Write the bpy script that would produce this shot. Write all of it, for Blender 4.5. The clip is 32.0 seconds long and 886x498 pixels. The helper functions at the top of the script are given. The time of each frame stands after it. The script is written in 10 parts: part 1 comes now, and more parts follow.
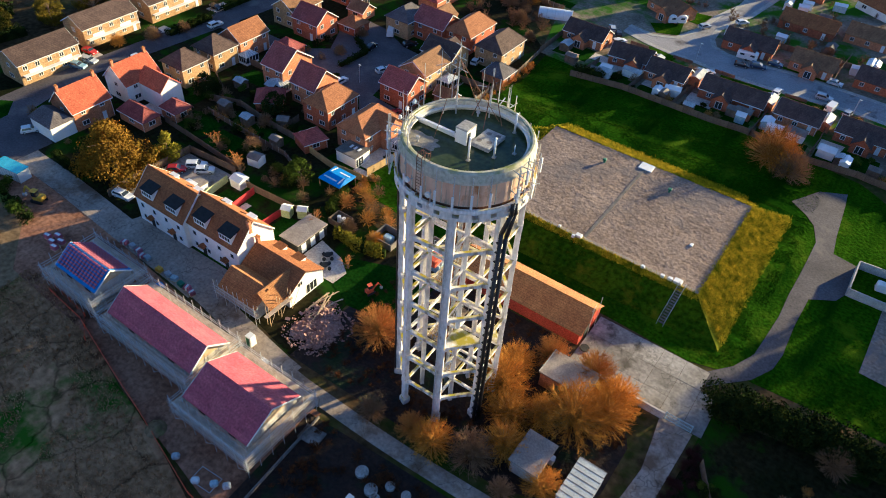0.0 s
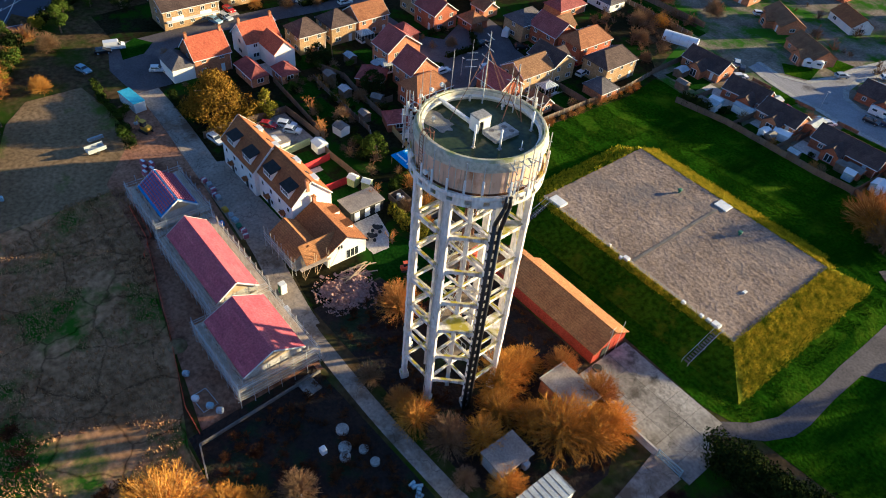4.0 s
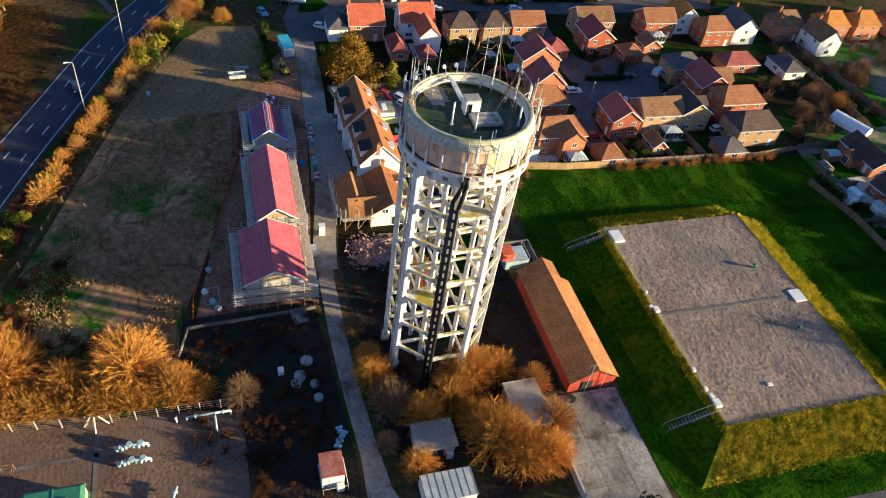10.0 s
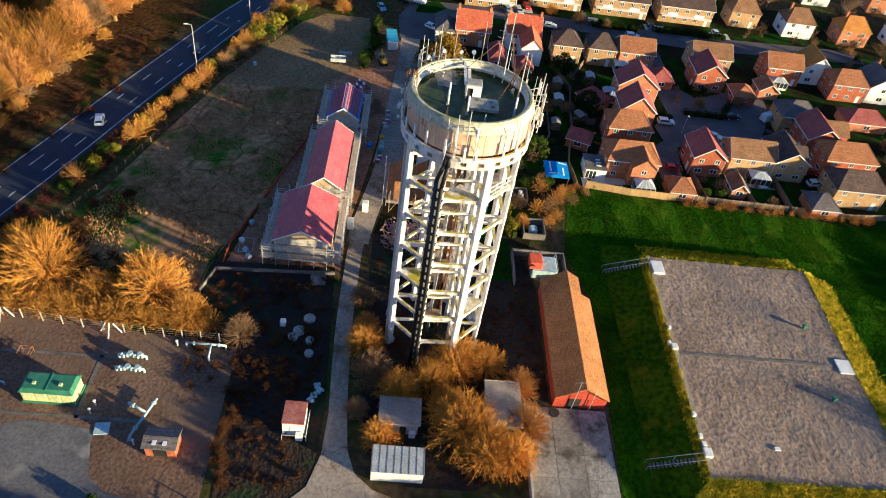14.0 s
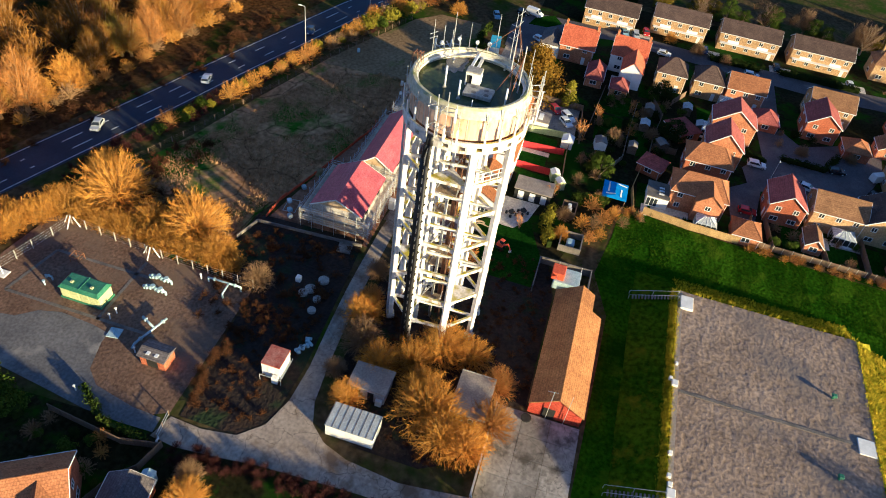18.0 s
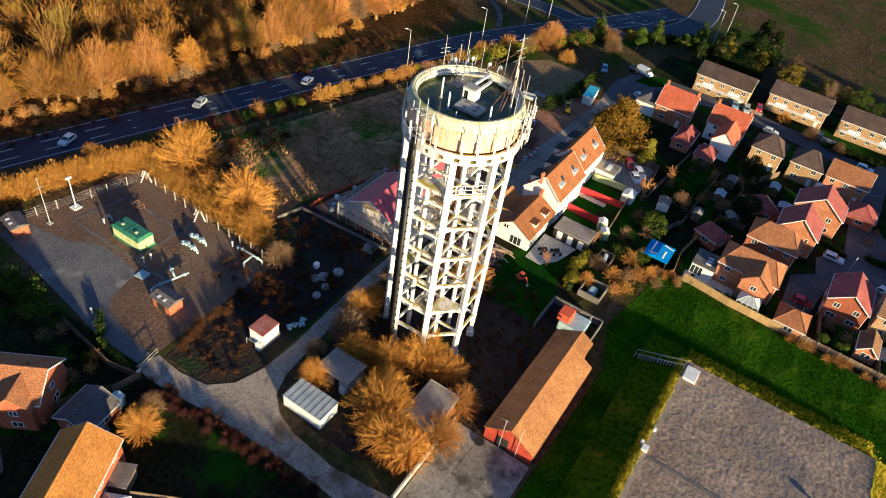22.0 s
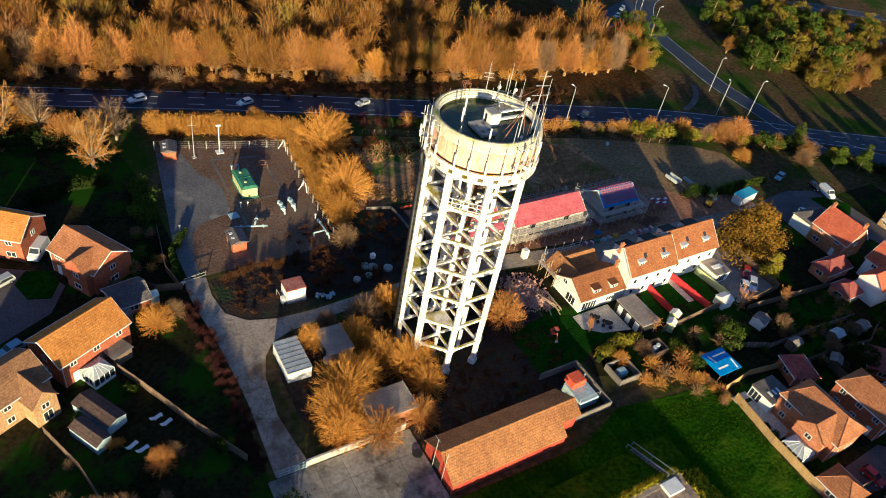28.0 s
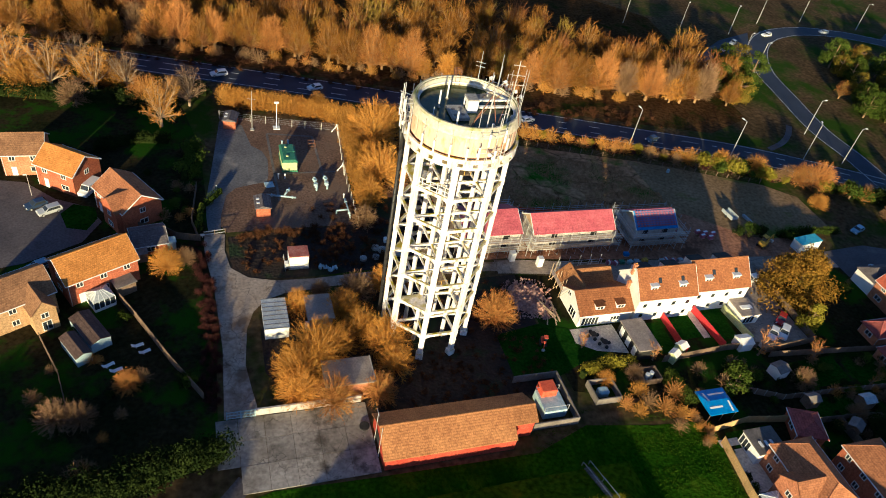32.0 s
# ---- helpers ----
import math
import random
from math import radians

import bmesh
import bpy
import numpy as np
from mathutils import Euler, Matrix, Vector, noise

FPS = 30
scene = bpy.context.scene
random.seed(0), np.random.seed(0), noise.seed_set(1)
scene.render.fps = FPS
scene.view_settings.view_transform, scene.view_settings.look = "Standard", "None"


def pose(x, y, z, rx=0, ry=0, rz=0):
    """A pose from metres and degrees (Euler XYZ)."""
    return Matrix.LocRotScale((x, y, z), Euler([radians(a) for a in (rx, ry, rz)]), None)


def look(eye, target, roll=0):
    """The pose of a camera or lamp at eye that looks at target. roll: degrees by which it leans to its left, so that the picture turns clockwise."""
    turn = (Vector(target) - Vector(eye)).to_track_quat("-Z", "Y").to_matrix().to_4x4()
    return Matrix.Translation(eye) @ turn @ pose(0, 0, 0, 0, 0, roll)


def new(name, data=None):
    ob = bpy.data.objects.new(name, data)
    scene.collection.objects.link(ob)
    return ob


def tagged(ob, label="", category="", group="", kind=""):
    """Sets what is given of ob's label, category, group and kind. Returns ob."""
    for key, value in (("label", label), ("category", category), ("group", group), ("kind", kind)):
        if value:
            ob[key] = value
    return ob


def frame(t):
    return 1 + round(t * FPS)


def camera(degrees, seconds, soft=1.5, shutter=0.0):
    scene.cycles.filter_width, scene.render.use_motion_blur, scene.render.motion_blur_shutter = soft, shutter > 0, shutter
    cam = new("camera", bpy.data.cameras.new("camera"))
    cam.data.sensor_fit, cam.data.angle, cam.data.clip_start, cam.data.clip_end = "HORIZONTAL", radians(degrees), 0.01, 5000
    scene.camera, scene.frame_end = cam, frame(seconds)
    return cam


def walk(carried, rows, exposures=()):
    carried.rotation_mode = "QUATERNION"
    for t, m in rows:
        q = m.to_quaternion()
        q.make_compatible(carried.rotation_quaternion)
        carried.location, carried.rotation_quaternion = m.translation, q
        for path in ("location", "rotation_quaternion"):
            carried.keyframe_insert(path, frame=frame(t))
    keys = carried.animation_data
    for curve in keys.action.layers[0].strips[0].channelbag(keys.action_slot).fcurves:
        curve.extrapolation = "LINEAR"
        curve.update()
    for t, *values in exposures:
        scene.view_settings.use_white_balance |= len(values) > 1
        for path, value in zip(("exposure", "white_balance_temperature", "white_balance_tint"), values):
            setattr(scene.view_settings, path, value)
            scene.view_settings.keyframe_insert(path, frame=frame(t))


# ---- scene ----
cam = camera(64.7, 32.0, soft=1.0)
METRES, EYE, TILT, LEAN, TURN = 174.7, 90.2, 0.0, 0.0, 32.6
ROWS = [
    (0.0, 0.0, 0.0, 0.0, 3.02, -42.92, -3.25),
    (0.5, 0.0108, -0.0021, -0.0003, 4.91, -42.98, -3.39),
    (1.0, 0.0221, -0.0036, -0.0005, 6.45, -43.0, -3.47),
    (1.5, 0.0334, -0.0048, -0.0002, 8.17, -43.05, -3.6),
    (2.0, 0.0449, -0.0056, 0.0003, 10.07, -43.1, -3.75),
    (2.5, 0.0565, -0.0063, 0.0009, 12.44, -43.17, -3.95),
    (3.0, 0.0685, -0.0064, 0.0015, 15.1, -43.26, -4.15),
    (3.5, 0.0805, -0.0062, 0.0021, 17.01, -43.31, -4.36),
    (5.5, 0.1305, -0.0002, 0.0025, 23.36, -43.58, -5.22),
    (6.0, 0.1435, 0.0025, 0.0023, 25.29, -43.66, -5.43),
    (6.5, 0.1568, 0.0054, 0.0021, 27.34, -43.74, -5.7),
    (7.0, 0.1699, 0.0092, 0.0021, 29.47, -43.83, -5.92),
    (7.5, 0.1835, 0.0132, 0.0025, 31.68, -43.88, -6.12),
    (8.0, 0.197, 0.0176, 0.0027, 33.87, -43.72, -6.34),
    (8.5, 0.2107, 0.0224, 0.0031, 36.01, -43.68, -6.48),
    (9.0, 0.2248, 0.0274, 0.0041, 38.18, -43.73, -6.63),
    (9.5, 0.2382, 0.0331, 0.0046, 40.14, -43.73, -6.84),
    (10.0, 0.2518, 0.0389, 0.0051, 41.98, -43.71, -7.05),
    (10.5, 0.2651, 0.0455, 0.0052, 44.07, -43.74, -7.23),
    (11.0, 0.2781, 0.0528, 0.0056, 46.41, -43.81, -7.41),
    (11.5, 0.2908, 0.0604, 0.0052, 48.98, -43.82, -7.44),
    (12.0, 0.3032, 0.0684, 0.0045, 51.62, -43.83, -7.35),
    (12.5, 0.3152, 0.0772, 0.0035, 53.59, -43.77, -7.13),
    (13.0, 0.3272, 0.0869, 0.0022, 54.86, -43.66, -7.04),
    (13.5, 0.3393, 0.097, 0.0012, 56.07, -43.55, -7.05),
    (14.0, 0.3511, 0.1076, 0.001, 57.8, -43.49, -7.08),
    (14.5, 0.3617, 0.118, 0.0013, 59.37, -43.44, -7.12),
    (16.5, 0.4049, 0.1674, 0.0051, 65.97, -43.56, -7.05),
    (17.0, 0.4146, 0.1804, 0.0049, 68.52, -43.58, -6.88),
    (17.5, 0.4244, 0.1942, 0.0044, 71.37, -43.61, -6.77),
    (18.0, 0.4338, 0.2087, 0.0038, 73.93, -43.62, -6.68),
    (18.5, 0.4425, 0.2236, 0.0036, 75.64, -43.6, -6.75),
    (19.0, 0.4506, 0.2388, 0.0037, 77.06, -43.54, -6.83),
    (19.5, 0.4582, 0.2542, 0.0039, 78.47, -43.43, -6.92),
    (20.0, 0.4654, 0.2704, 0.0041, 79.9, -43.13, -7.14),
    (20.5, 0.4719, 0.2869, 0.005, 81.31, -42.88, -7.44),
    (21.0, 0.4777, 0.303, 0.0061, 83.32, -42.19, -7.53),
    (21.5, 0.4834, 0.3194, 0.0065, 87.02, -41.77, -7.46),
    (22.0, 0.488, 0.3361, 0.0066, 90.71, -41.57, -7.49),
    (22.5, 0.4917, 0.3533, 0.0073, 93.88, -41.33, -7.67),
    (23.0, 0.4951, 0.3705, 0.0082, 96.64, -41.06, -7.88),
    (23.5, 0.4974, 0.3874, 0.0092, 99.46, -40.88, -8.07),
    (24.0, 0.4992, 0.4045, 0.01, 102.33, -40.68, -8.23),
    (24.5, 0.5001, 0.4214, 0.0111, 105.41, -40.61, -8.4),
    (25.0, 0.5, 0.4391, 0.0123, 107.17, -40.43, -8.5),
    (25.5, 0.4991, 0.4569, 0.013, 108.0, -40.13, -8.63),
    (27.5, 0.4896, 0.5259, 0.0138, 115.44, -39.91, -8.94),
    (28.0, 0.4856, 0.5428, 0.0139, 117.55, -39.92, -8.99),
    (28.5, 0.481, 0.5596, 0.0133, 119.64, -39.94, -9.02),
    (29.0, 0.4758, 0.5764, 0.0129, 121.74, -39.98, -9.02),
    (29.5, 0.4703, 0.5928, 0.0125, 123.83, -40.0, -9.04),
    (30.0, 0.4639, 0.6093, 0.0125, 125.52, -39.99, -9.04),
    (30.5, 0.457, 0.6256, 0.0121, 126.63, -39.92, -9.03),
    (31.0, 0.4496, 0.6415, 0.012, 127.71, -39.86, -8.98),
    (31.5, 0.4418, 0.6573, 0.0117, 129.39, -39.88, -8.95),
    (32.0, 0.4333, 0.6727, 0.0116, 131.23, -39.93, -8.88),
]
walk(cam, [(t, pose(0, 0, EYE, TILT, LEAN, TURN) @ pose(METRES * x, METRES * y, METRES * z, 90 + pitch, roll, yaw)) for t, x, y, z, yaw, pitch, roll in ROWS],
     exposures=[(0.0, 1.94, 4950, 20), (8.0, 1.68, 4950, 20), (14.0, 1.66, 4950, 20), (18.0, 1.65, 4950, 20), (22.0, 1.47, 4950, 20), (26.0, 1.34, 4950, 20), (32.0, 1.16, 4950, 20)])

# ---- world, sun, exposure ----
SUN_AZ, SUN_EL = 24.8, 9.0      # degrees clockwise from +y, degrees over the horizon
world = bpy.data.worlds.new("evening_sky")
scene.world = world
world.use_nodes = True
wn = world.node_tree
wn.nodes.clear()
sky = wn.nodes.new("ShaderNodeTexSky")
sky.sky_type = "NISHITA"
sky.sun_disc = False
sky.sun_elevation, sky.sun_rotation = radians(SUN_EL), radians(SUN_AZ)
sky.air_density, sky.dust_density, sky.ozone_density = 1.1, 0.4, 2.6
bg = wn.nodes.new("ShaderNodeBackground")
bg.inputs["Strength"].default_value = 0.057
wo = wn.nodes.new("ShaderNodeOutputWorld")
wn.links.new(sky.outputs[0], bg.inputs[0])
wn.links.new(bg.outputs[0], wo.inputs[0])
sun_data = bpy.data.lights.new("sun", "SUN")
sun_data.energy, sun_data.angle, sun_data.color = 5.0, radians(1.0), (1.0, 0.74, 0.28)
sun = new("sun", sun_data)
_s = Vector((math.sin(radians(SUN_AZ)) * math.cos(radians(SUN_EL)), math.cos(radians(SUN_AZ)) * math.cos(radians(SUN_EL)), math.sin(radians(SUN_EL))))
sun.matrix_world = look(_s * 400, (0, 0, 0))

# ---- mesh and object helpers ----
rnd = random.Random(7)


class MB:
    """Collects vertices and faces of one mesh."""

    def __init__(self):
        self.v, self.f = [], []

    def add(self, verts, faces, m=None):
        n = len(self.v)
        self.v.extend([tuple(m @ Vector(p)) for p in verts] if m is not None else [tuple(p) for p in verts])
        self.f.extend([tuple(i + n for i in f) for f in faces])
        return self

    def box(self, x0, y0, z0, x1, y1, z1, m=None):
        return self.add([(x0, y0, z0), (x1, y0, z0), (x1, y1, z0), (x0, y1, z0), (x0, y0, z1), (x1, y0, z1), (x1, y1, z1), (x0, y1, z1)],
                        [(3, 2, 1, 0), (4, 5, 6, 7), (0, 1, 5, 4), (1, 2, 6, 5), (2, 3, 7, 6), (3, 0, 4, 7)], m)

    def cbox(self, cx, cy, cz, sx, sy, sz, m=None, ch=0.0):
        """A box round its centre, its upright edges and top chamfered by ch."""
        x, y, z = sx / 2, sy / 2, sz / 2
        if not ch:
            return self.box(cx - x, cy - y, cz - z, cx + x, cy + y, cz + z, m)
        ring = [(x - ch, -y), (x, -y + ch), (x, y - ch), (x - ch, y), (-x + ch, y), (-x, y - ch), (-x, -y + ch), (-x + ch, -y)]
        k = 1 - ch / max(min(x, y), 1e-6)
        vs = [(cx + a, cy + b, cz - z) for a, b in ring] + [(cx + a, cy + b, cz + z - ch) for a, b in ring]
        vs += [(cx + a * k, cy + b * k, cz + z) for a, b in ring]
        fs = [tuple(range(7, -1, -1)), tuple(range(16, 24))]
        for r in (0, 8):
            fs += [(r + i, r + (i + 1) % 8, r + 8 + (i + 1) % 8, r + 8 + i) for i in range(8)]
        return self.add(vs, fs, m)

    def tube(self, p, q, r, n=6, r2=None, cap=True):
        p, q = Vector(p), Vector(q)
        r2 = r if r2 is None else r2
        d = (q - p).normalized()
        a = d.orthogonal().normalized()
        b = d.cross(a)
        ring = [(math.cos(2 * math.pi * i / n), math.sin(2 * math.pi * i / n)) for i in range(n)]
        vs = [p + (a * c + b * s) * r for c, s in ring] + [q + (a * c + b * s) * r2 for c, s in ring]
        fs = [(i, (i + 1) % n, n + (i + 1) % n, n + i) for i in range(n)]
        if cap:
            fs += [tuple(range(n - 1, -1, -1)), tuple(range(n, 2 * n))]
        return self.add(vs, fs)

    def path(self, pts, r, n=6):
        for a, b in zip(pts, pts[1:]):
            self.tube(a, b, r, n)
        return self

    def beam(self, p, q, w, h, up=(0, 0, 1)):
        """A square bar from p to q, w wide and h deep."""
        p, q = Vector(p), Vector(q)
        d = (q - p).normalized()
        s = d.cross(Vector(up))
        s = (s if s.length > 1e-4 else d.orthogonal()).normalized()
        u = s.cross(d).normalized()
        vs = [e + s * a * w / 2 + u * b * h / 2 for e in (p, q) for a, b in ((-1, -1), (1, -1), (1, 1), (-1, 1))]
        return self.add(vs, [(0, 1, 2, 3), (7, 6, 5, 4), (0, 4, 5, 1), (1, 5, 6, 2), (2, 6, 7, 3), (3, 7, 4, 0)])

    def prism(self, pts, z0, z1, m=None):
        n = len(pts)
        area = sum(pts[i][0] * pts[(i + 1) % n][1] - pts[(i + 1) % n][0] * pts[i][1] for i in range(n))
        pts = pts if area > 0 else pts[::-1]
        return self.add([(x, y, z0) for x, y in pts] + [(x, y, z1) for x, y in pts],
                        [tuple(range(n - 1, -1, -1)), tuple(range(n, 2 * n))] + [(i, (i + 1) % n, n + (i + 1) % n, n + i) for i in range(n)], m)

    def lathe(self, prof, n=48, closed=True):
        """Turns a closed profile of (r, z), listed outer side going up, round z."""
        k = len(prof)
        vs = [(r * math.cos(2 * math.pi * i / n), r * math.sin(2 * math.pi * i / n), z) for i in range(n) for r, z in prof]
        fs = []
        for i in range(n):
            j = (i + 1) % n
            for a in range(k if closed else k - 1):
                b = (a + 1) % k
                fs.append((i * k + a, j * k + a, j * k + b, i * k + b))
        return self.add(vs, fs)

    def mesh(self, name, material, smooth=False):
        me = bpy.data.meshes.new(name)
        me.from_pydata(self.v, [], self.f)
        me.materials.append(material)
        if smooth:
            me.polygons.foreach_set("use_smooth", [True] * len(me.polygons))
        me.update()
        return me


def part(name, mb, material, parent, label="", smooth=False):
    """One mesh under a thing or a part; mb is an MB or a mesh that is shared."""
    ob = new(name, mb.mesh(name, material, smooth) if isinstance(mb, MB) else mb)
    ob.parent = parent
    return tagged(ob, label)


def thing(name, label, category, group="", kind="", at=(0, 0, 0), turn=0.0):
    ob = tagged(new(name), label, category, group, kind)
    ob.matrix_basis = pose(at[0], at[1], at[2], 0, 0, turn)
    return ob


def solid(name, mb, material, label, category, group="", kind="", at=(0, 0, 0), turn=0.0, smooth=False):
    """A thing that is one mesh."""
    ob = tagged(new(name, mb.mesh(name, material, smooth)), label, category, group, kind)
    ob.matrix_basis = pose(at[0], at[1], at[2], 0, 0, turn)
    return ob


def patch(name, pts, z, material, label, category="ground", thick=0.0):
    """A flat piece of ground with the outline pts."""
    mb = MB()
    if thick:
        mb.prism(pts, z - thick, z)
    else:
        n = len(pts)
        area = sum(pts[i][0] * pts[(i + 1) % n][1] - pts[(i + 1) % n][0] * pts[i][1] for i in range(n))
        mb.add([(x, y, z) for x, y in pts], [tuple(range(n)) if area > 0 else tuple(range(n - 1, -1, -1))])
    return solid(name, mb, material, label, category, kind="structure")


def strip(pts, wl, wr, z, mb=None, thick=0.0):
    """A band along pts, wl metres to its left and wr to its right."""
    mb = mb or MB()
    P = [Vector((x, y)) for x, y in pts]
    L, R_ = [], []
    for i, p in enumerate(P):
        d = (P[min(i + 1, len(P) - 1)] - P[max(i - 1, 0)]).normalized()
        nrm = Vector((-d.y, d.x))
        L.append(p + nrm * wl)
        R_.append(p - nrm * wr)
    n = len(P)
    vs = [(p.x, p.y, z) for p in R_] + [(p.x, p.y, z) for p in L]
    fs = [(i, i + 1, n + i + 1, n + i) for i in range(n - 1)]
    if thick:
        vs += [(x, y, zz - thick) for x, y, zz in vs]
        m = 2 * n
        fs += [(m + i, m + i + 1, i + 1, i) for i in range(n - 1)]
        fs += [(n + i, n + i + 1, m + n + i + 1, m + n + i) for i in range(n - 1)]
        fs += [(0, n, m + n, m), (n - 1, m + n - 1, m + 2 * n - 1, 2 * n - 1)]
    return mb.add(vs, fs)


def smooth_line(pts, k=6):
    """Catmull-Rom through pts."""
    P = [Vector(p) for p in pts]
    out = []
    for i in range(len(P) - 1):
        a, b, c, d = P[max(i - 1, 0)], P[i], P[i + 1], P[min(i + 2, len(P) - 1)]
        for j in range(k):
            t = j / k
            out.append(0.5 * (2 * b + (c - a) * t + (2 * a - 5 * b + 4 * c - d) * t * t + (3 * b - a - 3 * c + d) * t ** 3))
    out.append(P[-1])
    return [tuple(p) for p in out]

# ---- materials ----
def mat(name, c1, c2, scale=1.0, rough=0.8, bump=0.0, metal=0.0, fine=None, fine_amt=0.35, rand=0.0, c3=None, spec=0.4, stretch=(1, 1, 1), pos=(0.35, 0.65), coords="Object"):
    """A surface that shifts between two (or three) colours at one scale, with grain at another."""
    m = bpy.data.materials.new(name)
    m.use_nodes = True
    nt = m.node_tree
    b = nt.nodes["Principled BSDF"]
    N, L = nt.nodes.new, nt.links.new
    tc = N("ShaderNodeTexCoord")
    mp = N("ShaderNodeMapping")
    mp.inputs["Scale"].default_value = stretch
    L(tc.outputs[coords], mp.inputs[0])
    n1, n2 = N("ShaderNodeTexNoise"), N("ShaderNodeTexNoise")
    n1.inputs["Scale"].default_value, n1.inputs["Detail"].default_value, n1.inputs["Roughness"].default_value = scale, 5, 0.6
    n2.inputs["Scale"].default_value, n2.inputs["Detail"].default_value = fine or scale * 9, 4
    L(mp.outputs[0], n1.inputs[0]), L(mp.outputs[0], n2.inputs[0])
    ramp = N("ShaderNodeValToRGB")
    e = ramp.color_ramp.elements
    e[0].position, e[0].color = pos[0], (*c1, 1)
    e[1].position, e[1].color = pos[1], (*c2, 1)
    if c3:
        x = e.new(min(pos[1] + 0.1, 0.98))
        x.color = (*c3, 1)
    L(n1.outputs["Fac"], ramp.inputs[0])
    mr = N("ShaderNodeMapRange")
    mr.inputs["To Min"].default_value, mr.inputs["To Max"].default_value = 1 - fine_amt, 1 + fine_amt
    mr.inputs["From Min"].default_value, mr.inputs["From Max"].default_value = 0.25, 0.75
    L(n2.outputs["Fac"], mr.inputs[0])
    mul = N("ShaderNodeVectorMath")
    mul.operation = "SCALE"
    L(ramp.outputs[0], mul.inputs[0]), L(mr.outputs[0], mul.inputs["Scale"])
    out = mul.outputs[0]
    if rand:
        oi, hs, m2 = N("ShaderNodeObjectInfo"), N("ShaderNodeHueSaturation"), N("ShaderNodeMapRange")
        m2.inputs["To Min"].default_value, m2.inputs["To Max"].default_value = 1 - rand, 1 + rand
        L(oi.outputs["Random"], m2.inputs[0]), L(m2.outputs[0], hs.inputs["Value"]), L(out, hs.inputs["Color"])
        out = hs.outputs[0]
    L(out, b.inputs["Base Color"])
    b.inputs["Roughness"].default_value, b.inputs["Metallic"].default_value, b.inputs["Specular IOR Level"].default_value = rough, metal, spec
    if bump:
        bp = N("ShaderNodeBump")
        bp.inputs["Strength"].default_value, bp.inputs["Distance"].default_value = min(1.0, bump * 4), bump
        L(n2.outputs["Fac"], bp.inputs["Height"]), L(bp.outputs[0], b.inputs["Normal"])
    return m


def course_mat(name, c1, c2, mortar, w, h, gap=0.06, slope=1.0, rough=0.85, rand=0.1, bump=0.02, moss=None):
    """Rows of bricks or roof tiles, w by h metres, laid along the ridge; slope stretches the rows down a roof."""
    m = mat(name, c1, c2, 0.35, rough, rand=rand, spec=0.12)
    nt = m.node_tree
    N, L = nt.nodes.new, nt.links.new
    b = nt.nodes["Principled BSDF"]
    tc, sp, cb = N("ShaderNodeTexCoord"), N("ShaderNodeSeparateXYZ"), N("ShaderNodeCombineXYZ")
    L(tc.outputs["Object"], sp.inputs[0])
    ad = N("ShaderNodeMath")
    ad.operation = "ADD"
    L(sp.outputs["X"], ad.inputs[0]), L(sp.outputs["Y"], ad.inputs[1])
    ml = N("ShaderNodeMath")
    ml.operation = "MULTIPLY"
    ml.inputs[1].default_value = slope
    L(sp.outputs["Z"], ml.inputs[0])
    L((ad.outputs[0] if slope == 1.0 else sp.outputs["X"]), cb.inputs["X"]), L(ml.outputs[0], cb.inputs["Y"])
    br = N("ShaderNodeTexBrick")
    br.inputs["Scale"].default_value = 1.0
    br.inputs["Brick Width"].default_value, br.inputs["Row Height"].default_value = w, h
    br.inputs["Mortar Size"].default_value, br.inputs["Bias"].default_value = gap * h, 0.0
    lo, hi = (0.72, 1.2) if slope == 1.0 else (0.90, 1.08)
    br.inputs["Color1"].default_value, br.inputs["Color2"].default_value = (lo, lo, lo, 1), (hi, hi, hi, 1)
    br.inputs["Mortar"].default_value = (*mortar, 1)
    L(cb.outputs[0], br.inputs[0])
    src = b.inputs["Base Color"].links[0].from_socket
    mix = N("ShaderNodeMix")
    mix.data_type, mix.blend_type = "RGBA", "MULTIPLY"
    mix.inputs[0].default_value = 1.0
    L(src, mix.inputs[6]), L(br.outputs["Color"], mix.inputs[7])
    L(mix.outputs[2], b.inputs["Base Color"])
    bp = N("ShaderNodeBump")
    bp.invert = True
    bp.inputs["Strength"].default_value, bp.inputs["Distance"].default_value = 0.6, bump
    L(br.outputs["Fac"], bp.inputs["Height"]), L(bp.outputs[0], b.inputs["Normal"])
    return m


def glass_mat(name, tint):
    m = bpy.data.materials.new(name)
    m.use_nodes = True
    b = m.node_tree.nodes["Principled BSDF"]
    b.inputs["Base Color"].default_value = (*tint, 1)
    b.inputs["Roughness"].default_value, b.inputs["Specular IOR Level"].default_value = 0.06, 0.8
    return m


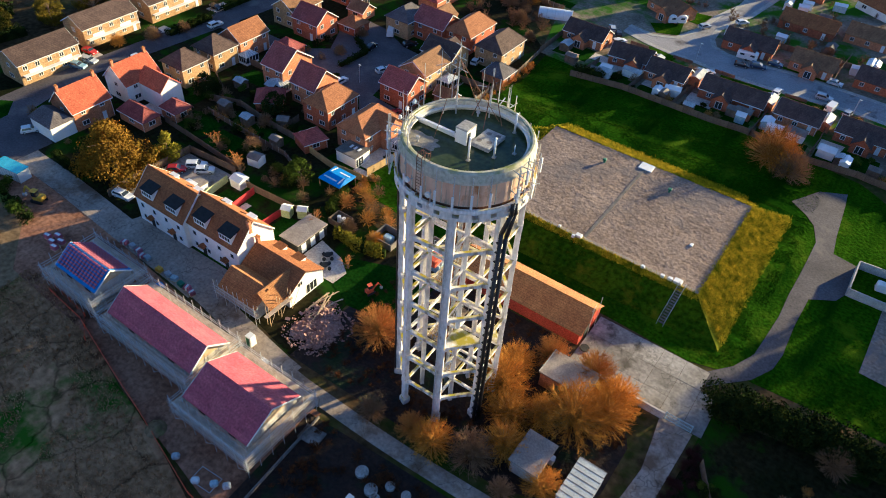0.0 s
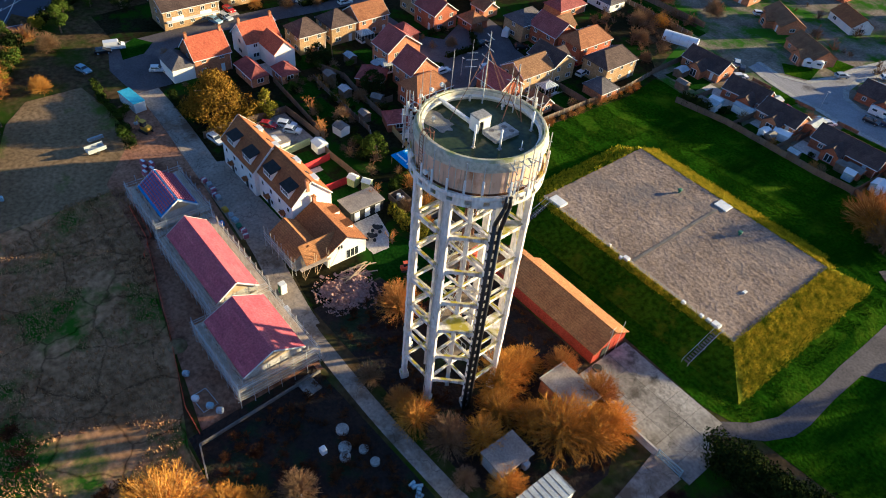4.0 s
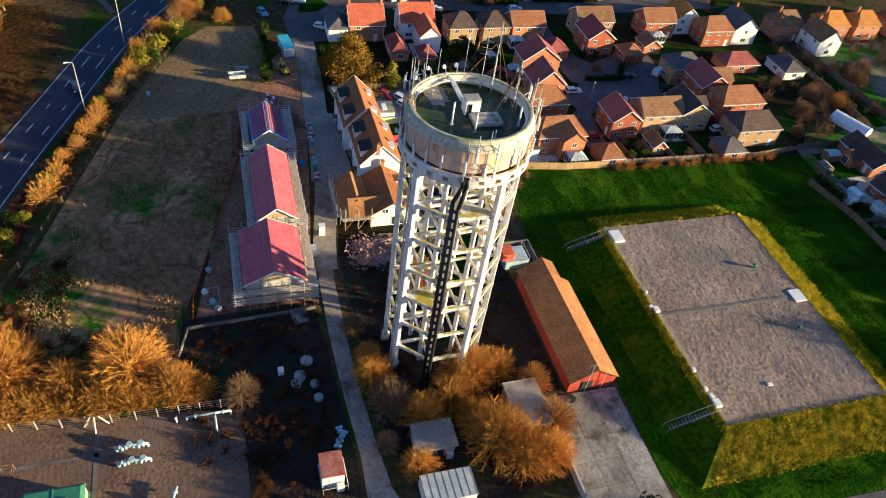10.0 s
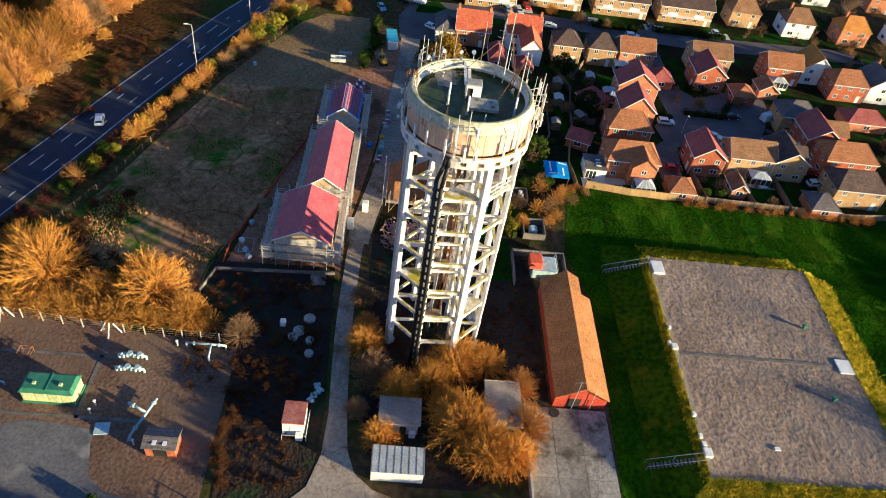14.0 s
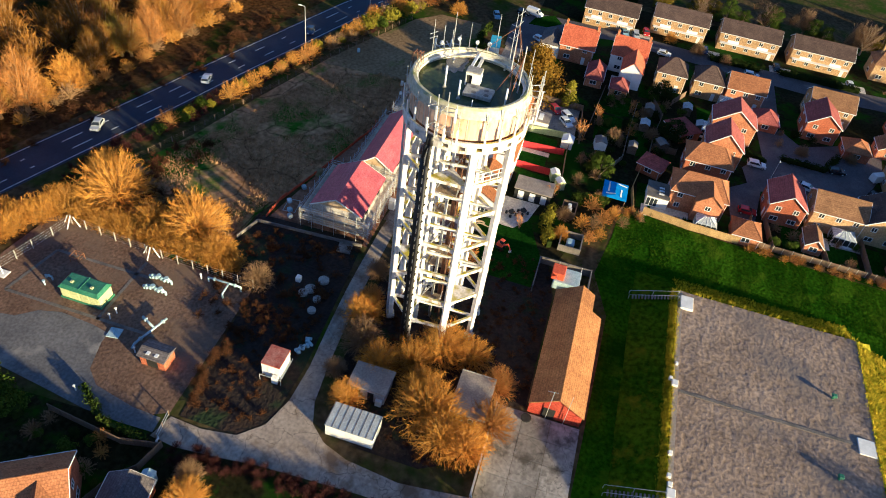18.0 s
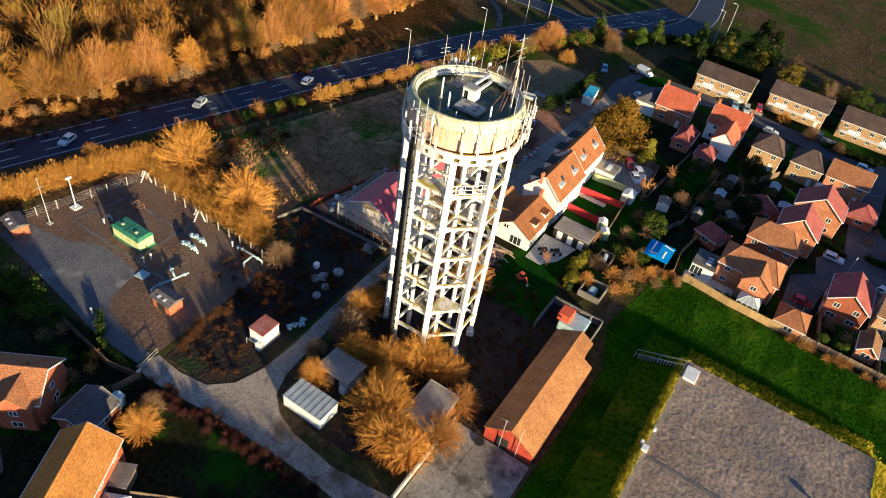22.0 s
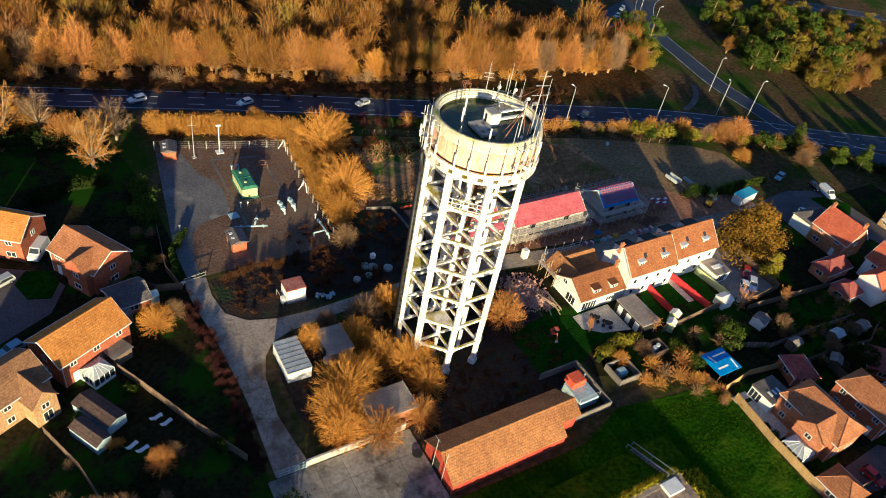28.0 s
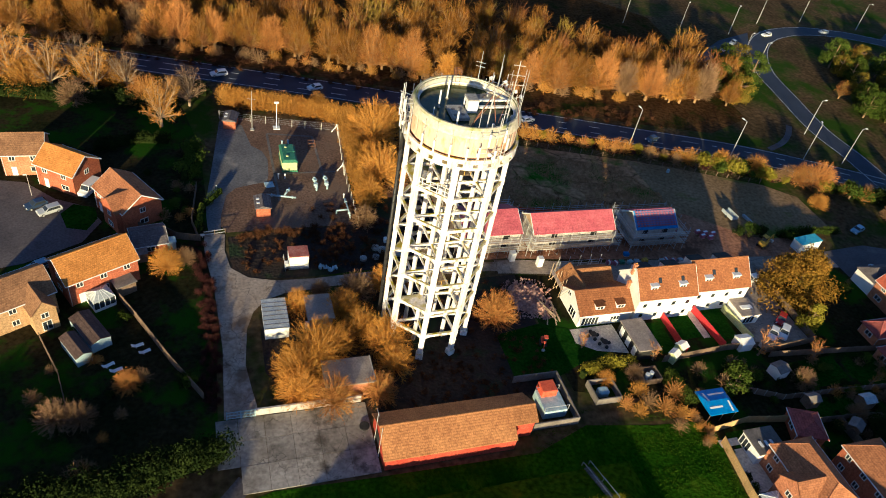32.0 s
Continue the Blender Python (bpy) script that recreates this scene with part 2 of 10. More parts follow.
def add_top_growth(m, colour, lo=0.55, hi=0.9, patchy=0.5):
    """Moss or lichen on faces that look up."""
    nt = m.node_tree
    N, L = nt.nodes.new, nt.links.new
    b = nt.nodes["Principled BSDF"]
    g, sp = N("ShaderNodeNewGeometry"), N("ShaderNodeSeparateXYZ")
    L(g.outputs["Normal"], sp.inputs[0])
    mr = N("ShaderNodeMapRange")
    mr.inputs["From Min"].default_value, mr.inputs["From Max"].default_value = lo, hi
    L(sp.outputs["Z"], mr.inputs[0])
    tc, nz, m2, mu = N("ShaderNodeTexCoord"), N("ShaderNodeTexNoise"), N("ShaderNodeMapRange"), N("ShaderNodeMath")
    nz.inputs["Scale"].default_value, nz.inputs["Detail"].default_value = 0.5, 6
    m2.inputs["From Min"].default_value, m2.inputs["From Max"].default_value = patchy - 0.12, patchy + 0.08
    mu.operation = "MULTIPLY"
    L(tc.outputs["Object"], nz.inputs[0]), L(nz.outputs["Fac"], m2.inputs[0])
    L(mr.outputs[0], mu.inputs[0]), L(m2.outputs[0], mu.inputs[1])
    src = b.inputs["Base Color"].links[0].from_socket
    mix = N("ShaderNodeMix")
    mix.data_type = "RGBA"
    mix.inputs[7].default_value = (*colour, 1)
    L(mu.outputs[0], mix.inputs[0]), L(src, mix.inputs[6]), L(mix.outputs[2], b.inputs["Base Color"])
    return m


def add_lines(m, scale, width, dark, warp=0.6):
    """Wandering dark lines (tracks, cracks, trodden paths) multiplied over a ground."""
    nt = m.node_tree
    N, L = nt.nodes.new, nt.links.new
    b = nt.nodes["Principled BSDF"]
    tc, nz, ad, vo, mr = N("ShaderNodeTexCoord"), N("ShaderNodeTexNoise"), N("ShaderNodeVectorMath"), N("ShaderNodeTexVoronoi"), N("ShaderNodeMapRange")
    nz.inputs["Scale"].default_value, nz.inputs["Detail"].default_value = scale * 1.4, 4
    sc = N("ShaderNodeVectorMath")
    sc.operation = "SCALE"
    sc.inputs["Scale"].default_value = warp / scale
    L(tc.outputs["Object"], nz.inputs[0]), L(nz.outputs["Color"], sc.inputs[0])
    L(tc.outputs["Object"], ad.inputs[0]), L(sc.outputs[0], ad.inputs[1])
    vo.feature = "DISTANCE_TO_EDGE"
    vo.inputs["Scale"].default_value = scale
    L(ad.outputs[0], vo.inputs["Vector"])
    mr.inputs["From Max"].default_value = width * scale
    mr.inputs["To Min"].default_value = dark
    L(vo.outputs["Distance"], mr.inputs[0])
    src = b.inputs["Base Color"].links[0].from_socket
    mu = N("ShaderNodeVectorMath")
    mu.operation = "SCALE"
    L(src, mu.inputs[0]), L(mr.outputs[0], mu.inputs["Scale"]), L(mu.outputs[0], b.inputs["Base Color"])
    return m


def add_patches(m, colour, scale, lo, hi, stretch=(1, 1, 1), detail=6):
    """A second colour in patches of its own scale."""
    nt = m.node_tree
    N, L = nt.nodes.new, nt.links.new
    b = nt.nodes["Principled BSDF"]
    tc, mp, nz, mr, mix = N("ShaderNodeTexCoord"), N("ShaderNodeMapping"), N("ShaderNodeTexNoise"), N("ShaderNodeMapRange"), N("ShaderNodeMix")
    mp.inputs["Scale"].default_value, mp.inputs["Location"].default_value = stretch, (13.7 * scale, 5.1, 2.3)
    nz.inputs["Scale"].default_value, nz.inputs["Detail"].default_value, nz.inputs["Roughness"].default_value = scale, detail, 0.65
    mr.inputs["From Min"].default_value, mr.inputs["From Max"].default_value = lo, hi
    mix.data_type = "RGBA"
    mix.inputs[7].default_value = (*colour, 1)
    src = b.inputs["Base Color"].links[0].from_socket
    L(tc.outputs["Object"], mp.inputs[0]), L(mp.outputs[0], nz.inputs[0]), L(nz.outputs["Fac"], mr.inputs[0])
    L(mr.outputs[0], mix.inputs[0]), L(src, mix.inputs[6]), L(mix.outputs[2], b.inputs["Base Color"])
    return m


M_ground = add_patches(mat("rough_ground", (0.058, 0.040, 0.018), (0.110, 0.070, 0.034), 0.05, 0.95, 0.14, fine=0.8, fine_amt=0.6, spec=0.03), (0.026, 0.056, 0.004), 0.05, 0.46, 0.62)
# near-black: the shade lying over the gardens is put into this colour
M_garden = add_patches(mat("shaded_garden_ground", (0.010, 0.013, 0.004), (0.028, 0.022, 0.010), 0.09, 0.95, 0.10, fine=1.3, fine_amt=0.6, spec=0.03), (0.016, 0.056, 0.002), 0.10, 0.50, 0.60)
M_field = add_lines(add_patches(mat("winter_field", (0.262, 0.138, 0.062), (0.425, 0.24, 0.118), 0.05, 0.95, 0.16, fine=0.8, fine_amt=0.5, spec=0.0), (0.040, 0.110, 0.010), 0.045, 0.49, 0.58), 0.11, 0.30, 0.42)
M_fieldbare = add_patches(mat("bare_field", (0.175, 0.118, 0.060), (0.250, 0.168, 0.090), 0.06, 0.95, 0.08, fine=1.2, fine_amt=0.45, spec=0.0), (0.09, 0.125, 0.02), 0.08, 0.55, 0.66)
M_grass = add_patches(add_patches(mat("mown_grass", (0.014, 0.052, 0.0006), (0.034, 0.088, 0.001), 0.06, 0.95, 0.2, fine=1.6, fine_amt=0.6, spec=0.0), (0.075, 0.125, 0.003), 0.13, 0.54, 0.70, detail=10), (0.008, 0.034, 0.001), 0.16, 0.50, 0.66, (1, 0.25, 1), 10)
# bank grass: shade is put into the first colour, sunlight into the next two
M_bank_shade = add_patches(mat("shaded_bank_grass", (0.018, 0.054, 0.001), (0.05, 0.09, 0.002), 0.14, 0.95, 0.35, fine=1.2, fine_amt=0.6, spec=0.0), (0.110, 0.110, 0.004), 0.2, 0.55, 0.68)
M_bank_dry_sunlit = add_patches(mat("sunlit_dry_bank_grass", (0.150, 0.180, 0.006), (0.340, 0.300, 0.010), 0.14, 0.95, 0.35, fine=1.2, fine_amt=0.6, spec=0.0), (0.450, 0.350, 0.014), 0.2, 0.52, 0.68)
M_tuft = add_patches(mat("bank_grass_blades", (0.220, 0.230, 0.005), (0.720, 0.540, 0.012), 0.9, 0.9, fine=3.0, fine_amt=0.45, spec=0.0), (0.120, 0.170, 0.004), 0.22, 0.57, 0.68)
M_lawn = mat("garden_lawn", (0.005, 0.030, 0.002), (0.016, 0.056, 0.004), 0.2, 0.95, 0.08, fine=2, fine_amt=0.5, spec=0.0)
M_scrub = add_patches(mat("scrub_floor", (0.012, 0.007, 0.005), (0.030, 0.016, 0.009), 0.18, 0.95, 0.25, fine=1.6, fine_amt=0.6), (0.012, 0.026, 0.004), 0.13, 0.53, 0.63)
M_earth = add_patches(mat("site_earth", (0.25, 0.115, 0.064), (0.37, 0.19, 0.112), 0.14, 0.95, 0.12, fine=1.5, fine_amt=0.45, spec=0.03), (0.12, 0.06, 0.035), 0.2, 0.53, 0.64)
M_wood_floor = add_patches(mat("leaf_litter", (0.045, 0.024, 0.010), (0.090, 0.048, 0.018), 0.08, 0.95, 0.2, fine=0.9, fine_amt=0.6, spec=0.0), (0.022, 0.030, 0.006), 0.09, 0.54, 0.66)
M_gravel = add_patches(mat("roof_gravel", (0.235, 0.172, 0.128), (0.325, 0.245, 0.188), 0.14, 0.95, 0.16, fine=1.6, fine_amt=0.45, spec=0.0), (0.20, 0.165, 0.145), 0.05, 0.54, 0.66)
M_stones = add_patches(mat("compound_gravel", (0.13, 0.08, 0.055), (0.2, 0.128, 0.088), 0.12, 0.95, 0.12, fine=2.0, fine_amt=0.45, spec=0.0), (0.175, 0.122, 0.088), 0.09, 0.52, 0.64)
M_apron = add_patches(mat("apron_asphalt", (0.11, 0.106, 0.11), (0.17, 0.162, 0.162), 0.12, 0.85, 0.02, fine=2.2, fine_amt=0.3, spec=0.1), (0.26, 0.24, 0.22), 0.15, 0.56, 0.66)
M_bungalow = add_patches(mat("worn_plot_ground", (0.14, 0.116, 0.082), (0.28, 0.23, 0.17), 0.15, 0.9, 0.05, fine=1.4, fine_amt=0.4, spec=0.0), (0.045, 0.125, 0.010), 0.07, 0.45, 0.57, detail=12)
M_asphalt = mat("asphalt", (0.015, 0.022, 0.040), (0.028, 0.036, 0.060), 0.10, 0.75, 0.01, fine=3, fine_amt=0.2)
M_street = add_patches(mat("street_asphalt", (0.25, 0.238, 0.24), (0.34, 0.322, 0.32), 0.10, 0.85, 0.02, fine=2.5, fine_amt=0.25, spec=0.1), (0.120, 0.108, 0.108), 0.13, 0.55, 0.65)
M_lane = add_patches(mat("lane_asphalt", (0.082, 0.072, 0.076), (0.128, 0.112, 0.114), 0.10, 0.85, 0.02, fine=2.5, fine_amt=0.3, spec=0.1), (0.18, 0.155, 0.140), 0.10, 0.56, 0.68)
M_concrete = add_lines(add_patches(mat("yard_concrete", (0.190, 0.165, 0.142), (0.330, 0.300, 0.265), 0.16, 0.85, 0.03, fine=1.8, fine_amt=0.3, rand=0.18), (0.085, 0.072, 0.058), 0.22, 0.53, 0.66), 0.22, 0.05, 0.45, 0.9)
M_drive = add_lines(add_patches(mat("worn_drive", (0.285, 0.226, 0.178), (0.395, 0.326, 0.262), 0.12, 0.9, 0.04, fine=1.8, fine_amt=0.3, spec=0.1), (0.170, 0.115, 0.075), 0.17, 0.52, 0.66), 0.16, 0.07, 0.5, 0.9)
M_kerb = mat("kerb_concrete", (0.30, 0.28, 0.25), (0.42, 0.40, 0.36), 0.4, 0.85)
M_paint = mat("road_paint", (0.60, 0.60, 0.58), (0.78, 0.78, 0.75), 0.6, 0.7)
M_paving = mat("patio_paving", (0.46, 0.40, 0.34), (0.60, 0.54, 0.47), 0.5, 0.85, 0.02, fine=2.5)
M_tower = add_top_growth(add_patches(mat("tower_concrete", (0.64, 0.58, 0.53), (0.86, 0.83, 0.8), 0.35, 0.85, 0.05, fine=2.5, fine_amt=0.25, stretch=(1, 1, 0.35), c3=(0.87, 0.85, 0.83)), (0.34, 0.26, 0.18), 0.8, 0.56, 0.70, (1, 1, 0.25)), (0.42, 0.34, 0.015), patchy=0.53)
M_tank = add_patches(add_patches(mat("tank_render", (0.7, 0.42, 0.28), (0.8, 0.56, 0.39), 0.30, 0.85, 0.03, fine=1.4, fine_amt=0.18, stretch=(1, 1, 0.25), c3=(0.64, 0.46, 0.34)), (0.50, 0.21, 0.08), 0.30, 0.54, 0.64, (1, 1, 0.5)), (0.27, 0.23, 0.17), 0.9, 0.57, 0.67, (1, 1, 0.12))
M_rim = add_top_growth(mat("rim_concrete", (0.42, 0.38, 0.28), (0.68, 0.62, 0.50), 0.5, 0.85, 0.04, fine=2.2, fine_amt=0.3), (0.20, 0.22, 0.05), 0.2, 0.6, 0.55)
M_soffit = mat("rusty_soffit", (0.16, 0.11, 0.06), (0.32, 0.24, 0.16), 0.4, 0.9)
M_pipe = mat("black_pipe", (0.012, 0.012, 0.014), (0.030, 0.028, 0.028), 0.6, 0.5)
M_steel = mat("galvanised_steel", (0.46, 0.46, 0.46), (0.62, 0.62, 0.61), 1.5, 0.5, metal=0.4)
M_rust = mat("rusty_steel", (0.14, 0.055, 0.025), (0.26, 0.12, 0.06), 1.2, 0.85)
M_white = mat("white_paint", (0.70, 0.69, 0.66), (0.82, 0.81, 0.78), 0.8, 0.6, fine_amt=0.08)
M_upvc = mat("white_plastic", (0.72, 0.72, 0.72), (0.80, 0.80, 0.80), 1.0, 0.4, fine_amt=0.05)
M_render = mat("white_render", (0.74, 0.71, 0.66), (0.84, 0.82, 0.78), 0.35, 0.8, fine_amt=0.08)
M_glass = glass_mat("window_glass", (0.030, 0.036, 0.042))
M_dark = mat("dark_opening", (0.012, 0.012, 0.012), (0.025, 0.024, 0.022), 1.0, 0.8)
M_brick_red = course_mat("red_brick", (0.34, 0.098, 0.046), (0.42, 0.135, 0.066), (1.1, 1.1, 1.05), 0.225, 0.075)
M_brick_pink = course_mat("pink_brick", (0.42, 0.165, 0.078), (0.52, 0.220, 0.110), (1.1, 1.1, 1.05), 0.225, 0.075)
M_brick_buff = course_mat("buff_brick", (0.38, 0.235, 0.11), (0.47, 0.305, 0.155), (1.1, 1.1, 1.05), 0.225, 0.075)
M_brick_barn = course_mat("barn_brick", (0.40, 0.055, 0.030), (0.50, 0.085, 0.045), (1.1, 1.1, 1.05), 0.225, 0.075)
TILE = dict(w=0.33, h=0.22, gap=0.10, slope=1.0001, bump=0.03)
M_tile_brown = course_mat("brown_tiles", (0.19, 0.1, 0.052), (0.285, 0.154, 0.078), (0.72, 0.72, 0.72), **TILE)
M_tile_red = course_mat("red_tiles", (0.25, 0.096, 0.038), (0.33, 0.134, 0.05), (0.72, 0.72, 0.72), **TILE)
M_tile_russet = course_mat("russet_tiles", (0.29, 0.12, 0.054), (0.385, 0.165, 0.074), (0.72, 0.72, 0.72), **TILE)
M_tile_plum = course_mat("plum_tiles", (0.255, 0.072, 0.066), (0.35, 0.108, 0.094), (0.72, 0.72, 0.72), **TILE)
M_tile_orange = course_mat("orange_tiles", (0.42, 0.172, 0.034), (0.52, 0.225, 0.048), (0.72, 0.72, 0.72), **TILE)
M_tile_dark = course_mat("dark_tiles", (0.078, 0.052, 0.046), (0.12, 0.082, 0.07), (0.72, 0.72, 0.72), **TILE)
M_tile_cottage = course_mat("cottage_tiles", (0.46, 0.11, 0.055), (0.57, 0.15, 0.074), (0.72, 0.72, 0.72), **TILE)
M_tile_slate = course_mat("slate_tiles", (0.105, 0.092, 0.098), (0.155, 0.136, 0.14), (0.72, 0.72, 0.72), **TILE)
M_tile_barn = course_mat("barn_tiles", (0.3, 0.132, 0.05), (0.41, 0.19, 0.07), (0.70, 0.70, 0.70), **TILE)
M_membrane = course_mat("pink_membrane", (0.39, 0.085, 0.11), (0.47, 0.12, 0.14), (0.85, 0.85, 0.85), 6.0, 0.36, slope=1.0001, bump=0.02, rand=0.03, rough=0.42)
M_membrane_blue = course_mat("blue_membrane", (0.045, 0.19, 0.48), (0.065, 0.25, 0.58), (0.7, 0.7, 0.7), 8.0, 0.35, slope=1.0001, bump=0.02)
M_stack = mat("stacked_tiles", (0.34, 0.095, 0.13), (0.48, 0.15, 0.18), 1.5, 0.8, rand=0.2)
M_timber = mat("new_timber", (0.42, 0.29, 0.16), (0.58, 0.43, 0.26), 0.8, 0.8, fine_amt=0.25)
M_board = mat("scaffold_board", (0.40, 0.31, 0.23), (0.58, 0.47, 0.36), 1.0, 0.85, rand=0.15)
M_block = mat("block_wall", (0.36, 0.33, 0.30), (0.50, 0.47, 0.43), 0.8, 0.9)
M_fence = mat("fence_timber", (0.115, 0.075, 0.048), (0.200, 0.135, 0.090), 0.8, 0.85, rand=0.2)
M_fence_new = mat("new_fence_timber", (0.40, 0.25, 0.09), (0.52, 0.35, 0.15), 0.8, 0.85, rand=0.12)
M_fence_red = mat("red_fence_paint", (0.40, 0.020, 0.022), (0.52, 0.035, 0.035), 0.8, 0.7, rand=0.1)
M_felt = mat("roof_felt", (0.119, 0.105, 0.095), (0.210, 0.182, 0.161), 0.5, 0.9, fine_amt=0.25, rand=0.2)
M_flat = mat("flat_roof", (0.240, 0.198, 0.168), (0.336, 0.282, 0.240), 0.4, 0.9, fine_amt=0.25)
M_sheet = mat("grey_sheet_roof", (0.33, 0.36, 0.38), (0.46, 0.49, 0.50), 0.5, 0.6)
M_green = mat("green_roof_paint", (0.030, 0.150, 0.085), (0.055, 0.210, 0.120), 0.6, 0.6)
M_lime = mat("pale_green_paint", (0.40, 0.44, 0.20), (0.52, 0.55, 0.28), 0.6, 0.7)
M_bluepipe = mat("pale_blue_pipe", (0.28, 0.40, 0.46), (0.42, 0.54, 0.58), 1.2, 0.6)
M_cyan = mat("cyan_sheet", (0.05, 0.36, 0.52), (0.09, 0.46, 0.62), 0.8, 0.6)
M_tarp = mat("blue_tarpaulin", (0.010, 0.170, 0.520), (0.020, 0.240, 0.640), 0.8, 0.5)
M_orange = mat("orange_mesh", (0.55, 0.075, 0.025), (0.68, 0.120, 0.045), 1.5, 0.8)
M_yellow = mat("machine_yellow", (0.55, 0.30, 0.02), (0.66, 0.40, 0.04), 1.0, 0.6)
M_rubber = mat("black_rubber", (0.014, 0.014, 0.014), (0.028, 0.028, 0.028), 1.0, 0.8)
M_rubble = mat("brick_rubble", (0.26, 0.135, 0.105), (0.42, 0.270, 0.220), 1.2, 0.9, rand=0.25, spec=0.1)
M_bark = mat("bark", (0.17, 0.105, 0.056), (0.29, 0.185, 0.1), 1.2, 0.9, 0.03, rand=0.15)
# lit copies of the bark: sunlight on the strands is put into both colours
M_stem = mat("sunlit_stems", (0.33, 0.18, 0.048), (0.5, 0.29, 0.078), 0.8, 0.9, rand=0.2, spec=0.0)
M_limb = mat("lit_limbs", (0.22, 0.132, 0.058), (0.33, 0.205, 0.092), 0.8, 0.9, 0.02, rand=0.2, spec=0.05)
M_twig = mat("winter_twigs", (0.37, 0.16, 0.02), (0.56, 0.28, 0.034), 0.25, 0.85, rand=0.28, spec=0.0)
M_twig_red = mat("reddish_twigs", (0.36, 0.15, 0.036), (0.52, 0.235, 0.052), 0.25, 0.85, rand=0.25, spec=0.0)
M_twig_dull = mat("dull_twigs", (0.19, 0.115, 0.062), (0.29, 0.18, 0.098), 0.25, 0.85, rand=0.25, spec=0.0)
M_twig_wood = mat("wood_crown_twigs", (0.2, 0.085, 0.012), (0.34, 0.155, 0.022), 0.10, 0.9, fine=0.5, fine_amt=0.5, rand=0.25, spec=0.0)
M_twig_wood = add_patches(add_patches(M_twig_wood, (0.280, 0.190, 0.024), 0.07, 0.52, 0.60), (0.230, 0.092, 0.032), 0.09, 0.54, 0.62)
M_twig_olive = mat("olive_twigs", (0.270, 0.190, 0.028), (0.430, 0.300, 0.045), 0.25, 0.9, rand=0.2, spec=0.0)
M_twig_purple = mat("purple_brown_twigs", (0.042, 0.016, 0.016), (0.085, 0.034, 0.028), 0.3, 0.9, spec=0.0)
M_twig_bramble = mat("bramble_stems", (0.055, 0.026, 0.013), (0.11, 0.05, 0.022), 0.2, 0.9, spec=0.0)
M_leaf = mat("evergreen_leaf", (0.030, 0.055, 0.006), (0.075, 0.100, 0.012), 0.5, 0.7, rand=0.25, spec=0.0)
# golden sunlight on the pines is put into this leaf colour
M_leaf_pine = mat("sunlit_pine_leaf", (0.1, 0.08, 0.008), (0.21, 0.155, 0.016), 0.5, 0.9, rand=0.2, spec=0.0)
# darker than real foliage: a hedge's shaded side is put into this colour
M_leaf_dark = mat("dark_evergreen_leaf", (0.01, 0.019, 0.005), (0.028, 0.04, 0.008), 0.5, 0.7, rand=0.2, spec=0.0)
M_leaf_yellow = mat("yellow_green_leaf", (0.140, 0.125, 0.008), (0.250, 0.210, 0.014), 0.5, 0.7, rand=0.2, spec=0.0)
M_leaf_cedar = mat("cedar_leaf", (0.095, 0.062, 0.006), (0.29, 0.15, 0.015), 0.35, 0.9, rand=0.1, spec=0.0)

# ---- ground, roads and plots ----
g = MB()
GX = [-1500, -700, -400, -300] + list(range(-260, 121, 20)) + [200, 400, 1500]
GY = [-1500, -600, -300, -200] + list(range(-140, 261, 20)) + [340, 500, 800, 1500]
g.add([(x, y, 0.0) for y in GY for x in GX],
      [(j * len(GX) + i, j * len(GX) + i + 1, (j + 1) * len(GX) + i + 1, (j + 1) * len(GX) + i) for j in range(len(GY) - 1) for i in range(len(GX) - 1)])
solid("ground", g, M_ground, "dark rough winter grass and soil round the town edge", "ground", kind="structure")

patch("field", [(-28, -16), (-50, -9.5), (-64, -5), (-84, 0.5), (-101, 5.5), (-108, 7.5), (-106, 36), (-98, 31), (-85, 29.5), (-73, 26), (-61, 23.5), (-45, 18.5), (-30, 18)], 0.03, M_field, "rough winter field with brown dead grass and green streaks", "field")
patch("field_bare", [(-104, 6.5), (-116, 10.5), (-139, 20), (-146, 26), (-146, 38), (-128, 41), (-106, 37)], 0.035, M_fieldbare, "bare trampled brown end of the winter field", "field")
patch("green_field", [(-79, 86), (-77, 96), (-76, 112), (-74, 150), (-76, 163), (-60, 166), (-20, 162), (8, 158), (20, 150), (30, 145), (60, 135), (60, 90), (30, 89.5), (2, 87.5), (-5, 85.5), (-20, 86), (-46, 86.5), (-56, 83), (-68, 85)], 0.03, M_grass, "bright green mown grass field round the covered reservoir", "grass")
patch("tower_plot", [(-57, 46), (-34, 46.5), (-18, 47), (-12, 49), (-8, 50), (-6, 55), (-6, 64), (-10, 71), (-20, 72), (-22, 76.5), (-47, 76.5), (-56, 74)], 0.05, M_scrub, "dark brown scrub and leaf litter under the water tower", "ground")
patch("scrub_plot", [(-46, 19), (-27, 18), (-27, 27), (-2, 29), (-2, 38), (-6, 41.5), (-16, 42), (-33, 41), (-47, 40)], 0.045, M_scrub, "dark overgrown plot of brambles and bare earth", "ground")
patch("compound_surface", [(-31, -14), (-28.5, 19), (-27.5, 27), (-2, 27.5), (1, 22), (0.5, 8), (-2.5, -2), (-2.5, -17)], 0.06, M_stones, "brown gravel surface of the fenced gas compound", "gravel")
